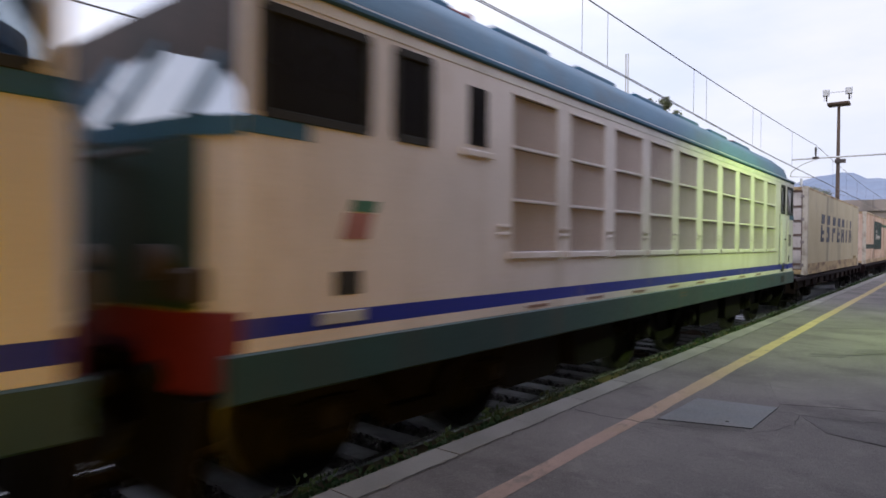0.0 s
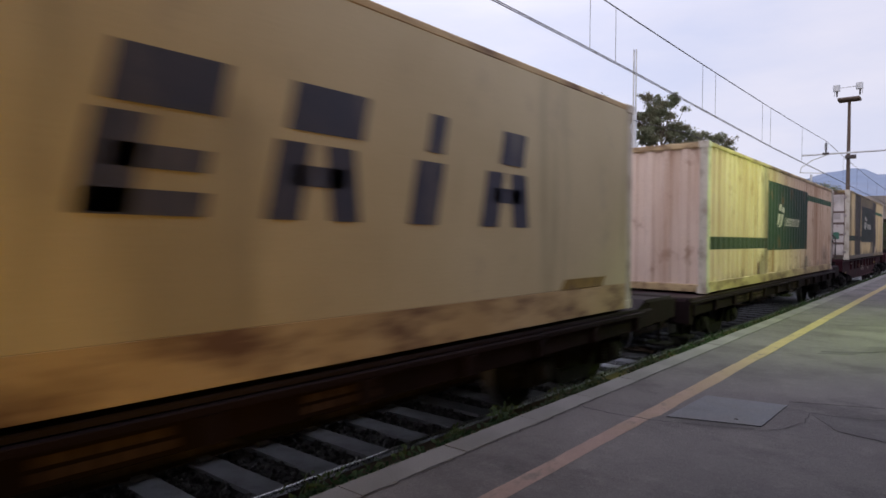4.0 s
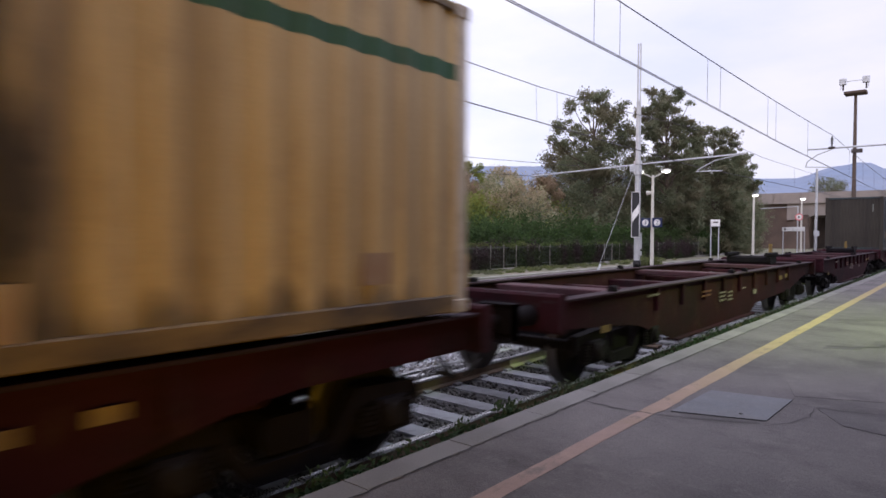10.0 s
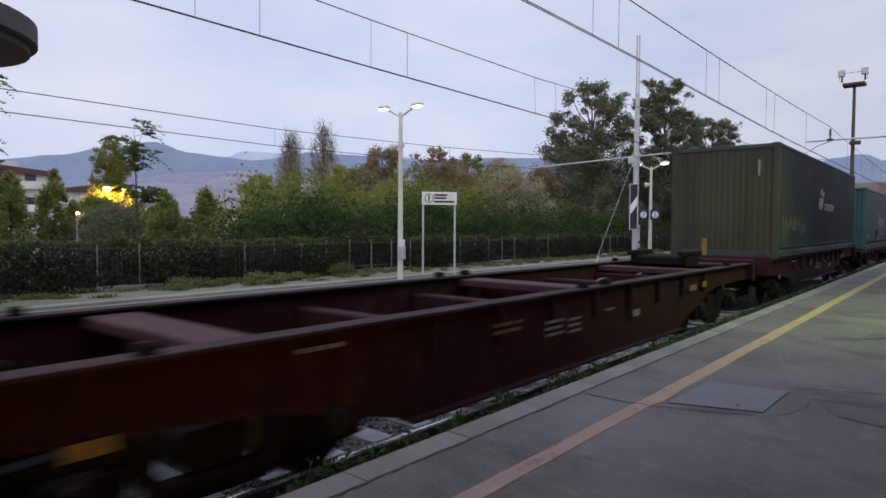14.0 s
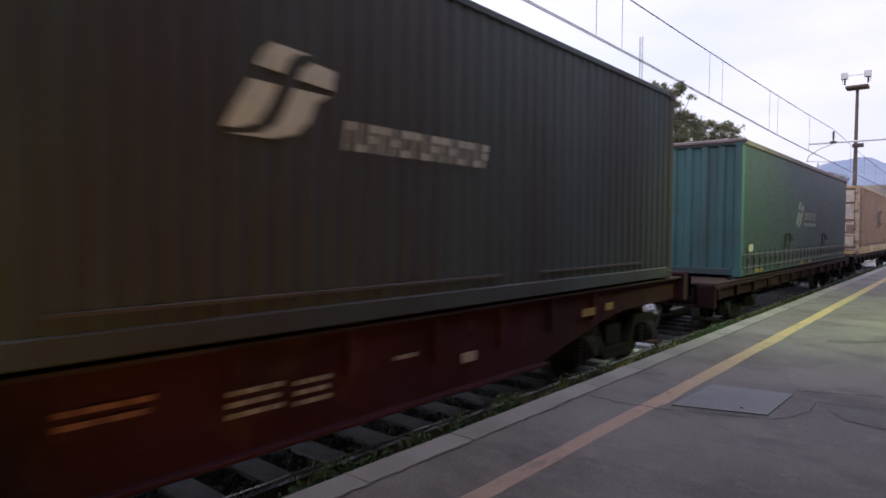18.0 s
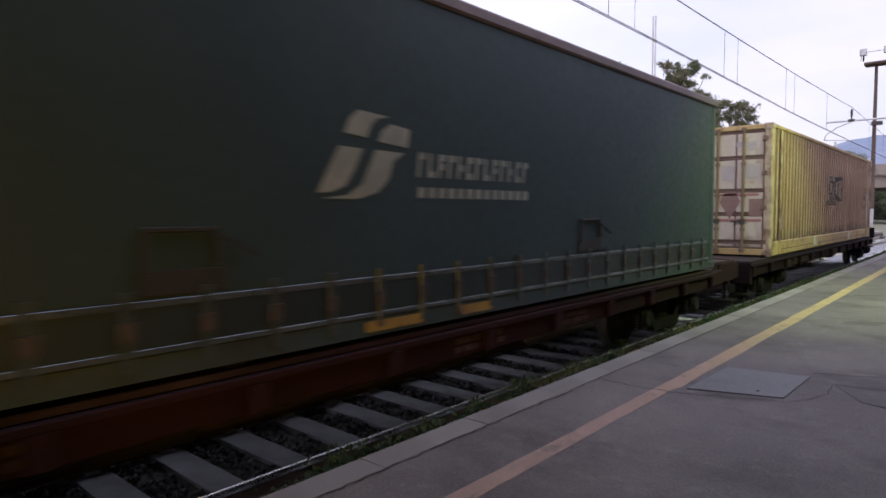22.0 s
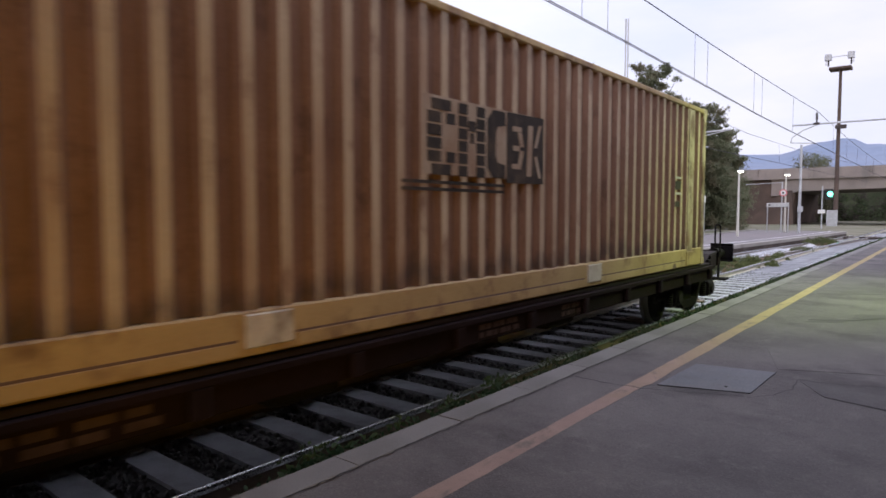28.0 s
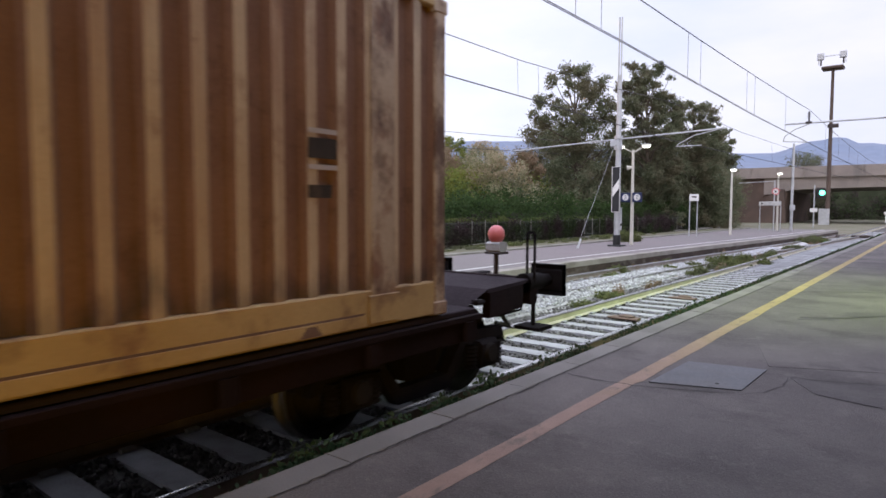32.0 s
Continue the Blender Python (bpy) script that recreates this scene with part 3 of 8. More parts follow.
def rail(name, centre, off, y0, y1, label, web="rail"):
    prof = [(-0.07, -0.16), (0.07, -0.16), (0.07, -0.145), (0.012, -0.125), (0.012, -0.045), (0.036, -0.03), (0.036, -0.004), (0.028, 0.0),
            (-0.028, 0.0), (-0.036, -0.004), (-0.036, -0.03), (-0.012, -0.045), (-0.012, -0.125), (-0.07, -0.145)]
    ys, y = [], y0
    while y <= y1:
        ys.append(y)
        y += 4
    k = len(prof)
    vs = [(centre(y) + off + a, y, ZR + b) for y in ys for a, b in prof]
    g = Geo()
    for j in range(len(ys) - 1):
        for i in range(k):
            g.f.append((j * k + i, j * k + (i + 1) % k, (j + 1) * k + (i + 1) % k, (j + 1) * k + i))
            g.mi.append(1 if i in (5, 6, 7, 8, 9) else 0)
    g.v = vs
    return setting(name, g, [web, "rail_top"], label)


for side in (-0.753, 0.753):
    rail("rail_near", lambda y: XC, side, -20, 8 if side < 0 else 168, "worn steel rail with a bright running surface")
    # the far rail's web is brown up to y = 8, cream beyond
    if side < 0:
        rail("rail_near", lambda y: XC, side, 8, 168, "worn steel rail with a bright running surface and cream-coloured web", "rail_cream")
    rail("rail_second", track2, side, -20, 60, "worn steel rail of the second track", "rail_old")

# ---- closing the place, out of view: a plain station wall and a light-blocking roof ----
g = Geo().box(8.2, 8.6, -25, 60, 0.0, 5.5)
setting("wall_station", g, "wall", "plain rendered station wall")
# roof slabs added out of view to keep sky light off train and platform
g = Geo().box(1.0, 8.2, -25, 28, 4.85, 5.1)
g.box(0.9, 1.0, 3.3, 28, 4.7, 5.14)
g.box(-2.2, 0.998, -25, 3.3, 4.3, 4.6)
setting("canopy_roof", g, "canopy", "dark roof slabs out of view, added to hold off sky light")

# ---- overbridge ----
BY = 118
bridge = thing("road_bridge", "weathered concrete road bridge over the tracks", "bridge")
g = Geo()
pr = []
for i in range(25):
    x = -24 + 48 * i / 24
    pr.append((x, 4.75 + 0.9 * (1 - (x / 24) ** 2) * 0.5 + (0.0 if x > -21 else -0.6)))
g.prism(pr + [(24, 6.9), (-24, 6.9)], BY, BY + 22, "y")
part("girder", g, "bridge", bridge)
g = Geo().prism([(-45, 6.9), (45, 6.9), (45, 7.25), (-45, 7.25)], BY - 0.6, BY + 22.6, "y")
part("deck", g, "bridge", bridge)
g = Geo().prism([(-45, 7.25), (45, 7.25), (45, 8.5), (-45, 8.75)], BY - 0.55, BY - 0.2, "y")
part("parapet", g, "bridge", bridge, "pale concrete parapet")
me = Geo().box(-0.05, 0.05, BY - 0.75, BY - 0.6, 7.2, 8.65).mesh("parapet_post", "bridge")
for i in range(16):
    share("parapet_post", me, bridge, (-30 + 4 * i, 0, 0))
g = Geo().prism([(-60, -1), (-21.5, -1), (-20.5, 4.2), (-21, 6.88), (-60, 6.88)], BY + 0.35, BY + 40, "y")
part("abutment", g, "abutment", bridge, "dark brownish abutment wall")
g = Geo().prism([(-28.2, -1), (-20.3, -1), (-20.7, 5.0), (-21.8, 4.9), (-23.6, 3.1), (-26.4, 0.8)], BY - 1.6, BY - 0.62, "y")
part("wing_wall", g, "abutment", bridge, "sloping brown brick wing wall beside the dark opening")
g = Geo().prism([(60, -1), (14, -1), (13, 4.2), (13.5, 6.88), (60, 6.88)], BY + 0.35, BY + 9, "y")
part("abutment", g, "bridge", bridge)
g = Geo().box(-60, 60, BY + 60, BY + 61, -1, 9)
setting("backdrop_bank", g, "bank", "dark wooded bank beyond the bridge")

# ---- distance: mountains ----
def ridge(name, pts, dist, mat, label):
    """A mountain range as a relief of slopes; pts are (bearing, height angle) in degrees."""
    vs, fs = [], []
    n = 160
    a0, a1 = pts[0][0], pts[-1][0]
    for i in range(n + 1):
        a = a0 + (a1 - a0) * i / n
        for (p, hp), (q, hq) in zip(pts, pts[1:]):
            if p <= a <= q:
                t = (a - p) / (q - p)
                t = t * t * (3 - 2 * t)
                h = hp + (hq - hp) * t
                break
        h += 0.05 * noise.noise(Vector((a * 1.3, dist * 0.01, 0))) + 0.03 * noise.noise(Vector((a * 4, 2, 0)))
        for k in range(7):
            d = dist * (1 - 0.3 * (1 - k / 6))
            hh = math.tan(radians(h)) * dist * (k / 6) ** 0.8 * (1 + 0.12 * noise.noise(Vector((a * 0.6, k * 0.9, 4.0))) * (k < 6))
            vs.append((d * math.sin(radians(a)), d * math.cos(radians(a)), hh - 8 * (k == 0)))
    for i in range(n):
        for k in range(6):
            fs.append((i * 7 + k, (i + 1) * 7 + k, (i + 1) * 7 + k + 1, i * 7 + k + 1))
    return setting(name, Geo().add(vs, fs), mat, label)


ridge("backdrop_far", [(-66, 3), (-60, 5.5), (-57.4, 6.35), (-54.5, 6.3), (-52, 5.9), (-46, 4)], 4300, "mountain_far", "pale distant mountain crest with haze painted into its colour")
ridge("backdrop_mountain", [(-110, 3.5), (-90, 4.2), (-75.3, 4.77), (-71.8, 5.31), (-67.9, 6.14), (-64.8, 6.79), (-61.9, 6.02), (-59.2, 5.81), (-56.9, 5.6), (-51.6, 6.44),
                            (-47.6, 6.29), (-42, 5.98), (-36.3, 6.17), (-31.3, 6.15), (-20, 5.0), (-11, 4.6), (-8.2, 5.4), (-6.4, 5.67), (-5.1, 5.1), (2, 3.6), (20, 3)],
      3600, "mountain", "blue-grey mountain range with evening haze painted into its colour")
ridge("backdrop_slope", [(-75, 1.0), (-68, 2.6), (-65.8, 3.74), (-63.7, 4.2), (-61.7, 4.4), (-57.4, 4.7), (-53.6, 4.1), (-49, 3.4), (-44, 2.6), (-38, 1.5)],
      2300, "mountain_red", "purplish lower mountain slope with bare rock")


# ---- trees, hedge, weeds ----
def leaves(name, blobs, count, size, mat, seed, up=0.3):
    """Small leaves strewn through egg-shaped clumps (x, y, z, rx, ry, rz), thicker towards their skin."""
    r = np.random.RandomState(seed)
    b = np.array(blobs, float)
    vol = (b[:, 3] * b[:, 4] * b[:, 5]) ** 0.72
    pick = r.choice(len(b), count, p=vol / vol.sum())
    d = r.normal(size=(count, 3))
    d /= np.linalg.norm(d, axis=1)[:, None]
    rad = r.uniform(0.1, 1.0, count) ** 0.5 * r.uniform(0.7, 1.6, count)
    c = b[pick, :3] + d * rad[:, None] * b[pick, 3:]
    nrm = d * 0.7 + r.normal(size=(count, 3)) * 0.75
    nrm[:, 2] += up
    nrm /= np.linalg.norm(nrm, axis=1)[:, None]
    t = np.cross(nrm, r.normal(size=(count, 3)))
    t /= np.linalg.norm(t, axis=1)[:, None] + 1e-9
    u = np.cross(nrm, t)
    s = (size * r.uniform(0.6, 1.4, count))[:, None]
    quad = np.stack([c - t * s, c + u * s * 0.5 + nrm * s * 0.12, c + t * s, c - u * s * 0.5 + nrm * s * 0.12], 1)
    me = bpy.data.meshes.new(name)
    me.vertices.add(count * 4)
    me.vertices.foreach_set("co", quad.reshape(-1))
    me.loops.add(count * 4)
    me.loops.foreach_set("vertex_index", np.arange(count * 4))
    me.polygons.add(count)
    me.polygons.foreach_set("loop_start", np.arange(count) * 4)
    me.materials.append(M[mat])
    me.update()
    me.validate()
    return me


def fronds(h, w, lean, seed, mat):
    """Long drooping feathery leaves along a slender stem: a rib with pairs of leaflets."""
    r = random.Random(seed)
    vs, fs, limbs = [], [], []
    for i in range(int(20 * w)):
        t = 0.32 + 0.68 * (i + r.random()) / int(20 * w)
        a = i * 2.4 + r.uniform(-0.8, 0.8)
        reach = w * (1.2 - 0.75 * t) * r.uniform(0.05, 0.9)
        foot = Vector((lean * t, 0.5 * lean * t, h * t * 0.86))
        tip = foot + Vector((math.cos(a) * reach, math.sin(a) * reach, 0.16 * h * r.uniform(0.0, 1.3)))
        limbs.append((foot, tip))
        for j in range(r.randint(5, 9)):
            b = r.uniform(0, 6.283)
            out = (Vector((math.cos(b), math.sin(b), r.uniform(-0.6, 1.1))) + (tip - foot).normalized() * 0.5).normalized()
            side = Vector((-out.y, out.x, r.uniform(-0.3, 0.3)))
            length = r.uniform(0.35, 0.8)
            for k in range(9):
                q = k / 8
                c = tip + out * (length * q) + Vector((0, 0, -0.5 * length * q * q))
                leaf = 0.17 * (1 - 0.5 * abs(q - 0.45)) * r.uniform(0.7, 1.2)
                for sg in (-1, 1):
                    d = (side * sg * 0.9 + out * 0.4 + Vector((0, 0, r.uniform(-0.5, 0.1)))).normalized()
                    u = (out + Vector((0, 0, r.uniform(-0.4, 0.4)))).normalized() * 0.04
                    m = len(vs)
                    vs += [c, c + d * leaf * 0.5 + u, c + d * leaf, c + d * leaf * 0.5 - u]
                    fs.append((m, m + 1, m + 2, m + 3))
    return Geo().add([tuple(v) for v in vs], fs).mesh("crown", mat), limbs


def tree(kind, x, y, top, width, mat, seed):
    r = random.Random(seed)
    base = -0.6
    h = top - base
    names = {"poplar": ("slender tree with light green foliage behind the fence", "tree"), "round": ("bushy tree behind the fence", "tree"),
             "tall": ("tall broad-leaved tree with dark green crown", "tree"), "bare": ("tall nearly bare slender tree", "tree"), "feather": ("young tree with long feathery leaves", "tree")}
    words = {"leaf_rust": "tree turning rust brown behind the fence", "leaf_bloom": "pale dry flowering shrub tree behind the fence", "leaf_light": "light green leafy tree behind the fence"}
    ob = thing("tree", words.get(mat, names[kind][0]) if kind != "bare" else names[kind][0], "tree", (x, y, base))
    g = Geo()
    lean = r.uniform(-0.03, 0.03) * h
    pts = [Vector((lean * t, 0.5 * lean * t, h * 0.9 * t)) for t in (0, 0.25, 0.5, 0.75, 1)]
    rad = max(0.05, 0.018 * h) * (0.45 if kind == "feather" else 1.0)
    for i in range(4):
        g.cyl(pts[i], pts[i + 1], rad * (1 - 0.22 * i), rad * (1 - 0.22 * (i + 1)), 7, False)
    blobs = []
    w = width / 2
    form = {"poplar": (64, 0.06, 1.0, 0.22, 1.3), "round": (60, 0.04, 1.0, 0.25, 0.9), "tall": (120, 0.06, 1.0, 0.165, 0.75), "bare": (80, 0.10, 1.0, 0.28, 2.0), "feather": (16, 0.30, 1.0, 0.13, 0.45)}[kind]
    count_b, t0, t1, small, flat = form
    for i in range(count_b):
        t = t0 + (t1 - t0) * ((i + r.random()) / count_b)
        a = i * 2.4 + r.uniform(-0.6, 0.6)
        lump = 1 + (0.9 if kind == "poplar" else 0.32) * noise.noise(Vector((math.cos(a) * 1.3, math.sin(a) * 1.3, t * 4 + seed)))
        env = {"poplar": 0.95 * min(1.0, 2.3 * (1.03 - t)) ** 0.8, "round": math.sqrt(max(0.03, 1 - ((t - 0.48) / 0.56) ** 2)), "tall": math.sqrt(max(0.03, 1 - ((t - 0.50) / 0.56) ** 2)),
               "bare": 0.55 * math.sqrt(max(0.02, 1 - ((t - 0.5) / 0.56) ** 2)), "feather": 0.9}[kind] * lump
        e = w * small * r.uniform(0.6, 1.4) * (0.75 if t > 0.85 else 1.0)
        reach = max(0.0, w * env - e * 0.5) * math.sqrt(r.uniform(0.12, 1.0))
        p = Vector((lean * t * 0.8, 0.4 * lean * t, h * max(0.08, t * 0.86 - 0.10)))
        q = Vector((lean * t + math.cos(a) * reach, 0.5 * lean * t + math.sin(a) * reach, h * t - e * flat * 0.8))
        if (i % 2 == 0 or kind == "bare") and kind != "feather":
            mid = p.lerp(q, 0.55) + Vector((0, 0, -0.03 * h))
            g.cyl(p, mid, rad * 0.30, rad * 0.16, 5, False)
            g.cyl(mid, q, rad * 0.16, rad * 0.05, 4, False)
        if kind == "bare":
            for _ in range(7):
                a2, reach2 = r.uniform(0, 6.283), r.uniform(0.05, 0.16) * w
                g.cyl(q, q + Vector((math.cos(a2) * reach2 * 2, math.sin(a2) * reach2 * 2, r.uniform(0.05, 0.14) * h)), rad * 0.09, rad * 0.035, 3, False)
        blobs.append((q.x, q.y, q.z, e, e, e * flat))
        if kind in ("tall", "round"):
            for _ in range(2):
                k = r.uniform(0.3, 0.55)
                blobs.append((q.x + r.uniform(-1.4, 1.4) * e, q.y + r.uniform(-1.4, 1.4) * e, q.z + r.uniform(-1.0, 1.0) * e * flat, e * k, e * k, e * flat * k))
    if kind == "feather":
        me, limbs = fronds(h, w, lean, seed, mat)
        for p, q in limbs:
            g.cyl(p, q, rad * 0.2, rad * 0.08, 5, False)
    part("trunk", g, "bark", ob)
    dist = math.hypot(x, y)
    if kind == "feather":
        crown = new("crown", me)
        crown.parent = ob
        return ob
    size = {"poplar": 0.085, "round": 0.075, "tall": 0.078, "bare": 0.07, "feather": 0.13}[kind] * (0.75 + dist / 130)
    count = {"poplar": 10500, "round": 24000, "tall": 62000, "bare": 15000, "feather": 1100}[kind]
    crown = new("crown", leaves("crown", blobs, count, size, mat, seed))
    crown.parent = ob
    return ob


TREES = [
    ("poplar", -38.5, 10.6, 4.3, 2.3, "leaf_light"), ("poplar", -39.8, 13.1, 4.6, 2.2, "leaf_light"), ("round", -66.0, 26.9, 10.2, 4.2, "leaf_mid"),
    ("feather", -21.9, 9.8, 5.4, 2.0, "leaf_low"), ("round", -40.5, 17.3, 3.1, 5.8, "leaf_dark"), ("poplar", -32.4, 15.9, 3.3, 2.6, "leaf_light"),
    ("poplar", -31.4, 17.6, 3.5, 2.7, "leaf_light"), ("round", -39.9, 26.7, 5.2, 3.4, "leaf_mid"), ("bare", -60.5, 44.3, 12.4, 6.2, "leaf_bare"),
    ("bare", -58.3, 47.2, 13.5, 7.2, "leaf_bare"), ("round", -36.0, 31.7, 6.1, 4.4, "leaf_light"), ("round", -31.6, 30.7, 7.1, 4.0, "leaf_rust"),
    ("round", -31.5, 36.2, 7.6, 4.4, "leaf_rust"), ("round", -31.9, 41.0, 7.5, 4.2, "leaf_mid"), ("round", -22.4, 33.2, 5.3, 5.6, "leaf_bloom"), ("round", -25.0, 36.0, 6.2, 5.0, "leaf_bloom"), ("round", -27.5, 34.0, 6.0, 4.6, "leaf_rust"), ("round", -24.0, 50.0, 9.0, 8.0, "leaf_dark"), ("round", -20.5, 56.5, 9.0, 7.5, "leaf_dark"),
    ("round", -23.7, 39.4, 5.9, 3.4, "leaf_rust"), ("tall", -22.2, 44.8, 12.6, 7.4, "leaf_dark"), ("tall", -18.8, 50.6, 13.4, 6.4, "leaf_dark"),
    ("tall", -18.1, 59.3, 11.4, 6.8, "leaf_dark"), ("tall", -21.9, 78.3, 11.9, 6.4, "leaf_dark"), ("round", -22.5, 146.0, 13.5, 12.0, "leaf_dark"), ("round", -31.0, 108.7, 12.5, 6.0, "leaf_dark"),
    ("feather", -23.3, 5.0, 6.2, 4.2, "leaf_low"), ("round", -52.6, 21.6, 3.3, 5.4, "leaf_mid"), ("round", -45.0, 17.6, 3.4, 3.2, "leaf_mid"), ("round", -28.9, 52.6, 10.3, 6.0, "leaf_dark"), ("round", -22.6, 82.3, 9.7, 8.0, "leaf_dark"),
    ("round", -28.0, 28.5, 4.2, 5.2, "leaf_mid"), ("round", -29.8, 23.6, 3.3, 5.0, "leaf_mid"), ("round", -24.9, 33.8, 4.0, 5.0, "leaf_mid"),
    ("round", -19.5, 66.0, 7.5, 8.0, "leaf_dark"), ("round", -24.5, 62.0, 8.5, 8.0, "leaf_dark"), ("round", -26.5, 92.0, 8.0, 8.0, "leaf_dark"),
]
for i, (kind, x, y, top, width, mat) in enumerate(TREES):
    tree(kind, x, y, top, width, mat, 11 + i)


def hedge(name, x, y0, y1, h0, h1, thick, mat, count, size, seed, label):
    r = random.Random(seed)
    blobs, y = [], y0
    while y < y1:
        h = h0 + (h1 - h0) * (0.5 + 0.9 * noise.noise(Vector((y * 0.35, seed, 0)))) + r.uniform(-0.15, 0.15) * (h1 - h0)
        blobs.append((x + r.uniform(-0.4, 0.4), y, h * 0.5 - 0.5, thick, 1.0, h * 0.5 + 0.1))
        for _ in range(3):
            e = r.uniform(0.25, 0.6) * min(1.0, thick)
            blobs.append((x + r.uniform(-0.5, 0.9) * thick, y + r.uniform(-0.6, 0.6), h * r.uniform(0.35, 1.0) - 0.55, e, e * 1.2, e * 0.9))
        y += 0.75
    ob = new(name, leaves(name, blobs, count, size, mat, seed))
    return tagged(ob, label, "hedge", kind="stuff")


hedge("hedge", -18.3, -8, 16, 1.0, 1.4, 0.9, "leaf_dark", 26000, 0.07, 51, "dark evergreen hedge behind the fence")
hedge("hedge", -19.4, 12, 40, 2.3, 3.3, 1.1, "leaf_deep", 60000, 0.075, 52, "overgrown green hedge behind the fence")
hedge("hedge", -17.9, 12, 60, 2.0, 2.8, 0.9, "leaf_deep", 60000, 0.08, 53, "dark shrubs along the platform fence")
hedge("hedge", -23.5, 15, 42, 3.3, 4.9, 1.5, "leaf_mid", 46000, 0.10, 55, "tall light green shrubs behind the hedge")
hedge("hedge", -20.5, 32, 70, 2.8, 4.2, 1.4, "leaf_dark", 22000, 0.11, 54, "dark shrubs under the tall trees")

blobs, rng = [], random.Random(77)
for i in range(60):
    x = -24 + 34 * rng.random()
    blobs.append((x, 150 + 22 * rng.random(), rng.uniform(0.5, 4.5), rng.uniform(1.2, 2.6), 2.0, rng.uniform(1.0, 2.0)))
ob = new("far_shrubs", leaves("far_shrubs", blobs, 16000, 0.28, "leaf_ivy", 78))
tagged(ob, "dark green shrubs beyond the road bridge", "shrubs", kind="stuff")

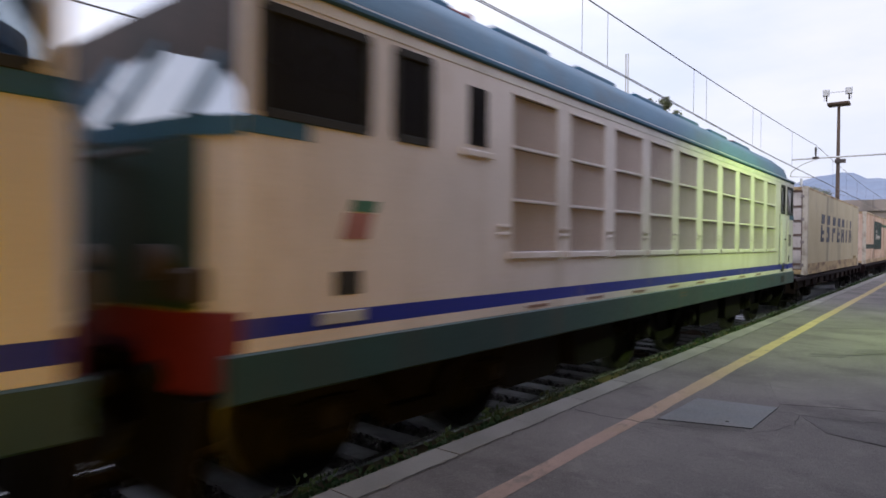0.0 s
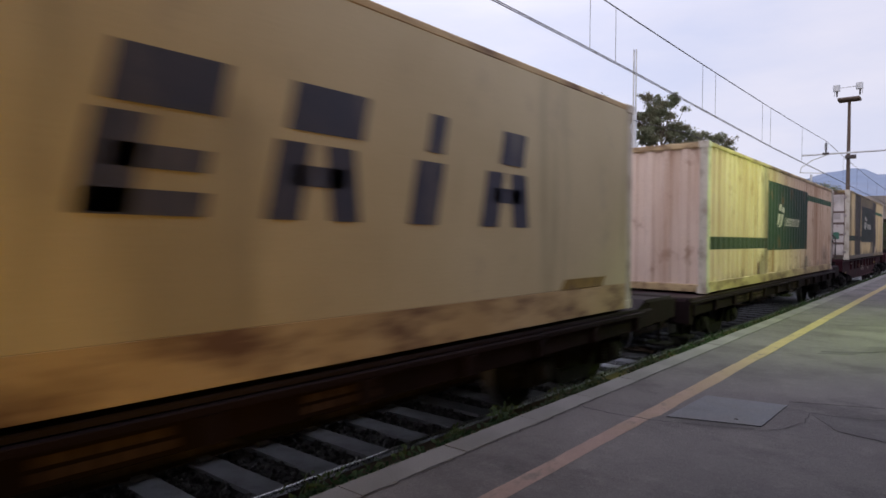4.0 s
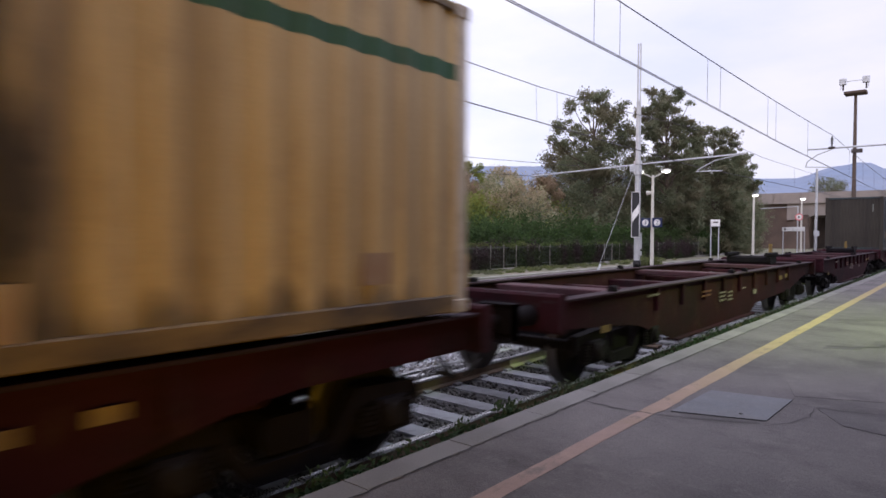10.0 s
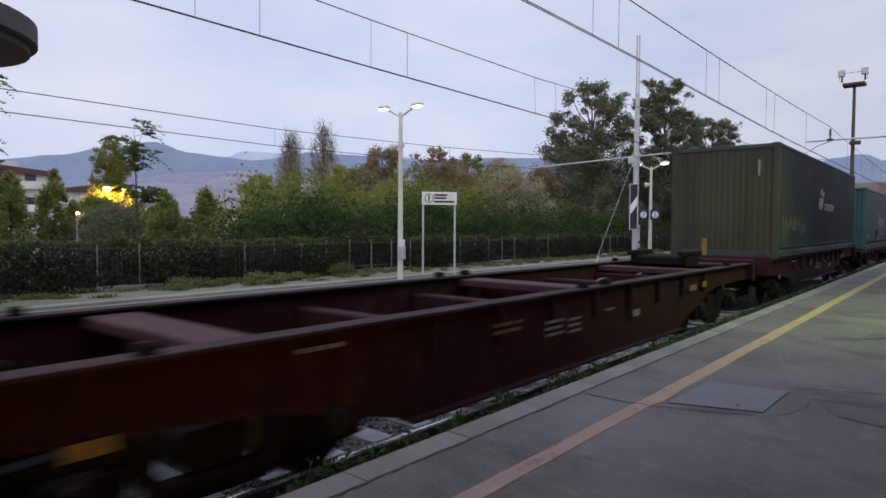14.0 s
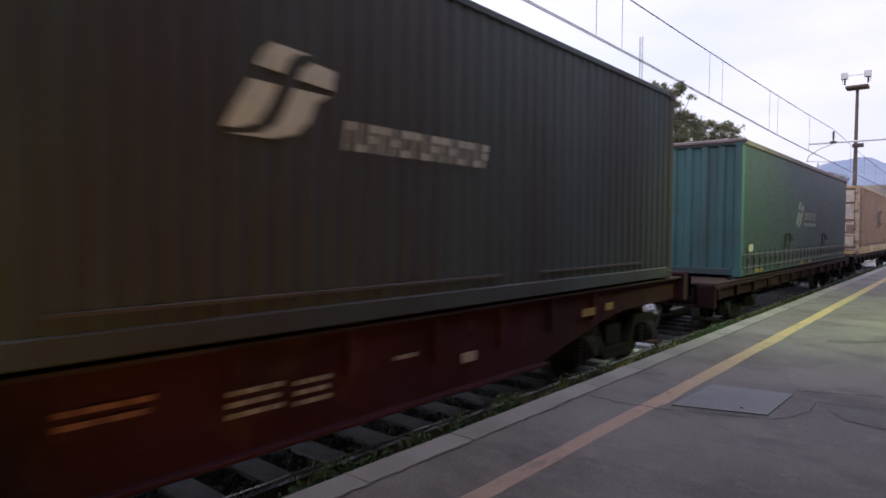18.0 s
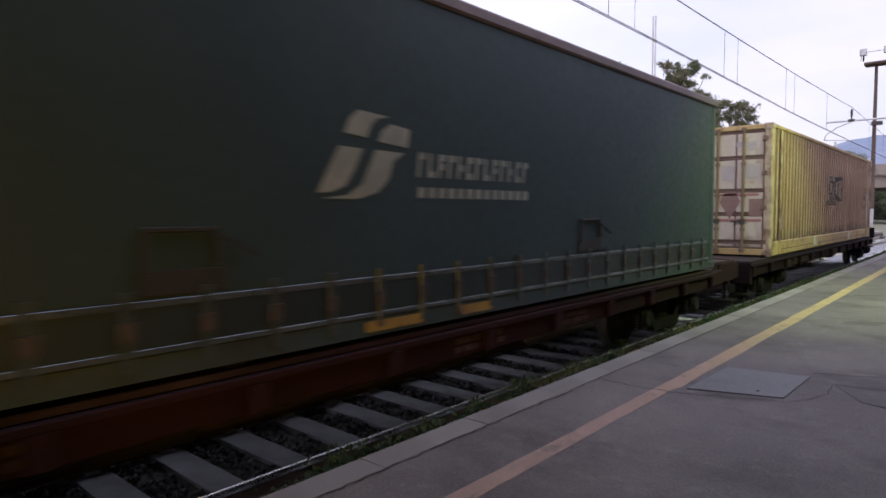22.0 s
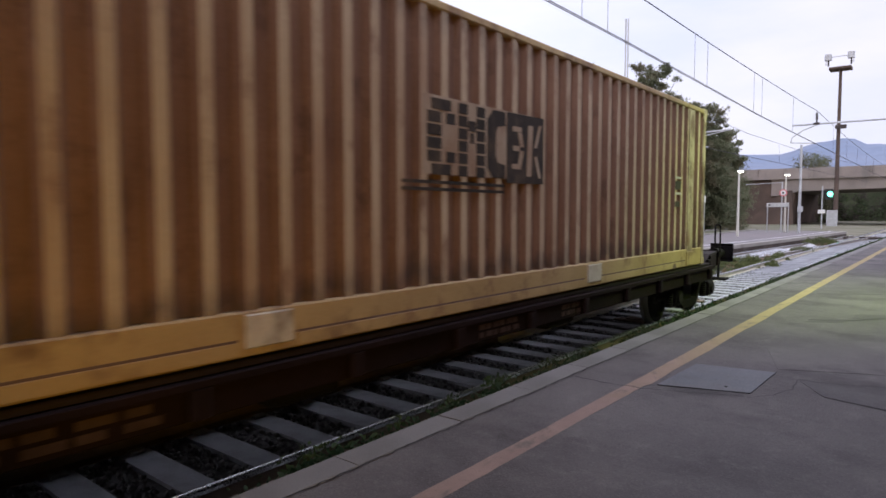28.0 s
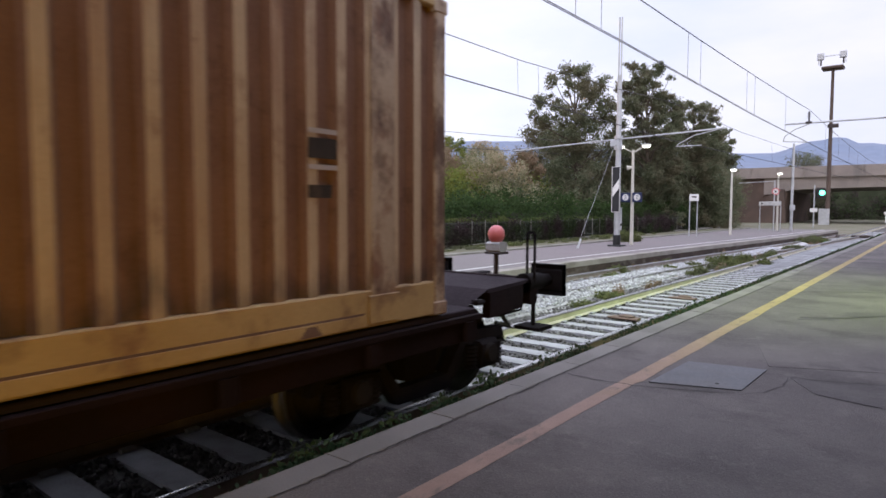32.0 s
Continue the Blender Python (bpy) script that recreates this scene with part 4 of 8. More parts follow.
# ---- the train: its own space has y from its front buffers to the rear, z from the rail top, +x towards the platform ----
M.update({
    "loco_beige": surf("loco_beige", (0.66, 0.605, 0.595), (0.57, 0.525, 0.515), 0.5, big=0.9, fine=40, bump=0.08, stain=(0.42, 0.36, 0.31), stain_amt=0.5, stain_cut=(0.48, 0.75),
                       rects=((-1, 30, 1.30, 1.42, (0.012, 0.022, 0.26)),), spots=((0.36, 0.27, 0.20), 0.45, 1.4, 0.55, 0.74)),
    "loco_pale": surf("loco_pale_band", (0.66, 0.64, 0.62), (0.55, 0.53, 0.52), 0.5, big=1.5, fine=40, stain=(0.35, 0.32, 0.3), stain_amt=0.6),
    "loco_blue": surf("loco_blue", (0.036, 0.112, 0.19), (0.030, 0.090, 0.155), 0.55, spec=0.25, big=0.8, fine=30, bump=0.08, stain=(0.06, 0.07, 0.08), stain_amt=0.7, stain_scale=(1.2, 1.2, 1.2)),
    "loco_teal": surf("loco_teal", (0.02, 0.06, 0.066), (0.016, 0.042, 0.05), 0.5, big=0.9, fine=40, bump=0.1, stain=(0.05, 0.05, 0.05), stain_amt=0.8),
    "loco_red": surf("loco_red", (0.17, 0.016, 0.022), (0.12, 0.014, 0.018), 0.55, big=1.5, fine=40),
    "grille": surf("grille_mesh", (0.165, 0.142, 0.135), (0.125, 0.108, 0.103), 0.8, 0.2, big=1.2, fine=90, bump=0.6),
    "grille_fin": surf("grille_fin", (0.54, 0.48, 0.48), (0.44, 0.39, 0.395), 0.7, big=1.2, fine=60),
    "glass": surf("cab_glass", (0.015, 0.015, 0.018), (0.02, 0.02, 0.022), 0.08, big=2, fine=5, bump=0.0),
    "glass_front": surf("windscreen", (0.30, 0.32, 0.34), (0.25, 0.27, 0.3), 0.06, 0.85, big=2, fine=5, bump=0.0),
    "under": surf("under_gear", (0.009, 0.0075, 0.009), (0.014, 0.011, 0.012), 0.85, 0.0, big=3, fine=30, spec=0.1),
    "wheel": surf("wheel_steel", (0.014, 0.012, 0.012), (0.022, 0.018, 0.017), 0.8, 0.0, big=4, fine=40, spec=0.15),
    "tread": surf("wheel_tread", (0.16, 0.15, 0.15), (0.11, 0.105, 0.10), 0.5, 0.6),
    "frame_brown": surf("frame_brown", (0.043, 0.0095, 0.0145), (0.029, 0.0078, 0.0120), 0.8, 0.0, big=1.5, fine=30, bump=0.3, spec=0.12, stain=(0.0179, 0.011, 0.0119), stain_amt=0.8, stain_scale=(2, 1.2, 1.5), stain_cut=(0.45, 0.7), spots=((0.075, 0.038, 0.024), 0.6, 2.5, 0.55, 0.7)),
    "deck_pink": surf("deck_pink", (0.085, 0.036, 0.042), (0.052, 0.023, 0.027), 0.75, 0.0, spec=0.15, big=1.2, fine=30, bump=0.3, stain=(0.05, 0.035, 0.035), stain_amt=0.8, stain_scale=(2, 1, 1)),
    "deck_brown": surf("deck_brown", (0.037, 0.0185, 0.024), (0.025, 0.0135, 0.018), 0.8, 0.0, spec=0.15, big=1.2, fine=30, bump=0.3, stain=(0.06, 0.045, 0.045), stain_amt=0.8, stain_scale=(2, 1, 1)),
    "frame_dark": surf("frame_dark", (0.0105, 0.006, 0.00675), (0.0165, 0.00825, 0.00825), 0.85, 0.0, big=1.5, fine=30, bump=0.3, spec=0.1),
    "frame_dim": surf("frame_dim", (0.026, 0.0095, 0.0105), (0.019, 0.008, 0.009), 0.85, 0.0, big=1.5, fine=30, bump=0.3, spec=0.1, stain=(0.013, 0.009, 0.009), stain_amt=0.8, stain_scale=(2, 1.2, 1.5)),
    "deck_dark": surf("deck_dark", (0.029, 0.020, 0.026), (0.021, 0.0145, 0.019), 0.82, 0.0, spec=0.14, big=1.2, fine=30, bump=0.3),
    "yellow_mark": surf("yellow_marking", (0.26, 0.17, 0.035), (0.18, 0.11, 0.03), 0.7, big=6, fine=40, stain=(0.1, 0.05, 0.04), stain_amt=0.6, stain_scale=(6, 6, 6)),
    "white_mark": surf("white_marking", (0.27, 0.23, 0.20), (0.2, 0.165, 0.145), 0.7, big=6, fine=40, stain=(0.12, 0.07, 0.06), stain_amt=0.6, stain_scale=(6, 6, 6)),
    "orange_mark": surf("orange_marking", (0.2, 0.075, 0.035), (0.14, 0.052, 0.03), 0.7, big=6, fine=40),
    "box_white": surf("box_white", (0.54, 0.455, 0.29), (0.475, 0.39, 0.235), 0.55, big=0.7, fine=50, bump=0.06, stain=(0.20, 0.18, 0.12), stain_amt=0.8, stain_scale=(2, 1.1, 0.12), stain_cut=(0.56, 0.74), spots=((0.33, 0.27, 0.20), 0.6, 1.6, 0.56, 0.72), bands=((3.7, 4.15, 0.9, 3.9, 0.5), (6.4, 7.3, 0.9, 2.7, 0.25), (4.3, 5.2, 3.0, 3.9, 0.25))),
    "box_rail": surf("box_rail_white", (0.58, 0.52, 0.43), (0.48, 0.43, 0.36), 0.6, big=1.2, fine=50, stain=(0.22, 0.13, 0.08), stain_amt=0.7, stain_scale=(3, 3, 3), spots=((0.13, 0.085, 0.05), 0.8, 2.4, 0.5, 0.68)),
    "navy": surf("navy_lettering", (0.035, 0.04, 0.075), (0.05, 0.05, 0.08), 0.6, big=4, fine=50, stain=(0.35, 0.31, 0.26), stain_amt=0.4, stain_scale=(3, 3, 1)),
    "pink_white": surf("pink_white_ribs", (0.68, 0.505, 0.385), (0.60, 0.42, 0.305), 0.6, big=0.8, fine=45, bump=0.1, stain=(0.34, 0.17, 0.09), stain_amt=0.9, stain_scale=(3.2, 2.2, 0.16), stain_cut=(0.46, 0.7),
                       rects=((0.0, 4.3, 1.73, 1.96, (0.04, 0.055, 0.04)), (4.3, 8.87, 1.68, 3.26, (0.022, 0.045, 0.036)), (8.87, 13.2, 3.03, 3.19, (0.03, 0.08, 0.045))), spots=((0.23, 0.10, 0.045), 0.75, 2.3, 0.56, 0.7), bands=((3.95, 4.4, 0.9, 3.8, 0.6), (3.6, 4.2, 0.9, 1.5, 0.5), (8.3, 9.1, 0.9, 1.4, 0.4), (11.3, 12.4, 1.1, 1.7, 0.3), (1.0, 12.5, 0.9, 1.18, 0.4))),
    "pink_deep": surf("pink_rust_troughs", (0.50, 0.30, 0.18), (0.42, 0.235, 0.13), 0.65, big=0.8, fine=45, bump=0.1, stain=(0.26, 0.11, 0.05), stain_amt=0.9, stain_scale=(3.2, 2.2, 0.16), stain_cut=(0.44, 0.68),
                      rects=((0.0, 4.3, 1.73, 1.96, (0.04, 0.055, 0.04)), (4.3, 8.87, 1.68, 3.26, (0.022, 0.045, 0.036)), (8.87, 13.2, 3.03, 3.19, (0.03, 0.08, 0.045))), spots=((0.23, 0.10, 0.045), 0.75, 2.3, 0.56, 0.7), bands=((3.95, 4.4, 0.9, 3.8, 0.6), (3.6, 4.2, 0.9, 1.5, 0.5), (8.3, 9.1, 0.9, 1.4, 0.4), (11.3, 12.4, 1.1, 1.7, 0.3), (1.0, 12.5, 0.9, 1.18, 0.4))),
    "pink_plain": surf("pink_white_end", (0.70, 0.545, 0.455), (0.62, 0.465, 0.375), 0.6, big=0.8, fine=45, bump=0.1, stain=(0.38, 0.22, 0.14), stain_amt=0.8, stain_scale=(3.2, 2.2, 0.16), stain_cut=(0.5, 0.75), spots=((0.23, 0.10, 0.045), 0.75, 2.3, 0.56, 0.7)),
    "sooty": surf("sooty_ribs", (0.64, 0.49, 0.275), (0.56, 0.405, 0.195), 0.65, big=0.8, fine=45, bump=0.1, stain=(0.20, 0.15, 0.11), stain_amt=0.75, stain_scale=(2.0, 1.6, 0.06), stain_cut=(0.48, 0.66),
                  bands=((0.35, 0.72, 1.3, 4.2, 0.85), (1.75, 3.62, 1.2, 4.2, 0.97), (3.6, 8.4, 3.36, 4.2, 0.75), (8.0, 9.2, 1.2, 4.0, 0.97), (2.0, 12.0, 1.0, 1.42, 0.7), (7.2, 8.3, 1.2, 3.4, 0.5), (3.6, 8.4, 1.9, 3.5, 0.45)),
                  rects=((0.0, 3.8, 1.93, 2.13, (0.03, 0.05, 0.035)), (3.8, 8.5, 1.88, 3.42, (0.014, 0.031, 0.026)), (8.5, 13.2, 3.21, 3.35, (0.03, 0.10, 0.055))), spots=((0.16, 0.11, 0.08), 0.3, 1.8, 0.54, 0.7)),
    "dark_green": surf("dark_green_ribs", (0.044, 0.062, 0.064), (0.036, 0.047, 0.051), 0.6, spec=0.25, big=0.6, fine=45, bump=0.1, stain=(0.036, 0.031, 0.036), stain_amt=0.9, stain_scale=(0.9, 0.5, 0.1), stain_cut=(0.42, 0.6)),
    "olive_end": surf("olive_end", (0.060, 0.052, 0.042), (0.044, 0.038, 0.031), 0.65, spec=0.2, big=0.6, fine=45, bump=0.1, stain=(0.026, 0.0224, 0.0205), stain_amt=0.7, stain_scale=(3, 3, 0.12)),
    "teal_end": surf("teal_end", (0.044, 0.114, 0.123), (0.036, 0.092, 0.100), 0.55, spec=0.3, big=0.7, fine=45, bump=0.1, stain=(0.0432, 0.0576, 0.0576), stain_amt=0.7, stain_scale=(3, 3, 0.2), spots=((0.05, 0.06, 0.055), 0.7, 2.2, 0.55, 0.7)),
    "curtain": surf("green_curtain", (0.030, 0.052, 0.059), (0.024, 0.042, 0.048), 0.48, big=0.5, fine=14, bump=0.02, depth=0.03, spec=0.2),
    "curtain_hem": surf("curtain_hem", (0.018, 0.030, 0.033), (0.015, 0.023, 0.026), 0.45, big=2, fine=30, spec=0.35),
    "hem_rail": surf("teal_hem_rail", (0.026, 0.05, 0.056), (0.022, 0.04, 0.044), 0.6, big=1.0, fine=40, stain=(0.02, 0.022, 0.022), stain_amt=0.8, stain_scale=(3, 1.5, 3)),
    "sooty_rail": surf("sooty_rail", (0.33, 0.225, 0.085), (0.20, 0.135, 0.06), 0.65, bands=((-1, 8.6, 0.8, 1.7, 0.8),), big=0.9, fine=50, stain=(0.06, 0.045, 0.035), stain_amt=0.95, stain_scale=(2, 0.7, 1.5), stain_cut=(0.44, 0.62)),
    "stained_rail": surf("stained_rail", (0.52, 0.385, 0.215), (0.42, 0.29, 0.14), 0.65, big=0.9, fine=50, stain=(0.13, 0.065, 0.035), stain_amt=0.95, stain_scale=(2.5, 1.1, 3), stain_cut=(0.46, 0.64)),
    "rusty_post": surf("rusty_post", (0.46, 0.36, 0.27), (0.37, 0.28, 0.20), 0.65, big=1.2, fine=45, bump=0.15, stain=(0.17, 0.075, 0.04), stain_amt=0.9, stain_scale=(4, 4, 2.6), stain_cut=(0.48, 0.64), spots=((0.09, 0.045, 0.028), 0.9, 2.6, 0.47, 0.62)),
    "hem_bar": surf("hem_bar", (0.16, 0.19, 0.20), (0.08, 0.10, 0.105), 0.3, 0.7, big=1.5, fine=40, bump=0.08),
    "strap": surf("strap_grey", (0.04, 0.054, 0.058), (0.028, 0.038, 0.04), 0.32, big=4, fine=40),
    "rim_mauve": surf("roof_rim", (0.17, 0.125, 0.13), (0.10, 0.078, 0.08), 0.55, 0.2, big=2, fine=40),
    "logo_grey": surf("logo_grey", (0.42, 0.40, 0.35), (0.34, 0.33, 0.29), 0.6, big=3, fine=40, stain=(0.1, 0.11, 0.09), stain_amt=0.5, stain_scale=(4, 4, 2)),
    "logo_faint": surf("logo_faint", (0.24, 0.25, 0.22), (0.17, 0.19, 0.17), 0.6, big=3, fine=40, stain=(0.06, 0.09, 0.08), stain_amt=0.6, stain_scale=(4, 4, 2)),
    "logo_cream": surf("logo_cream", (0.58, 0.52, 0.45), (0.5, 0.45, 0.38), 0.6, big=3, fine=40, stain=(0.2, 0.17, 0.13), stain_amt=0.6, stain_scale=(4, 4, 2)),
    # bands: dark stains along the bottom, a fainter dark strip along the top
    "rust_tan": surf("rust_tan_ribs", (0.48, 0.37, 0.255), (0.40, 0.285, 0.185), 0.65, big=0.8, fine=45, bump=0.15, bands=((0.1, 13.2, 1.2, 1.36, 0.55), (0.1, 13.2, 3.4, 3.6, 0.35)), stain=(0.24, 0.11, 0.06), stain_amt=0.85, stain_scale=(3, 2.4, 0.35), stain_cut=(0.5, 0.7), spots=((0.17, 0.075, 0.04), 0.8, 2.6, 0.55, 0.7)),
    # trough colour: rust, with the shading between the ribs deepened into it
    "rusty_trough_shade": surf("rusty_trough_shade", (0.225, 0.122, 0.083), (0.165, 0.087, 0.06), 0.75, big=1.2, fine=45, bump=0.2, bands=((0.1, 13.2, 1.2, 1.38, 0.7),), spots=((0.09, 0.045, 0.03), 0.7, 3.2, 0.54, 0.68), stain=(0.15, 0.075, 0.05), stain_amt=0.7, stain_scale=(3, 2.4, 0.4)),
    "tan_rail": surf("tan_rail", (0.44, 0.31, 0.145), (0.36, 0.24, 0.105), 0.6, big=1.2, fine=45, stain=(0.13, 0.06, 0.03), stain_amt=0.9, stain_scale=(3, 2.2, 2.2), stain_cut=(0.52, 0.68), spots=((0.17, 0.075, 0.04), 0.8, 2.6, 0.55, 0.7)),
    "door_pale": surf("door_pale", (0.52, 0.455, 0.375), (0.43, 0.36, 0.285), 0.6, big=1.0, fine=45, bump=0.1, bands=((-1, 1, 1.0, 1.2, 0.55),), stain=(0.20, 0.10, 0.06), stain_amt=0.9, stain_scale=(3, 3, 0.6), stain_cut=(0.5, 0.72), spots=((0.25, 0.13, 0.075), 0.75, 3, 0.56, 0.7)),
    "door_white": surf("door_white", (0.60, 0.54, 0.51), (0.51, 0.455, 0.43), 0.6, big=1.0, fine=45, bump=0.1, bands=((-1, 1, 0.95, 1.36, 0.4), (-1, 1, 3.45, 3.9, 0.3)), stain=(0.22, 0.17, 0.14), stain_amt=0.7, stain_scale=(3, 3, 0.5), stain_cut=(0.52, 0.75), spots=((0.25, 0.13, 0.075), 0.75, 3, 0.56, 0.7)),
    # brown of door seams and gaps, with the ribs' shadow put into the colour
    "gap_dark": surf("door_shadow_gap", (0.15, 0.09, 0.07), (0.11, 0.065, 0.05), 0.8),
    "mark_red": surf("red_sticker", (0.34, 0.14, 0.13), (0.28, 0.12, 0.11), 0.6, big=6),
    "mark_brown": surf("brown_sticker", (0.24, 0.14, 0.12), (0.2, 0.12, 0.1), 0.6, big=6),
    "mark_grey": surf("grey_print", (0.36, 0.32, 0.31), (0.42, 0.37, 0.35), 0.6, big=6),
    "mark_green": surf("green_sticker", (0.05, 0.16, 0.11), (0.04, 0.13, 0.09), 0.6, big=6),
    "mark_black": surf("black_print", (0.03, 0.025, 0.022), (0.045, 0.035, 0.03), 0.75, big=5, fine=40, spec=0.2, stain=(0.3, 0.2, 0.13), stain_amt=0.3, stain_scale=(5, 5, 3)),
    "print_worn": surf("worn_pale_print", (0.40, 0.31, 0.23), (0.34, 0.25, 0.175), 0.7, big=4, fine=40, stain=(0.26, 0.15, 0.09), stain_amt=0.8, stain_scale=(4, 3, 1.5), stain_cut=(0.42, 0.62)),
    "bar_rust": surf("rusty_bar", (0.17, 0.105, 0.08), (0.11, 0.065, 0.05), 0.75, big=3, fine=40),
    "bar_mauve": surf("grimy_bar", (0.30, 0.25, 0.24), (0.21, 0.175, 0.17), 0.65, big=2, fine=40, stain=(0.12, 0.09, 0.08), stain_amt=0.7, stain_scale=(6, 6, 2)),
    "spray_tan": surf("spray_tan", (0.19, 0.145, 0.09), (0.13, 0.10, 0.07), 0.7, big=5, fine=40, stain=(0.05, 0.06, 0.05), stain_amt=0.6, stain_scale=(4, 4, 3)),
    "mark_sill": surf("worn_marking", (0.072, 0.044, 0.036), (0.04, 0.024, 0.0224), 0.8, big=6, fine=40, spec=0.15),
    "rubber": surf("rubber", (0.02, 0.02, 0.02), rough=0.9),
})

gm, gnt, gnn, gll, gbs = nodes_of("clear_glass")
gt, gg, gx = gnn.new("ShaderNodeBsdfTransparent"), gnn.new("ShaderNodeBsdfGlossy"), gnn.new("ShaderNodeMixShader")
gt.inputs["Color"].default_value, gg.inputs["Roughness"].default_value, gx.inputs["Fac"].default_value = (0.8, 0.84, 0.86, 1), 0.05, 0.12
gll.new(gt.outputs[0], gx.inputs[1])
gll.new(gg.outputs[0], gx.inputs[2])
gll.new(gx.outputs[0], gnn["Material Output"].inputs["Surface"])
M["glass_clear"] = gm
SPINNING, RUNNING = [], []      # (wheelset, radius) and (thing, its place along the train)


def wheelset_mesh(r=0.45):
    """Axle and two wheels turned as one body."""
    half = [(0.0, 0.075), (0.58, 0.075), (0.62, 0.12), (0.68, 0.14), (0.685, r * 0.74), (0.66, r * 0.84), (0.655, r + 0.028), (0.685, r + 0.028), (0.70, r + 0.004), (0.79, r),
            (0.79, r * 0.84), (0.745, r * 0.74), (0.74, 0.14), (0.80, 0.12), (0.82, 0.075), (0.98, 0.07), (0.98, 0.001)]
    prof = [(-x, q) for x, q in half[::-1]] + half[1:]
    g = Geo().spin(prof, "x", 26)
    for k in range(len(g.f)):
        j = k % (len(prof) - 1)
        lo, hi = prof[j][1], prof[j + 1][1]
        g.mi[k] = 1 if min(lo, hi) >= r - 0.001 else 0
    return g.mesh("wheelset", ["wheel", "tread"])


def frame_mesh(r, b):
    prof = [(-b - 0.42, r + 0.02), (-b - 0.36, r + 0.20), (-b + 0.32, r + 0.24), (-0.5, r + 0.10), (-0.32, r - 0.12), (0.32, r - 0.12), (0.5, r + 0.10), (b - 0.32, r + 0.24),
            (b + 0.36, r + 0.20), (b + 0.42, r + 0.02), (b + 0.25, r + 0.06), (b - 0.3, r + 0.08), (0.5, r - 0.08), (0.36, r - 0.26), (-0.36, r - 0.26), (-0.5, r - 0.08), (-b + 0.3, r + 0.08), (-b - 0.25, r + 0.06)]
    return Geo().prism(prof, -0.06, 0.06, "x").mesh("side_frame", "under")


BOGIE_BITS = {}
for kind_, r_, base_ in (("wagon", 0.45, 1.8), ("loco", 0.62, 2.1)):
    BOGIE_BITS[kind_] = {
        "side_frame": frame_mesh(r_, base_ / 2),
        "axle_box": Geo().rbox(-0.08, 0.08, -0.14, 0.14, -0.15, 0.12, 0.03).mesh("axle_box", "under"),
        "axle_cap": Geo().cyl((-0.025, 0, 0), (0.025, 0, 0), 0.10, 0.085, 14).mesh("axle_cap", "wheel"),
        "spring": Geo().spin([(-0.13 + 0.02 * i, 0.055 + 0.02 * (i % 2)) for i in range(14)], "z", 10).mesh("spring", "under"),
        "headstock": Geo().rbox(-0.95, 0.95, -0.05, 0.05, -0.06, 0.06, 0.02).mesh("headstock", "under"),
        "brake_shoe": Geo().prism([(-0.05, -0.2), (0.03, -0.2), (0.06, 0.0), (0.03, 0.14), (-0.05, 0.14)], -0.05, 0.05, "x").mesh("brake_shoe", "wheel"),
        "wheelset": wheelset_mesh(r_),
    }


def bogie(parent, y, kind="wagon"):
    """A two-axle bogie: side frames with axle boxes and springs, bolster, brake shoes, wheelsets that turn."""
    r, base = (0.45, 1.8) if kind == "wagon" else (0.62, 2.1)
    bits, b = BOGIE_BITS[kind], base / 2
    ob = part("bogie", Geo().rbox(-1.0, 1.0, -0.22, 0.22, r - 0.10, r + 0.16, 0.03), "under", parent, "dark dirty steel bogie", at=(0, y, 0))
    for s in (-1, 1):
        share("side_frame", bits["side_frame"], ob, (s * 0.99, 0, 0))
        for a in (-b, b):
            share("axle_box", bits["axle_box"], ob, (s * 1.07, a, r))
            share("axle_cap", bits["axle_cap"], ob, (s * 1.165, a, r))
            share("brake_shoe", bits["brake_shoe"], ob, (s * 0.73, a * 0.9 - (1 if a > 0 else -1) * (r + 0.02), r))
            for d in (-0.22, 0.22):
                share("spring", bits["spring"], ob, (s * 1.06, a + d, r - 0.02))
    for a in (-1, 1):
        share("headstock", bits["headstock"], ob, (0, a * (b + 0.42), r + 0.10))
    for a in (-b, b):
        ws = share("wheelset", bits["wheelset"], ob, (0, a, r))
        SPINNING.append((ws, r, a))
    return ob


def buffers(parent, y, out, z=1.05, mat="under"):
    """Two buffers on an end beam; out is -1 at the front, 1 at the rear."""
    for s in (-0.875, 0.875):
        g = Geo()
        g.cyl((s, y - out * 0.62, z), (s, y - out * 0.25, z), 0.12, 0.10, 14)
        g.cyl((s, y - out * 0.25, z), (s, y - out * 0.03, z), 0.075, n=12)
        g.rbox(s - 0.22, s + 0.22, min(y, y - out * 0.05), max(y, y - out * 0.05), z - 0.19, z + 0.19, 0.07)
        part("buffer", g, mat, parent)
    g = Geo().rbox(-0.08, 0.08, min(y - out * 0.65, y - out * 0.1), max(y - out * 0.65, y - out * 0.1), z - 0.12, z + 0.06, 0.02)
    g.tube([(0, y - out * 0.25, z - 0.05), (0.03, y + out * 0.02, z - 0.22), (0, y - out * 0.15, z - 0.38)], 0.035)
    part("coupling", g, mat, parent)
    for s in (-0.35, 0.35):
        g = Geo().tube([(s, y - out * 0.6, z - 0.12), (s * 1.05, y - out * 0.35, z - 0.4), (s * 1.1, y - out * 0.15, z - 0.62), (s, y - out * 0.4, z - 0.55)], 0.028)
        part("brake_hose", g, "rubber", parent)


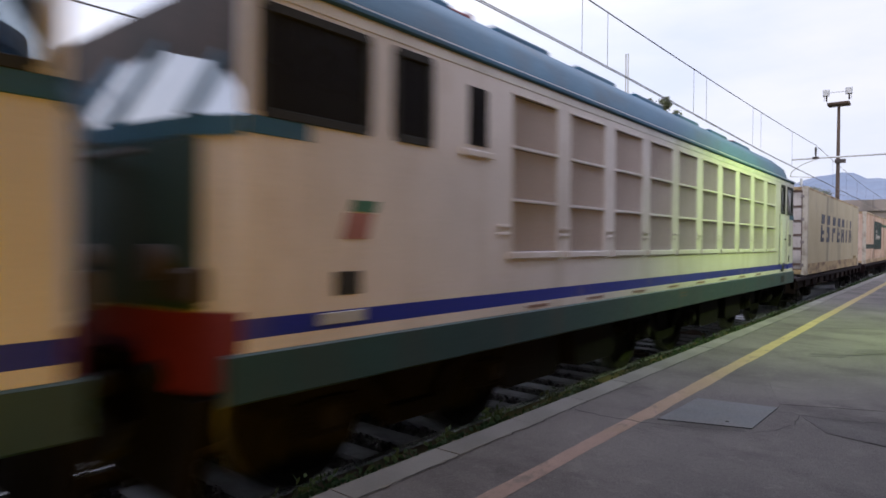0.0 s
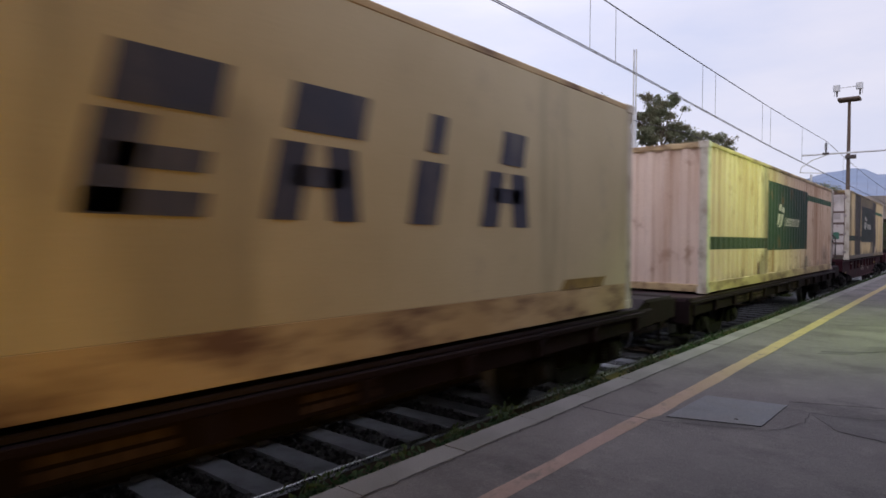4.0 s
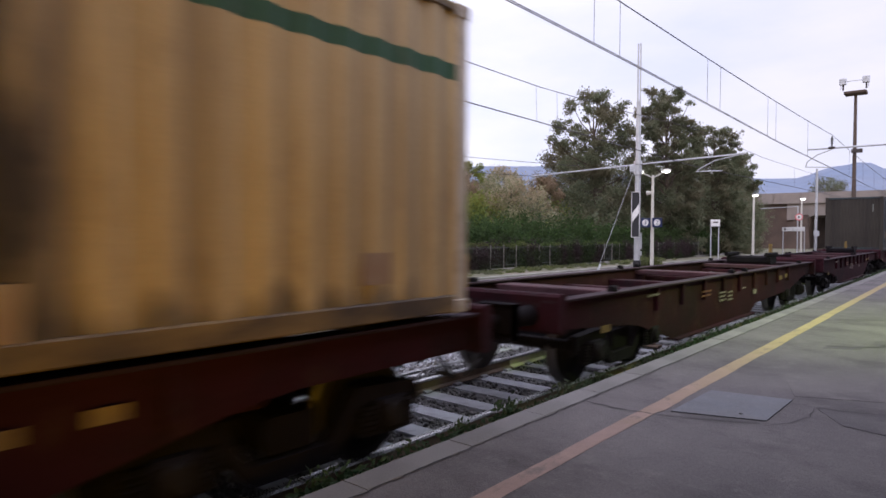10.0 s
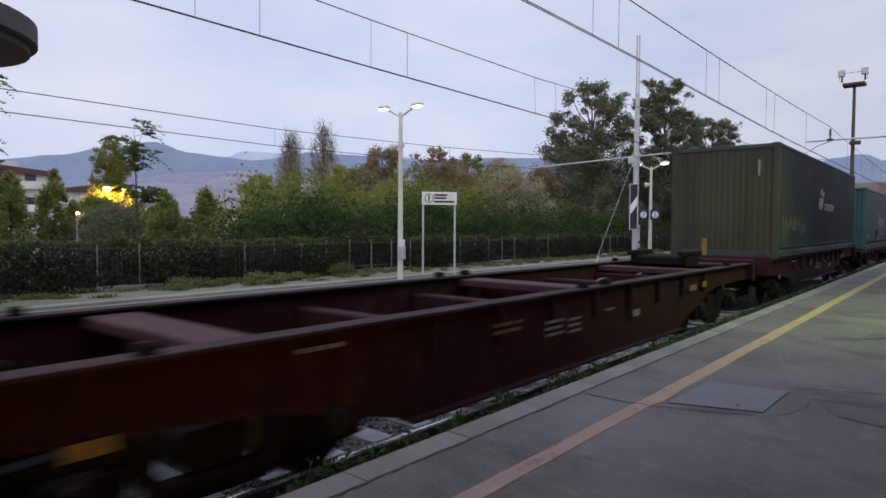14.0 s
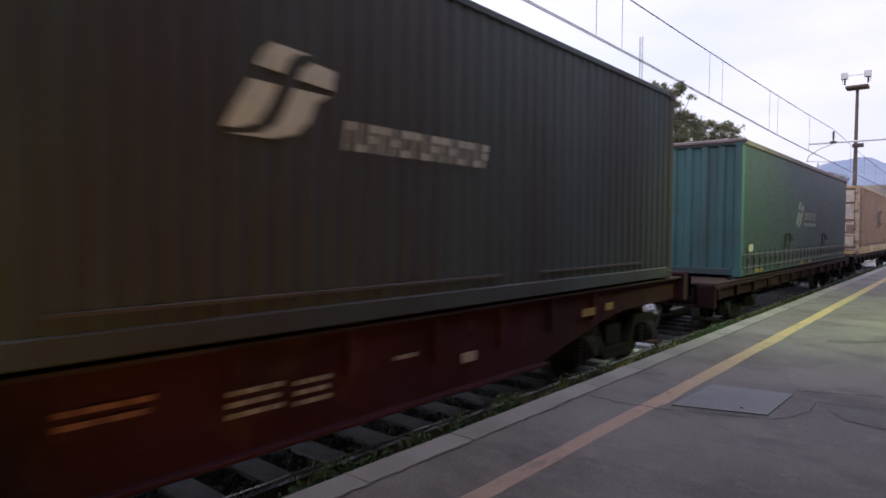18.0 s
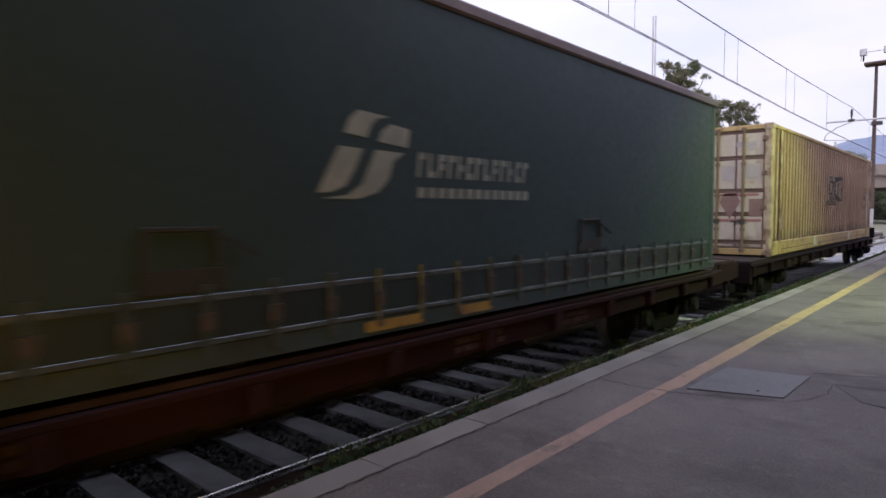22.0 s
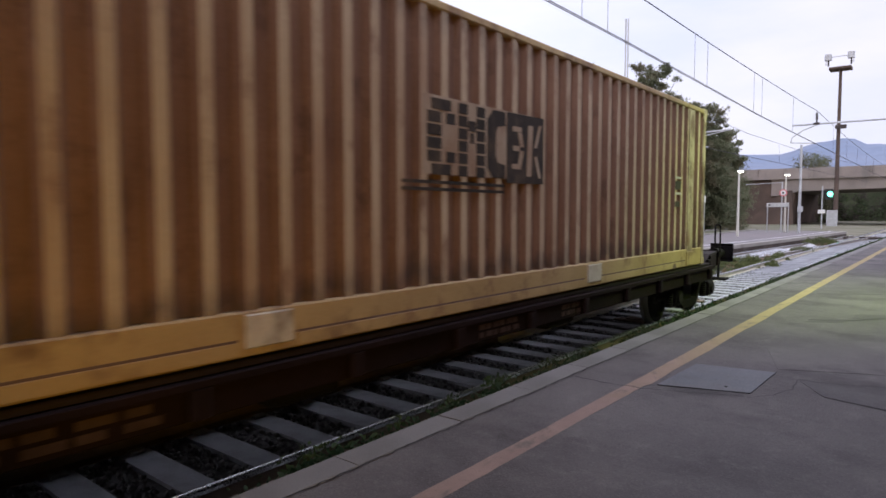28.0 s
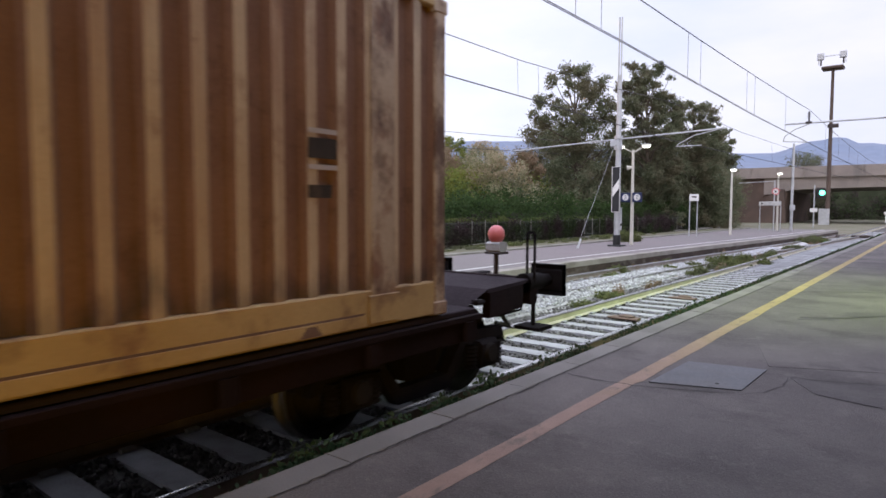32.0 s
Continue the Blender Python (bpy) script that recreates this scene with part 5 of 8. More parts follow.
def flat_wagon(L, label, deck="deck_dark", sill="frame_brown", marks=("mark_sill", "mark_sill"), lower=0.0):
    """A bogie flat wagon for containers with a low plated deck."""
    w = thing("flat_wagon", label, "wagon", group="wagons of the train")
    top = 0.945 - lower
    tail = "end of the train" in label
    # behind the rear bogie the deck rises and narrows; the last wagon's more so
    y0, y1 = 0.62, L + (-0.62 if tail else 0.22)
    ys, lift, edge, tip = (y1 - 1.6, 0.135, 1.12, 0.90) if tail else (L - 1.27, 0.10, 1.20, 1.12)
    up = top + lift
    part("deck", Geo().rbox(-1.22, 1.22, y0, ys, top - 0.05, top, 0.01), deck, w, "dirty flat steel deck")
    g = Geo()
    g.add([(-edge - 0.01, ys, top), (edge + 0.01, ys, top), (edge, ys + 0.36 * lift / 0.135, up), (-edge, ys + 0.36 * lift / 0.135, up)], [(0, 1, 2, 3)])
    g.prism([(-edge, ys + 0.36 * lift / 0.135), (edge, ys + 0.36 * lift / 0.135), (tip + 0.09, y1 - 0.34), (tip, y1)] + ([] if tail else [(0.72, y1), (0.62, y1 - 0.42), (-0.62, y1 - 0.42), (-0.72, y1)]) + [(-tip, y1), (-tip - 0.09, y1 - 0.34)], up - 0.04, up, "z")
    part("end_deck", g, deck, w, "raised narrowing deck plate behind the rear bogie")
    for s in (-1, 1):
        g = Geo().prism([(s * edge, ys + 0.40), (s * (edge - 0.09), ys + 0.40), (s * tip, y1 - 0.34), (s * (tip + 0.085), y1 - 0.34)], up - (0.30 if tail else 0.36), up - 0.042, "z")
        if not tail:
            g.rbox(*sorted((s * (tip - 0.02), s * (tip + 0.07))), y1 - 0.36, y1 - 0.005, up - 0.36, up - 0.045, 0.02)
            g.rbox(*sorted((s * 1.15, s * 1.245)), ys - 0.02, ys + 0.45, top - 0.28, top - 0.03, 0.02)
            g.prism([(ys - 0.02, top - 0.2), (ys + 0.46, top - 0.2), (ys + 0.46, up - 0.045), (ys + 0.27, up - 0.045), (ys, top - 0.052)], *sorted((s * 1.10, s * 1.185)), "x")
        part("end_gusset", g, sill, w)
        g = Geo().tube([(s * (edge - 0.12), ys + 0.7, up - 0.33), (s * (tip + 0.07), y1 - 0.36, up - 0.33), (s * (tip + 0.07), y1 - 0.36, up - 0.2)], 0.013)
        part("brake_pipe", g, "under", w)
    for s in (-1, 1):
        g = Geo()
        a, b = sorted((s * 1.16, s * 1.25))
        g.rbox(a, b, y0, ys, top - 0.29, top - 0.06, 0.01)
        part("sill_lip", Geo().rbox(*sorted((s * 1.25, s * 1.31)), y0, ys, top - 0.09, top - 0.04, 0.006), sill, w)
        n = int((y1 - y0) / 1.3)
        for i in range(n + 1):
            y = y0 + 0.2 + (ys - y0 - 0.4) * i / n
            part("stake_pocket", Geo().rbox(*sorted((s * 1.25, s * 1.32)), y - 0.07, y + 0.07, top - 0.27, top - 0.092, 0.02), sill, w)
        part("side_sill", g, sill, w, "rusty brown side sill with stake pockets")
    for y, o in ((y0, -1), (y1, 1)):
        last, rise = tail and o > 0, lift if o > 0 else 0.0
        hw = 1.28 if o < 0 else tip + 0.07
        yb = y - 0.45 if o > 0 and not tail else y
        g = Geo().rbox(-hw, hw, min(yb, yb - o * 0.16), max(yb, yb - o * 0.16), top + rise - (0.30 if last else 0.42), top + rise + 0.012, 0.03)
        part("end_beam", g, sill, w)
        buffers(w, y + (0.46 if last else 0.02 if o > 0 else -0.40), o, 1.02 if last else 0.78)
        if last:
            for s in (-1, 1):
                pts = [(s * 0.88, y - 0.08, up), (s * 0.88, y - 0.08, 1.585), (s * 0.90, y - 0.08, 1.615), (s * 0.96, y - 0.08, 1.615), (s * 0.98, y - 0.08, 1.585), (s * 0.98, y - 0.08, up - 0.05)]
                part("hand_rail", Geo().tube(pts, 0.016), "under", w)
        for s in (-1, 1):
            sx, sy, sz = (s * 0.95, y - 0.05, 0.53) if last else (s * 1.05, y - o * 0.3, top - 0.62)
            g = Geo().tube([(sx, sy, top - 0.05), (sx, sy, sz)], 0.025)
            g.rbox(sx - 0.17, sx + 0.17, sy - 0.16, sy + 0.16, sz - 0.04, sz, 0.01)
            part("step", g, "under", w)
    for k, (a, b) in enumerate(((3.4, 3.9), (4.15, 5.6), (8.6, 9.3), (10.2, 10.9))):
        mm = marks[k % len(marks)]
        for q in range(6):
            for j in range(2):
                ya = a + (b - a) * q / 6
                g = Geo().box(1.252, 1.256, ya, ya + (b - a) * (0.10 + 0.04 * ((q + j) % 2)), top - 0.25 + 0.075 * j, top - 0.20 + 0.075 * j)
                part("marking", g, mm, w, "faded painted marking")
    for y in (2.05, 6.6, L - 6.6, L - 2.05):
        for s in (-1.13, 1.13):
            part("spigot", Geo().rbox(s - 0.05, s + 0.05, y - 0.06, y + 0.06, top, top + 0.05, 0.02), "under", w)
    g = Geo().rbox(-0.3, 0.3, 2.0, L - 2.0, top - 0.34, top - 0.06, 0.03)
    for y in (L * 0.38, L * 0.6):
        g.cyl((-0.75, y, top - 0.42), (-0.3, y, top - 0.42), 0.16, n=14)
        g.rbox(0.5, 0.9, y - 0.3, y + 0.3, top - 0.5, top - 0.3, 0.05)
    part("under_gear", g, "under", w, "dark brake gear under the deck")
    bogie(w, 2.75)
    bogie(w, L - 2.75)
    return w


def skeletal_wagon(L, label, sill="frame_brown", deck="deck_brown", belly=0.66, rear_gap=False):
    """An open-frame container wagon with deep fish-belly side sills and end decks."""
    w = thing("container_wagon", label, "wagon", group="wagons of the train")
    top = 1.13
    y0, y1 = 0.62, L - 0.62
    for s in (-1, 1):
        g = Geo()
        a, b = sorted((s * 1.10, s * 1.13))
        tail = [(y1 - 4.1, top - belly), (y1 - 2.5, top - 0.36), (y1 - 2.1, top - 0.32)]
        if rear_gap:
            tail = [(y1 - 6.3, top - belly), (y1 - 5.9, top - 0.68), (y1 - 2.7, top - 0.60), (y1 - 1.0, top - 0.32)]
        g.prism([(y0, top), (y0, top - 0.30), (y0 + 2.1, top - 0.46), (y0 + 2.5, top - 0.52), (y0 + 3.7, top - belly)] + tail + [(y1, top - 0.30), (y1, top)], a, b, "x")
        lo, hi = sorted((s * 1.02, s * 1.22))
        part("sill_flange", Geo().rbox(lo, hi, y0, y1, top, top + 0.03, 0.006), deck, w)
        part("lower_flange", Geo().rbox(lo, hi, y0 + 3.7, tail[0][0], top - belly - 0.03, top - belly, 0.006), sill, w)
        for i in range(9):
            y = y0 + 3.0 + (y1 - y0 - 6.0) * i / 8
            part("sill_rib", Geo().rbox(*sorted((s * 1.13, s * 1.19)), y - 0.05, y + 0.05, top - 0.34, top, 0.015), sill, w)
        part("side_sill", g, sill, w, "deep red-brown fish-belly side sill")
    for i, y in enumerate((3.1, 5.0, 6.9, L - 6.9, L - 5.0, L - 3.1)):
        part("cross_beam", Geo().rbox(-1.09, 1.09, y - 0.12, y + 0.12, top - 0.40, top - 0.16, 0.02), sill, w)
    for y in (2.9, L - 7.4, L - 2.9):
        part("cross_plate", Geo().rbox(-1.09, 1.09, y - 0.22, y + 0.22, top - 0.12, top - 0.02, 0.015), "deck_pink", w, "pinkish worn cross plate")
    part("centre_beam", Geo().rbox(-0.13, 0.13, 2.6, L - 2.6, top - 0.52, top - 0.26, 0.02), sill, w)
    for y, o in ((y0, 1), (y1, -1)):
        a, b = sorted((y, y + o * 0.75))
        g = Geo().rbox(-1.0, 1.0, a, b, top - 0.06, top + 0.005, 0.01)
        part("end_deck", g, deck, w, "pinkish brown steel end deck")
        g = Geo().rbox(-1.25, 1.25, min(y, y + o * 0.16), max(y, y + o * 0.16), top - 0.34, top + 0.10, 0.03)
        part("end_beam", g, sill, w)
        buffers(w, y - o * 0.62, -o, 0.98)
        if o > 0 and "sooty" not in label:
            part("stop_post", Geo().rbox(-0.30, -0.20, y + 0.2, y + 0.28, top, top + 0.5, 0.02), "yellow_mark", w, "worn yellow post")
        if (o > 0 and "sooty" in label) or (o < 0 and "dark green" in label):
            yr = y + 0.13 if o > 0 else y - 0.68
            g = Geo().tube([(-1.0, yr, top), (-1.0, yr, 2.02), (-0.86, yr, 2.17), (0.86, yr, 2.17), (1.0, yr, 2.02), (1.0, yr, top)], 0.024)
            g.tube([(0.4, yr, 2.17), (0.4, yr, top)], 0.02)
            part("hoop_rail", g, "dark_steel", w, "tall dark hoop rail across the wagon end")
        if o < 0 or "sooty" in label:
            part("headstock_bracket", Geo().rbox(-0.55, 0.55, y + o * 1.75 - 0.35, y + o * 1.75 + 0.35, top + 0.01, top + 0.20, 0.04), "under", w, "dark container locking bracket")
            for s in (-0.5, 0.5):
                part("bracket_arm", Geo().rbox(s - 0.05, s + 0.05, y + o * 1.75 - 0.55, y + o * 1.75 + 0.55, top + 0.20, top + 0.30, 0.02), "under", w)
    for a, b, z, rows, mk in ((5.5, 6.0, 0.88, 2, "orange_mark"), (6.45, 6.85, 0.80, 3, "white_mark"), (6.95, 7.25, 0.78, 3, "white_mark"), (7.9, 8.15, 0.80, 1, "white_mark"), (8.75, 8.95, 0.72, 0, "white_mark"),
                          (11.0, 11.3, 0.90, 0, "yellow_mark"), (11.6, 11.8, 0.92, 0, "yellow_mark"), (1.75, 2.0, 0.72, 0, "yellow_mark"), (3.2, 3.6, 0.98, 1, "white_mark")):
        if rows == 0:
            part("marking", Geo().box(1.192, 1.196, a, b, z - 0.045, z + 0.045), mk, w, "faded painted patch on the sill")
        for j in range(rows):
            for q in range(4):
                ya = a + (b - a) * q / 4
                g = Geo().box(1.192, 1.196, ya, ya + (b - a) * (0.15 + 0.07 * ((q * 7 + j * 3) % 2)), z + 0.05 - 0.07 * j - 0.016, z + 0.05 - 0.07 * j + 0.016)
                part("marking", g, mk, w, "faded painted marking on the sill")
    for y in (2.2, 7.4, L - 7.4, L - 2.2):
        for s in (-1.13, 1.13):
            part("spigot", Geo().rbox(s - 0.05, s + 0.05, y - 0.06, y + 0.06, top + 0.02, top + 0.10, 0.02), "under", w)
    g = Geo()
    for y in (L * 0.42, L * 0.56):
        g.cyl((-0.7, y, top - 0.55), (0.0, y, top - 0.55), 0.15, n=14)
        g.rbox(0.35, 0.85, y - 0.3, y + 0.3, top - 0.6, top - 0.34, 0.04)
    part("under_gear", g, "under", w, "dark brake cylinders inside the frame")
    bogie(w, 2.7)
    bogie(w, L - 2.7)
    return w


# ---- containers: own space, y from the front end, z from the rail top ----
def corrugated(g, a0, a1, z0, z1, put, pitch, depth, flat=0.32, slope=0.15, rusty=False):
    """A trapezoid-ribbed sheet; put(along, inward, z) gives the place."""
    n = max(1, round((a1 - a0) / pitch))
    p = (a1 - a0) / n
    prof = [(0.0, 0.0)]
    for i in range(n):
        s = a0 + i * p - a0
        prof += [(s + p * flat, 0), (s + p * (flat + slope), depth), (s + p * (1 - slope), depth), (s + p, 0)]
    for k, ((s0, d0), (s1, d1)) in enumerate(zip(prof, prof[1:])):
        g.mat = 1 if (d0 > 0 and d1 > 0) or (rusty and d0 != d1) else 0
        g.add([put(a0 + s0, d0, z0), put(a0 + s1, d1, z0), put(a0 + s1, d1, z1), put(a0 + s0, d0, z1)], [(0, 1, 2, 3)])
    g.mat = 0


def container(label, u, bottom, L=12.5, W=2.5, H=2.67, side=("pink_white", "pink_white"), end=("pink_plain", "pink_plain"), rail="box_rail", pitch=0.27,
              depth=0.036, doors=None, smooth_side=False, end_pitch=0.27, end_depth=0.04, roof="box_rail", sheeted=False, low_rail=0.16, post=None):
    c = thing("container" if not sheeted else "curtain_container", label, "container", group="containers on the train")
    z0, z1, h = bottom, bottom + H, W / 2
    for s in (-1, 1):
        g = Geo()
        if smooth_side:
            a, b = sorted((s * (h - 0.012), s * (h - 0.05)))
            g.rbox(a, b, 0.1, L - 0.1, z0 + low_rail, z1 - 0.08, 0.005)
        else:
            corrugated(g, 0.14, L - 0.14, z0 + low_rail, z1 - 0.08, (lambda a, d, z: (h - 0.012 - d, a, z)) if s > 0 else (lambda a, d, z: (-h + 0.012 + d, L - a, z)), pitch, depth, rusty="rusty_trough_shade" in side)
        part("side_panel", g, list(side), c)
        a, b = sorted((s * (h - 0.009 if smooth_side and not sheeted else h), s * (h - 0.09)))
        part("bottom_rail", Geo().rbox(a, b, 0.17, L - 0.17, z0 + 0.01, z0 + low_rail, 0.002 if smooth_side else 0.012), rail, c)
        part("top_rail", Geo().rbox(a, b, 0.17, L - 0.17, z1 - 0.085, z1 - 0.01, 0.012), rail, c)
        for y in (0, L):
            a2, b2 = sorted((s * (h - 0.004), s * (h - 0.15)))
            ya, yb = (0.004, 0.15) if y == 0 else (L - 0.15, L - 0.004)
            part("corner_post", Geo().rbox(a2, b2, ya, yb, z0 + 0.12, z1 - 0.12, 0.015), post or rail, c)
            for za, zb in ((z0, z0 + 0.12), (z1 - 0.12, z1)):
                g = Geo().rbox(*sorted((s * (h + 0.004), s * (h - 0.165))), *((-0.004, 0.175) if y == 0 else (L - 0.175, L + 0.004)), za, zb, 0.012)
                g.cyl((s * (h + 0.006), ya + 0.075, (za + zb) / 2), (s * (h - 0.02), ya + 0.075, (za + zb) / 2), 0.035, n=8)
                part("corner_casting", g, post or rail, c)
    for y, s in ((0.0, -1), (L, 1)):
        g = Geo()
        if s < 0 and doors:
            continue
        e = 0.03
        corrugated(g, -h + 0.15, h - 0.15, z0 + 0.14, z1 - 0.1, (lambda a, d, z: (a, e + d, z)) if s < 0 else (lambda a, d, z: (-a, L - e - d, z)), end_pitch, end_depth)
        part("end_panel", g, list(end), c)
    for y in (0.012, L - 0.10):
        part("end_sill", Geo().rbox(-h + 0.15, h - 0.15, y, y + 0.09, z0 + 0.02, z0 + 0.15, 0.01), rail, c)
        part("end_header", Geo().rbox(-h + 0.15, h - 0.15, y, y + 0.09, z1 - 0.11, z1 - 0.012, 0.01), rail, c)
    g = Geo()
    corrugated(g, 0.1, L - 0.1, -h + 0.06, h - 0.06, lambda a, d, z: (z, a, z1 - 0.03 - d * 0.5), 0.4, 0.02)
    part("roof", g, [roof, roof], c)
    part("floor", Geo().box(-h + 0.05, h - 0.05, 0.1, L - 0.1, z0 + 0.08, z0 + 0.13), "under", c)
    if doors:
        door_pair(c, h, z0, z1, *doors)
    RUNNING.append((c, u))
    return c


def door_pair(c, h, z0, z1, leaf_mat, bar_mat, rows, stickers):
    """Two ribbed door leaves with locking bars, cams, handles, hinges and stickers on the front end."""
    for s in (-1, 1):
        x0, x1 = (0.012, h - 0.155) if s > 0 else (-h + 0.155, -0.012)
        g = Geo().rbox(x0, x1, 0.045, 0.085, z0 + 0.15, z1 - 0.11, 0.004)
        leaf = part("door", g, "gap_dark", c, "container door leaf with ribbed panels")
        mid = (x0 + x1) / 2
        steps = rows if isinstance(rows, tuple) else tuple(k / rows for k in range(rows + 1))
        for k, (fa, fb) in enumerate(zip(steps, steps[1:])):
            za, zh = z0 + 0.16 + fa * (z1 - z0 - 0.28), (fb - fa) * (z1 - z0 - 0.28)
            if k:
                part("rib", Geo().rbox(x0 + 0.02, x1 - 0.02, 0.030, 0.047, za - 0.052, za - 0.030, 0.004), bar_mat, leaf)
            for xa, xb in ((x0 + 0.02, mid - 0.018), (mid + 0.018, x1 - 0.02)):
                part("panel", Geo().rbox(xa, xb, 0.026, 0.047, za + 0.022, za + zh - 0.064, 0.008), leaf_mat, leaf)
        for bx in (s * 0.19, s * 0.70):
            g = Geo().cyl((bx, 0.004, z0 + 0.08), (bx, 0.004, z1 - 0.05), 0.030, n=8)
            for z in (z0 + 0.12, z1 - 0.1):
                g.rbox(bx - 0.05, bx + 0.05, -0.012, 0.03, z - 0.045, z + 0.045, 0.012)
            for z in (z0 + 0.55, z0 + 1.25, z0 + 1.9):
                g.rbox(bx - 0.045, bx + 0.045, -0.008, 0.028, z - 0.03, z + 0.03, 0.01)
            part("locking_bar", g, bar_mat, leaf)
            g = Geo().rbox(bx - 0.22 if s > 0 else bx - 0.04, bx + 0.04 if s > 0 else bx + 0.22, -0.022, -0.006, z0 + 0.70, z0 + 0.735, 0.006)
            g.rbox(bx - 0.05, bx + 0.05, -0.026, 0.01, z0 + 0.66, z0 + 0.77, 0.015)
            part("handle", g, "dark_steel", leaf)
        for k in range(4):
            z = z0 + 0.3 + k * (z1 - z0 - 0.6) / 3
            xh = s * (h - 0.14)
            part("hinge", Geo().rbox(xh - 0.05, xh + 0.05, -0.006, 0.03, z - 0.05, z + 0.05, 0.015), bar_mat, leaf)
    part("gasket", Geo().rbox(-0.075, 0.075, 0.012, 0.05, z0 + 0.15, z1 - 0.11, 0.012), leaf_mat, c, "upright lap plate between the door leaves")
    part("gasket", Geo().rbox(-0.008, 0.008, 0.008, 0.03, z0 + 0.15, z1 - 0.11, 0.003), "gap_dark", c)
    for shape, x, z, wd, ht, mat in stickers:
        if shape == "box":
            g = Geo().box(x - wd / 2, x + wd / 2, 0.020, 0.0245, z0 + z - ht / 2, z0 + z + ht / 2)
        else:
            g = Geo().prism([(x - wd / 2, z0 + z + ht * 0.15), (x - wd / 4, z0 + z + ht / 2), (x + wd / 4, z0 + z + ht / 2), (x + wd / 2, z0 + z + ht * 0.15), (x, z0 + z - ht / 2)], 0.020, 0.0245, "y")
        part("sticker", g, mat, c, "faded sticker on the container door")


def slant(g, x, y, z, w, h, lean=0.0, t=0.004):
    """A flat leaning patch on the platform-side face at x."""
    g.prism([(y - w / 2 - lean * h / 2, z - h / 2), (y + w / 2 - lean * h / 2, z - h / 2), (y + w / 2 + lean * h / 2, z + h / 2), (y - w / 2 + lean * h / 2, z + h / 2)], x, x + t, "x")


def emblem(c, x, y, z, k, mat, words):
    """A company emblem as plain leaning shapes with bars in place of its name. The side shows mirrored in y."""

    for pts in (((0.27, 0.73), (0.33, 0.90), (0.42, 1.0), (0.75, 0.97), (0.62, 0.93), (0.55, 0.85), (0.50, 0.70)),
                ((0.63, 0.67), (0.68, 0.80), (0.78, 0.89), (1.0, 0.85), (0.97, 0.63)),
                ((0.0, 0.06), (0.10, 0.30), (0.22, 0.58), (0.46, 0.57), (0.37, 0.33), (0.27, 0.14), (0.12, 0.07)),
                ((0.05, 0.0), (0.30, 0.045), (0.45, 0.17), (0.54, 0.40), (0.60, 0.57), (0.93, 0.56), (0.80, 0.45), (0.75, 0.25), (0.62, 0.08), (0.40, 0.0))):
        g = Geo().prism([(y + (p - 0.45) * 1.38 * k, z + (q - 0.5) * 0.98 * k) for p, q in pts], x, x + 0.004, "x")
        part("emblem_shape", g, mat, c, "plain leaning emblem shape")
    yy = y + 0.87 * k
    for wd, ht, dz in words:
        n = max(2, round(wd / 0.19))
        for i in range(n):
            g, cell, yc = Geo(), wd * k / n, yy + (i + 0.5) * wd * k / n
            if ht < 0.2:
                slant(g, x, yc, z + dz * k, cell * 0.6, ht * k, 0.12)
            else:
                slant(g, x, yc - cell * 0.20, z + dz * k, cell * 0.24, ht * k, 0.12)
                if i % 3 != 1:
                    slant(g, x, yc + cell * 0.10 + 0.05 * ht * k, z + (dz + ht * 0.36) * k, cell * 0.36, ht * k * 0.27, 0.12)
                if i % 3 != 0:
                    slant(g, x, yc + cell * 0.10 - 0.04 * ht * k, z + (dz - ht * (0.36 if i % 2 else 0.02)) * k, cell * 0.36, ht * k * 0.26, 0.12)
            part("name_bar", g, mat, c, "plain bar in place of a letter")


# vehicles: front-buffer places along the train at the start, metres
P_LOCO, P_A, P_B, P_C, P_D, P_E, P_F, P_G, P_H, P_END = 0.65, 18.95, 36.1, 52.5, 68.2, 83.9, 99.3, 114.25, 130.6, 148.7


def put_vehicle(w, u):
    RUNNING.append((w, u))


for u0, u1, lab, kw in ((P_A, P_B, "dark flat wagon under the white container", {"sill": "frame_dark"}), (P_B, P_C, "dark flat wagon under the rusty white container", {"sill": "frame_dark", "deck": "deck_brown"}),
                        (P_G, P_H, "brown flat wagon under the green curtain container", {"sill": "frame_dim", "deck": "deck_brown"}), (P_H, P_END, "dark flat wagon at the end of the train", {"sill": "frame_dark"})):
    put_vehicle(flat_wagon(u1 - u0, lab, **kw), u0)
for u0, u1, lab in ((P_C, P_D, "red-brown skeletal wagon under the sooty container"), (P_D, P_E, "empty red-brown skeletal container wagon"),
                    (P_E, P_F, "empty red-brown skeletal container wagon"), (P_F, P_G, "red-brown skeletal wagon under the dark green container")):
    put_vehicle(skeletal_wagon(u1 - u0, lab, belly=0.84 if "empty" in lab else 0.68, rear_gap=u0 == P_D), u0)

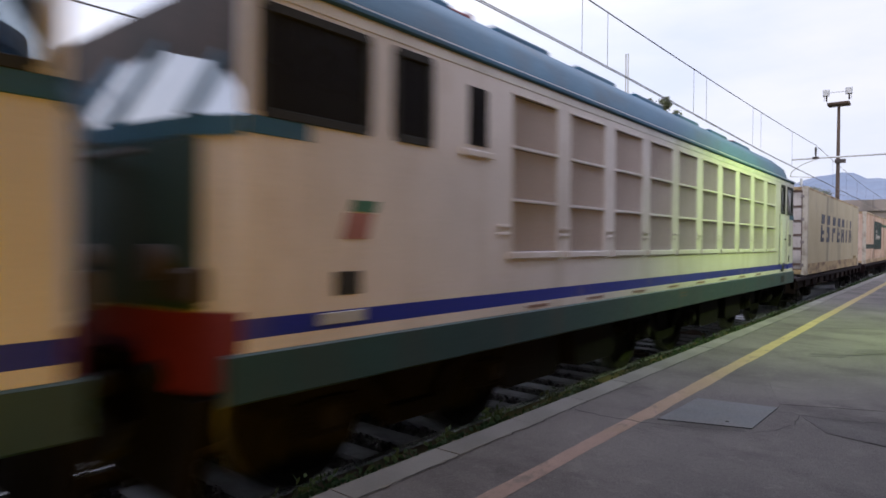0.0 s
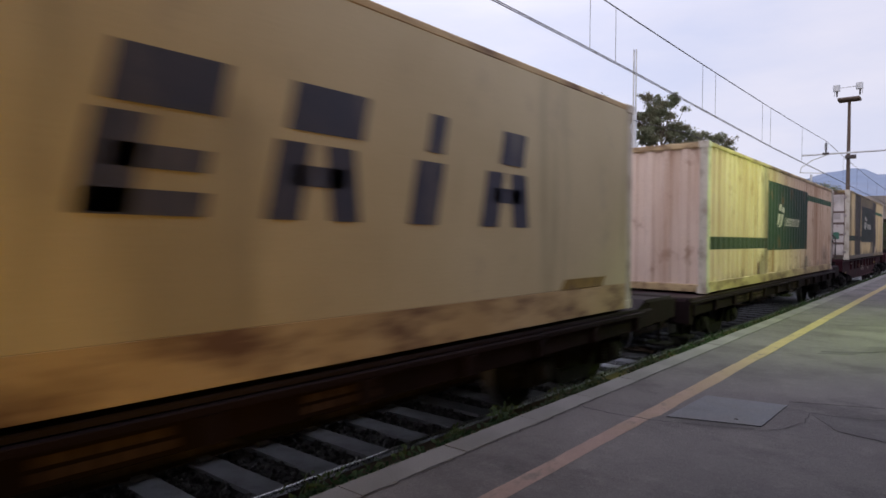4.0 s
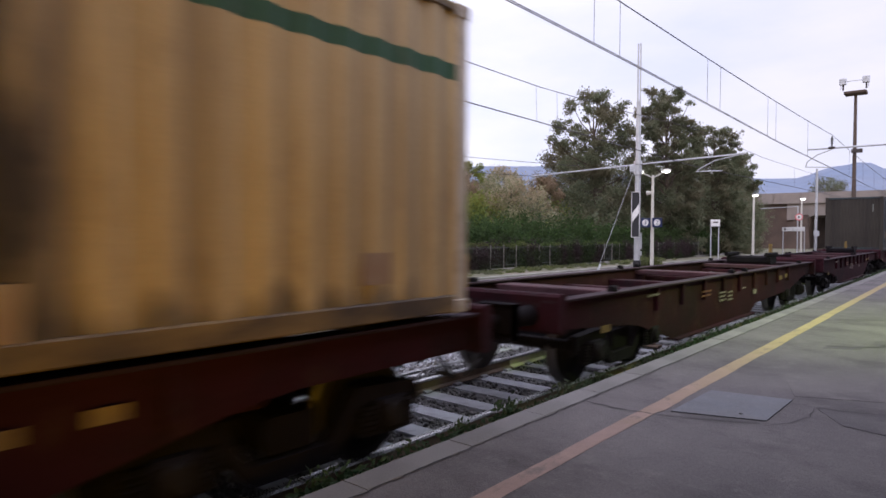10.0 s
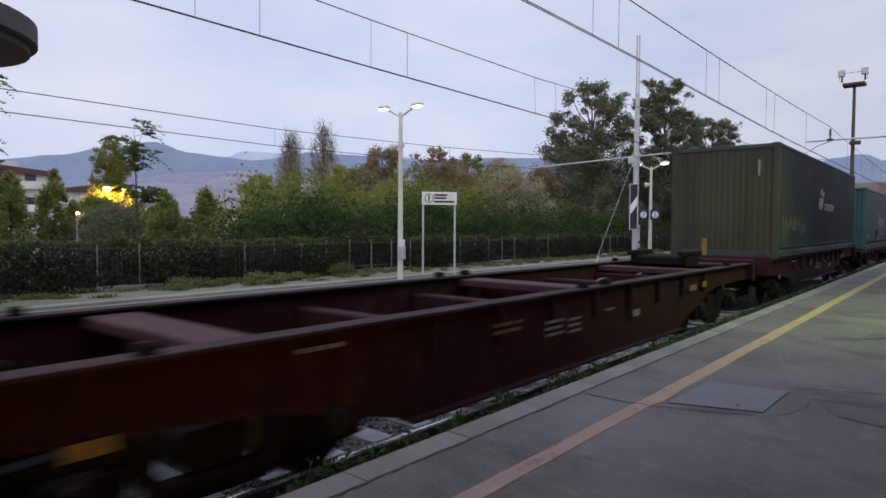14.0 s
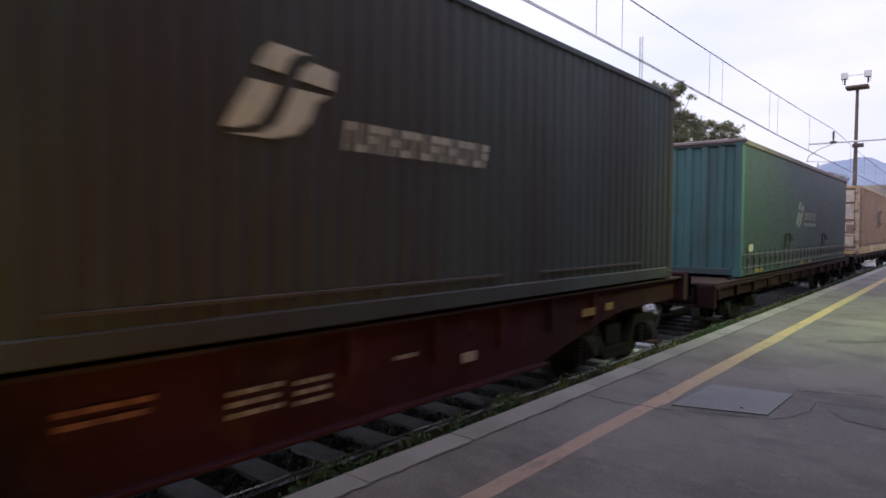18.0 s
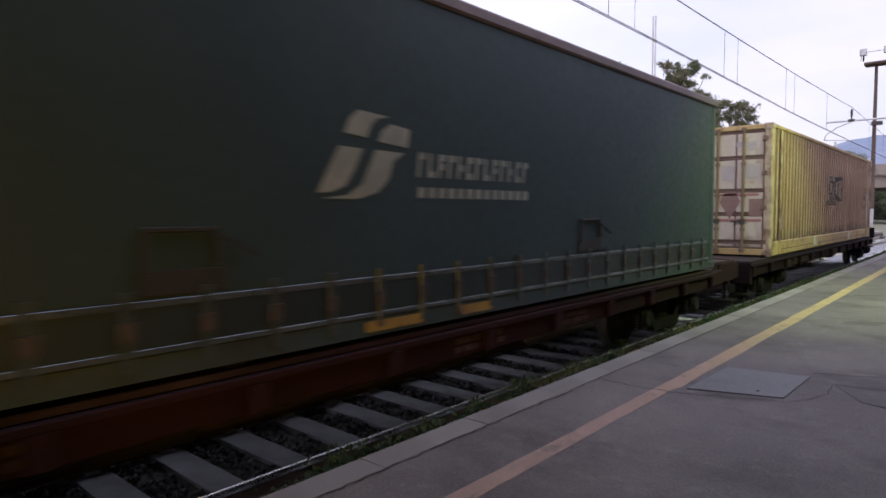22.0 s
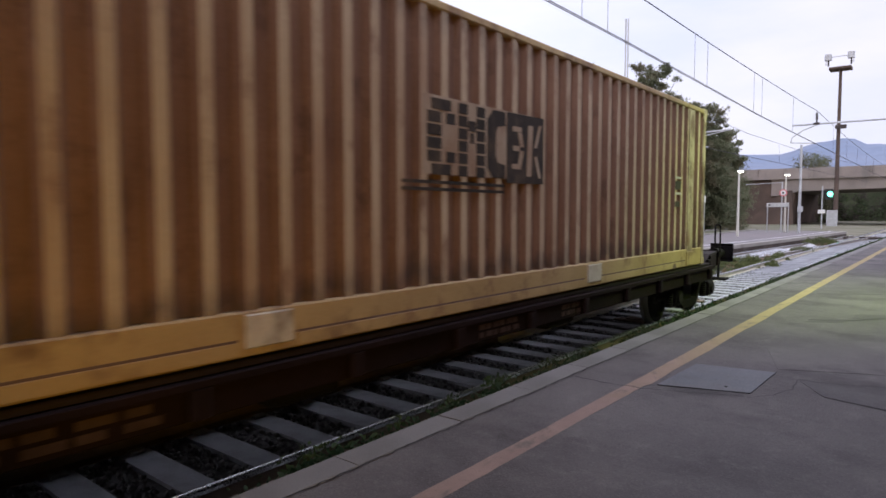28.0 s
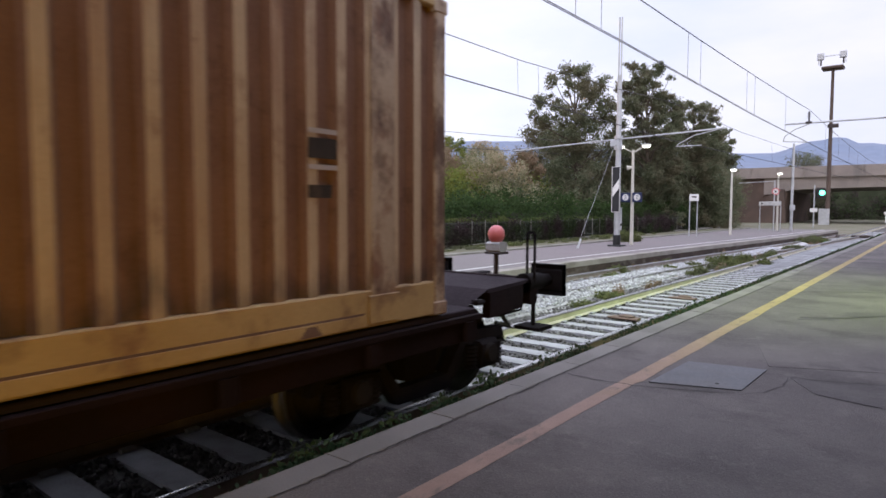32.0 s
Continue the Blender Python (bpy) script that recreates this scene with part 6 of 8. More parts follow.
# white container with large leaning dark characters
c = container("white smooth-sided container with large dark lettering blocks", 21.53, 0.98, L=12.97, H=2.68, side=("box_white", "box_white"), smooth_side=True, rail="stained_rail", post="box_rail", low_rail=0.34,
              doors=("door_white", "bar_mauve", (0.0, 0.07, 0.27, 0.44, 0.62, 0.80, 1.0), [("box", -0.75, 1.62, 0.7, 0.10, "mark_grey"), ("box", 0.55, 1.95, 0.55, 0.28, "mark_grey"), ("box", -0.6, 1.35, 0.5, 0.07, "mark_grey"),
                                                   ("box", -0.75, 2.2, 0.4, 0.2, "mark_grey")]))
for i, (y, wd) in enumerate(((2.85, 0.72), (4.05, 0.66), (5.35, 0.70), (6.6, 0.70), (7.75, 0.70), (8.9, 0.34), (10.05, 0.66))):
    g = Geo()
    slant(g, 1.24, y + 0.09, 2.76, wd * (0.95 if i < 5 else 0.6), 0.32, 0.2)
    if i in (0, 3):
        slant(g, 1.24, y - 0.22, 2.28, 0.3, 0.54, 0.2)
        slant(g, 1.24, y + 0.03, 2.32, wd * 0.8, 0.13, 0.2)
        slant(g, 1.24, y - 0.05, 2.07, wd, 0.14, 0.2)
    elif i == 1:
        slant(g, 1.24, y + 0.0, 2.42, wd * 0.9, 0.2, 0.2)
        slant(g, 1.24, y + 0.15, 2.22, 0.3, 0.22, 0.2)
        slant(g, 1.24, y - 0.08, 2.07, wd, 0.16, 0.2)
    elif i == 2:
        slant(g, 1.24, y + 0.02, 2.43, wd, 0.18, 0.2)
        slant(g, 1.24, y - 0.24, 2.18, 0.28, 0.34, 0.2)
    elif i == 5:
        slant(g, 1.24, y - 0.04, 2.26, wd, 0.52, 0.2)
    else:
        slant(g, 1.24, y - 0.26, 2.26, 0.27, 0.52, 0.2)
        slant(g, 1.24, y + 0.20, 2.26, 0.27, 0.52, -0.1)
        slant(g, 1.24, y, 2.30, wd * 0.7, 0.14, 0.2)
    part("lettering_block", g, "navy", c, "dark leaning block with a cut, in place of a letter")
part("marking", Geo().prism([(11.1, 1.33), (12.1, 1.33), (12.2, 1.44), (11.2, 1.44)], 1.2405, 1.2445, "x"), "yellow_mark", c, "small yellow stripe")

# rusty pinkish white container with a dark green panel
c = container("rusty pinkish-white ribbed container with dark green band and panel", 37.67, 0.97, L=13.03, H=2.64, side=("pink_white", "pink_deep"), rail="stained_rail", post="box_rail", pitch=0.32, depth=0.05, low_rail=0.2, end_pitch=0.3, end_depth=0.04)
emblem(c, 1.242, 5.50, 2.50, 0.56, "logo_cream", [(3.1, 0.36, -0.25)])
for y, z, wd, ht in ((3.9, 1.30, 0.6, 0.30), (8.75, 1.35, 0.35, 0.28), (11.6, 1.45, 0.3, 0.22)):
    part("sticker", Geo().box(1.241, 1.245, y - wd / 2, y + wd / 2, z - ht / 2, z + ht / 2), "print_worn", c, "grimy pale plate")

# sooty container
c = container("sooty white ribbed container with dark green panel", 54.6, 1.20, L=12.6, H=2.67, side=("sooty", "sooty"), rail="sooty_rail", post="box_rail", pitch=0.32, depth=0.035,
              doors=("door_white", "bar_mauve", (0.0, 0.20, 0.34, 0.52, 0.70, 1.0), [("box", -0.78, 2.2, 0.32, 0.3, "mark_green"), ("box", -0.42, 2.2, 0.3, 0.3, "mark_green"), ("box", 0.78, 0.92, 0.3, 0.26, "mark_green"),
                                                  ("box", -0.8, 1.55, 0.3, 0.18, "mark_green"), ("box", 0.4, 1.6, 0.4, 0.16, "mark_grey"), ("box", 0.85, 1.65, 0.22, 0.22, "mark_grey"),
                                                  ("box", 0.7, 2.35, 0.4, 0.12, "mark_grey"), ("box", 0.45, 0.95, 0.35, 0.2, "mark_grey")]))
emblem(c, 1.242, 5.05, 2.72, 0.58, "logo_grey", [(2.8, 0.36, -0.26)])
for y, z, wd, ht in ((9.0, 1.5, 0.4, 0.28), (11.5, 1.62, 0.3, 0.24)):
    part("sticker", Geo().box(1.241, 1.245, y - wd / 2, y + wd / 2, z - ht / 2, z + ht / 2), "print_worn", c, "grimy pale plate")

# dark green container
c = container("dark green ribbed container with sooty olive end", 100.65, 1.18, L=12.3, H=2.70, side=("dark_green", "dark_green"), end=("olive_end", "olive_end"), rail="dark_green", post="olive_end", roof="olive_end", pitch=0.19,
              depth=0.022, end_pitch=0.14, end_depth=0.02)
emblem(c, 1.242, 5.42, 2.74, 0.62, "logo_grey", [(2.8, 0.34, -0.34)])
rng = random.Random(8)
for i in range(22):
    g = Geo()
    slant(g, 1.242, 0.5 + 0.125 * i + rng.uniform(-0.05, 0.05), 1.95 + rng.uniform(-0.14, 0.14), 0.035, rng.uniform(0.2, 0.5), rng.uniform(-0.5, 0.5))
    part("paint_stroke", g, "spray_tan", c, "faint stroke of spray paint")
for y, wd in ((1.75, 2.9), (6.0, 3.8), (9.9, 2.6)):
    part("vent_strip", Geo().rbox(1.243, 1.262, y - wd / 2, y + wd / 2, 1.42, 1.45, 0.004), "dark_steel", c)
part("sticker", Geo().box(0.79, 0.835, 0.006, 0.012, 3.12, 3.50), "logo_faint", c, "upright row of pale marks")

# teal container with a sheeted side
c = container("dark green curtain-sided container with teal ribbed end", 116.58, 0.98, side=("curtain", "curtain"), end=("teal_end", "teal_end"), rail="hem_rail", post="teal_end", roof="teal_end", smooth_side=True,
              end_pitch=0.31, end_depth=0.05, sheeted=True, L=12.7, H=2.66)
for ob in c.children:
    if ob.name.startswith("corner_") and ob.data.vertices[0].co.y > 6:
        ob.data.materials[0] = M["hem_rail"]
part("roof_rim", Geo().rbox(1.16, 1.27, 0.0, 12.7, 3.53, 3.645, 0.02), "rim_mauve", c, "mauve grey roof rim along the curtain")
part("roof_rim", Geo().rbox(-1.27, 1.27, -0.02, 0.14, 3.57, 3.65, 0.02), "rim_mauve", c)
part("curtain_hem", Geo().rbox(1.235, 1.258, 0.1, 12.4, 1.12, 1.42, 0.008), "curtain_hem", c, "dark hem of the curtain")
me_s = Geo().rbox(1.255, 1.272, -0.03, 0.03, 1.05, 1.48, 0.006).mesh("strap", "strap")
me_b = Geo().rbox(1.262, 1.285, -0.045, 0.045, 1.22, 1.32, 0.008).mesh("buckle", "dark_steel")
for i in range(27):
    y = 0.45 + i * 0.45
    share("strap", me_s, c, (0, y, 0))
    share("buckle", me_b, c, (0, y, 0))
part("rave_strip", Geo().rbox(1.258, 1.266, 0.1, 12.4, 1.385, 1.425, 0.003), "hem_bar", c, "grey metal strip along the hem")
part("rave_strip", Geo().rbox(1.258, 1.266, 0.1, 12.4, 1.13, 1.165, 0.003), "hem_bar", c)
emblem(c, 1.240, 5.25, 2.30, 0.64, "logo_faint", [(2.45, 0.30, -0.06), (2.45, 0.13, -0.40)])
part("sticker", Geo().box(1.259, 1.263, 0.47, 0.79, 1.46, 1.60), "mark_grey", c, "pale plate near the hem")
for y in (3.95, 8.62):
    g = Geo().tube([(1.262, y - 0.26, 1.56), (1.262, y - 0.24, 1.80), (1.262, y + 0.16, 1.80), (1.262, y + 0.18, 1.60)], 0.018)
    g.tube([(1.262, y + 0.10, 1.80), (1.28, y + 0.42, 1.64)], 0.012)
    g.rbox(1.242, 1.256, y - 0.28, y + 0.22, 1.44, 1.58, 0.006)
    part("strap_bracket", g, "rubber", c, "dark bent bracket above the curtain hem")
for a, b in ((1.0, 1.6), (5.25, 5.86), (6.34, 6.77)):
    part("marking", Geo().box(1.2595, 1.2625, a, b, 1.02, 1.10), "yellow_mark", c, "worn yellow patch on the bottom rail")

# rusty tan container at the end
c = container("rusty tan ribbed container with pale doors", 132.7, 0.96, L=13.3, H=2.70, side=("rust_tan", "rusty_trough_shade"), end=("rust_tan", "rusty_trough_shade"), rail="tan_rail", post="rusty_post", roof="rust_tan", pitch=0.278, depth=0.055, low_rail=0.30,
              doors=("door_pale", "bar_rust", (0.0, 0.06, 0.30, 0.50, 0.78, 1.0), [("diamond", 0.445, 1.04, 0.42, 0.56, "mark_brown"), ("box", 0.95, 1.0, 0.26, 0.36, "mark_brown"), ("box", -0.44, 1.08, 0.38, 0.17, "mark_red"),
                                                  ("box", 0.5, 1.27, 1.0, 0.05, "mark_red"), ("box", -0.6, 1.27, 0.9, 0.05, "mark_red"), ("box", 0.55, 0.74, 1.0, 0.05, "mark_red"),
                                                  ("box", 0.75, 2.3, 0.4, 0.10, "mark_grey"), ("box", 0.85, 2.2, 0.14, 0.06, "mark_grey"), ("box", 0.85, 1.75, 0.32, 0.28, "mark_grey"),
                                                  ("box", 0.4, 1.72, 0.25, 0.3, "mark_grey"), ("box", -0.35, 1.55, 0.2, 0.2, "mark_grey"), ("diamond", -0.82, 1.0, 0.18, 0.22, "mark_grey")]))
part("print_ground", Geo().prism([(5.70, 2.20), (7.66, 2.20), (7.66, 2.86), (5.70, 2.86)], 1.2385, 1.2405, "x"), "print_worn", c, "worn pale ground behind the lettering")
g = Geo()
for i in range(6):
    z, out = 2.79 - i * 0.11, (0.06, 0.015, 0.0, 0.0, 0.015, 0.06)[i]
    if i in (0, 5):
        slant(g, 1.242, 5.95, z, 0.38 - 2 * out, 0.092)
    else:
        slant(g, 1.242, 5.855, z, 0.19 - out, 0.092)
        if i in (1, 4):
            slant(g, 1.242, 6.08, z, 0.12, 0.092)
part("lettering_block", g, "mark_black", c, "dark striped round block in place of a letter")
g = Geo()
for i in range(6):
    z = 2.79 - i * 0.11
    slant(g, 1.242, 6.255, z, 0.13, 0.092)
    slant(g, 1.242, 6.525, z, 0.13, 0.092)
    if i in (1, 2):
        slant(g, 1.242, 6.39, z - 0.03, 0.16 - 0.05 * i, 0.092)
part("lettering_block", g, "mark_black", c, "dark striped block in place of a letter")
g = Geo().prism([(6.93, 2.84), (6.72, 2.84), (6.63, 2.74), (6.63, 2.30), (6.72, 2.20), (6.93, 2.20), (6.93, 2.33), (6.80, 2.35), (6.77, 2.42), (6.77, 2.62), (6.80, 2.69), (6.93, 2.71)], 1.242, 1.246, "x")
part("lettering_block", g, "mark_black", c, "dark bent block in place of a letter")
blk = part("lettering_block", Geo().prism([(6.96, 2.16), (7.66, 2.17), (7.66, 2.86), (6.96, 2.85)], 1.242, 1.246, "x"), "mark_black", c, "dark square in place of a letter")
for y, z, wd, ht, lean in ((7.14, 2.70, 0.16, 0.05, 0.2), (7.21, 2.60, 0.07, 0.14, -0.3), (7.13, 2.51, 0.12, 0.05, 0.0), (7.21, 2.42, 0.07, 0.14, 0.3), (7.13, 2.33, 0.16, 0.05, 0.0),
                           (7.38, 2.50, 0.09, 0.52, 0.06), (7.54, 2.66, 0.05, 0.24, 0.4), (7.54, 2.34, 0.05, 0.22, -0.4)):
    g = Geo()
    slant(g, 1.247, y, z, wd, ht, lean)
    part("pale_stroke", g, "print_worn", blk)
for z in (2.13, 2.07):
    part("name_bar", Geo().box(1.242, 1.246, 5.45, 6.92, z - 0.014, z + 0.014), "mark_black", c, "thin dark line under the lettering")
part("sticker", Geo().prism([(0.72, 1.65), (0.92, 1.87), (1.12, 1.65), (0.92, 1.43)], 1.242, 1.246, "x"), "mark_brown", c, "faded brown diamond sticker")
for z, ht in ((2.42, 0.035), (2.30, 0.14), (2.17, 0.035), (2.0, 0.09)):
    part("sticker", Geo().box(1.242, 1.246, 11.78 if ht < 0.1 or z > 2.1 else 11.86, 12.04 if z > 2.1 else 11.99, z - ht / 2, z + ht / 2), "mark_black" if ht > 0.05 else "mark_grey", c, "small dark plate with pale edges")
for y, wd in ((0.72, 0.13), (12.51, 0.27)):
    part("side_post", Geo().rbox(1.236, 1.254, y - wd / 2, y + wd / 2, 1.20, 3.56, 0.008), "rusty_post", c, "flat upright post between the ribs")
    part("post_foot", Geo().rbox(1.246, 1.264, y - wd / 2 - 0.03, y + wd / 2 + 0.03, 0.99, 1.22, 0.01), "tan_rail", c)
# groove and pocket mouth are flat patches, their shade given by dark colour
for a, b in ((0.9, 3.95), (4.4, 8.66), (9.1, 12.3)):
    part("rail_lip", Geo().rbox(1.25, 1.256, a, b, 0.985, 1.07, 0.002), "tan_rail", c, "stepped lower edge of the bottom rail")
    part("rail_groove", Geo().box(1.25, 1.253, a, b, 1.071, 1.088), "gap_dark", c, "dark strip standing for the groove along the bottom rail")
for y in (11.78,):
    part("fork_pocket", Geo().prism([(y - 0.10, 0.985), (y + 0.10, 0.985), (y + 0.05, 1.055), (y - 0.03, 1.06)], 1.2565, 1.2595, "x"), "gap_dark", c, "dark flat patch standing for the pocket mouth in the bottom rail")
for y, wd in ((4.18, 0.36), (8.91, 0.36)):
    part("pocket", Geo().rbox(1.25, 1.27, y - wd / 2, y + wd / 2, 1.02, 1.24, 0.01), "box_rail" if wd > 0.2 else "tan_rail", c, "pale plate clamped over the bottom rail")

# ---- tail lamp of the last wagon ----
tl = thing("tail_lamp", "red domed tail lamp on a short post on the wagon end", "lamp")
g = Geo().cyl((0.46, 0, 1.08), (0.46, 0, 1.38), 0.03, n=8)
g.rbox(0.35, 0.57, -0.04, 0.04, 1.08, 1.105, 0.01)
g.rbox(0.35, 0.58, -0.09, 0.09, 1.345, 1.37, 0.008)
part("post", g, "dark_steel", tl)
part("housing", Geo().rbox(0.36, 0.56, -0.08, 0.08, 1.371, 1.49, 0.02), "galv", tl, "pale metal lamp housing")
part("lens", Geo().ball((0.46, 0, 1.58), 0.105, 0.105, 0.112, 16, 10), "red_lens", tl, "dull red dome lens")
RUNNING.append((tl, P_END - 0.72))


# ---- locomotive ----
def grille_mesh(s, h=1.45, wd=0.845, n=17):
    """A grille panel: upright fins before a dark back."""
    g = Geo().rbox(*sorted((s * (h - 0.075), s * (h - 0.060))), 0.005, wd - 0.005, 0, 0.47, 0.004)
    g.mat = 1
    for j in range(n):
        y = 0.012 + j * (wd - 0.032) / (n - 1)
        g.box(*sorted((s * (h - 0.058), s * (h - 0.022))), y, y + 0.008, 0, 0.47)
    g.mat = 0
    return g.mesh("grille", ["grille", "grille_fin"])


GRILLE = {s: grille_mesh(s) for s in (-1, 1)}


def locomotive(label):
    w = thing("locomotive", label, "locomotive", group="locomotives of the train")
    L, y0, y1, h = 18.6, 1.45, 17.55, 1.45
    # side walls between the cabs' front corners, with bays for grilles
    for s in (-1, 1):
        a, b = sorted((s * (h - 0.05), s * h))
        walls = [(y0, y1, 1.22, 1.78), (y0, y1, 3.30, 3.52), (y0, 1.55, 1.78, 3.30), (1.55, 4.02, 1.78, 2.66), (2.46, 2.72, 2.66, 3.30), (3.14, 4.02, 2.66, 3.30), (15.55, y1, 1.78, 2.66),
                 (15.55, 16.05, 2.66, 3.30), (16.5, 16.75, 2.66, 3.30), (17.45, y1, 2.66, 3.30), (15.5, 15.55, 1.78, 3.30)]
        n = 10
        p = (15.5 - 4.05) / n
        walls += [(4.02 + i * p, 4.32 + i * p, 1.78, 3.30) for i in range(n)]
        for k, q in enumerate(walls):
            part("side_wall" if k < 2 else "wall_panel", Geo().box(a, b, *q), "loco_beige", w, "cream beige side wall with a blue stripe" if k == 0 else "")
        for i in range(n):
            ya = 4.02 + i * p + 0.30
            yb = 4.02 + (i + 1) * p
            for k in range(3):
                za = 1.80 + k * 0.50
                share("grille", GRILLE[s], w, (0, ya, za))
                part("grille_bar", Geo().rbox(*sorted((s * (h - 0.02), s * (h + 0.012))), ya, yb, za + 0.472, za + 0.50, 0.004), "loco_beige", w)
            part("grille_sill", Geo().rbox(*sorted((s * (h - 0.01), s * (h + 0.03))), ya - 0.08, yb + 0.08, 1.73, 1.80, 0.008), "loco_beige", w)
            for z in (1.95, 2.02):
                part("hinge", Geo().rbox(*sorted((s * h, s * (h + 0.02))), ya - 0.22, ya - 0.05, z, z + 0.03, 0.006), "loco_beige", w)
        for (ya, yb) in ((1.55, 2.46), (2.72, 3.14), (16.05, 16.5), (16.75, 17.45)):
            g = Geo().rbox(*sorted((s * (h - 0.035), s * (h - 0.012))), ya, yb, 2.66, 3.30, 0.006)
            part("cab_window", g, "glass" if ya < 10 else "glass_clear", w, "dark cab side window" if ya < 10 else "cab side window with sky through it")
            g = Geo()
            for q in ((ya - 0.02, ya + 0.03, 2.66, 3.30), (yb - 0.03, yb + 0.02, 2.66, 3.30), (ya, yb, 2.63, 2.69), (ya, yb, 3.27, 3.33)):
                g.rbox(*sorted((s * (h - 0.03), s * (h + 0.012))), *q, 0.004)
            part("window_frame", g, "rubber", w)
        part("side_window", Geo().rbox(*sorted((s * h, s * (h + 0.008))), 3.62, 3.90, 2.72, 3.22, 0.004), "glass", w, "small dark side window")
        part("window_ledge", Geo().rbox(*sorted((s * h, s * (h + 0.03))), 3.52, 3.96, 2.62, 2.68, 0.008), "loco_beige", w)
        part("skirt", Geo().rbox(*sorted((s * (h - 0.06), s * (h + 0.012))), y0 - 0.1, y1 + 0.1, 0.92, 1.22, 0.015), "loco_teal", w, "dark teal lower skirt")
        part("eaves_band", Geo().rbox(*sorted((s * (h - 0.02), s * (h + 0.006))), y0, y1, 3.36, 3.44, 0.004), "loco_pale", w, "pale band under the eaves")
        part("gutter", Geo().rbox(*sorted((s * (h - 0.03), s * (h + 0.035))), y0 - 0.05, y1 + 0.05, 3.45, 3.50, 0.012), "loco_blue", w)
        part("emblem_plate", Geo().prism([(2.20, 1.90), (2.44, 1.90), (2.50, 2.08), (2.26, 2.08)], *sorted((s * (h + 0.001), s * (h + 0.006))), "x"), "mark_red", w, "small red and green emblem shape")
        part("emblem_plate", Geo().prism([(2.28, 2.09), (2.52, 2.09), (2.55, 2.17), (2.31, 2.17)], *sorted((s * (h + 0.002), s * (h + 0.008))), "x"), "mark_green", w)
        # openings and step recesses are flat plates, their inner shade painted black
        part("hatch", Geo().rbox(*sorted((s * (h - 0.01), s * (h + 0.008))), 2.15, 2.38, 1.52, 1.68, 0.004), "rubber", w, "small black plate standing for a shaded opening")
        part("hatch", Geo().rbox(*sorted((s * (h - 0.01), s * (h + 0.014))), 16.85, 17.2, 1.85, 2.15, 0.004), "grille", w, "small grey vent grille")
        part("hatch", Geo().rbox(*sorted((s * (h - 0.01), s * (h + 0.014))), 16.9, 17.05, 1.46, 1.62, 0.004), "rubber", w, "small black plate standing for a shaded opening")
        part("plate", Geo().rbox(*sorted((s * h, s * (h + 0.01))), 2.02, 2.42, 1.33, 1.41, 0.004), "galv", w, "pale metal plate")
        part("door", Geo().rbox(*sorted((s * h, s * (h + 0.012))), 15.95, 16.6, 1.45, 2.60, 0.006), "loco_pale", w, "pale cab side door")
        for q in ((15.92, 15.95, 1.45, 2.62), (16.6, 16.63, 1.45, 2.62), (15.92, 16.63, 1.43, 1.455)):
            part("door_gap", Geo().box(*sorted((s * (h - 0.01), s * (h + 0.006))), *q), "rubber", w)
        part("hatch", Geo().rbox(*sorted((s * (h - 0.01), s * (h + 0.010))), 16.12, 16.42, 1.24, 1.41, 0.004), "rubber", w, "black plate standing for the shaded foot recess under the door")
        part("hatch", Geo().rbox(*sorted((s * h, s * (h + 0.016))), 16.12, 16.46, 0.98, 1.14, 0.004), "rubber", w, "black plate standing for the shaded step recess in the skirt")
        part("door_handle", Geo().rbox(*sorted((s * (h + 0.012), s * (h + 0.03))), 16.46, 16.56, 2.0, 2.04, 0.006), "dark_steel", w)
        for ya, yb in ((15.0, 15.3), (9.0, 9.3)):
            for j in range(2):
                part("marking", Geo().box(*sorted((s * (h + 0.0125), s * (h + 0.015))), ya, yb, 1.13 - 0.05 * j, 1.155 - 0.05 * j), "grille", w, "small faded marking on the skirt")
        for dy in (15.9, 16.65):
            part("hand_rail", Geo().tube([(s * (h + 0.05), dy, 1.3), (s * (h + 0.05), dy, 2.5)], 0.014), "loco_beige", w)
        for i in range(8):
            part("sill_vent", Geo().rbox(*sorted((s * (h + 0.001), s * (h + 0.008))), 4.6 + 1.3 * i, 5.0 + 1.3 * i, 1.245, 1.275, 0.003), "mark_brown", w)
    # roof with sloped shoulders
    g = Geo().prism([(-h - 0.004, 3.47), (h + 0.004, 3.47), (1.37, 3.74), (1.08, 4.0), (0.72, 4.1), (-0.72, 4.1), (-1.08, 4.0), (-1.37, 3.74)], y0 + 0.75, y1 - 0.75, "y")
    part("roof", g, "loco_blue", w, "dull blue roof with sloped shoulders")
    for i in range(7):
        y = 3.0 + 1.9 * i
        part("roof_hatch", Geo().rbox(0.42, 0.86, y, y + 1.1, 4.06, 4.2, 0.03), "loco_blue", w)
        part("roof_hatch", Geo().rbox(-0.86, -0.42, y, y + 1.1, 4.06, 4.2, 0.03), "loco_blue", w)
    for y in (4.2, 14.6):
        g = Geo()
        for s in (-0.5, 0.5):
            for d in (-0.5, 0.5):
                g.cyl((s, y + d, 4.08), (s, y + d, 4.3), 0.06, n=8)
        g.rbox(-0.6, 0.6, y - 0.6, y - 0.52, 4.28, 4.34, 0.01)
        g.rbox(-0.6, 0.6, y + 0.52, y + 0.6, 4.28, 4.34, 0.01)
        g.tube([(-0.5, y - 0.55, 4.33), (-0.3, y + 0.9, 4.46), (0.3, y + 0.9, 4.46), (0.5, y - 0.55, 4.33)], 0.025)
        part("pantograph", g, "loco_red", w, "folded red pantograph")
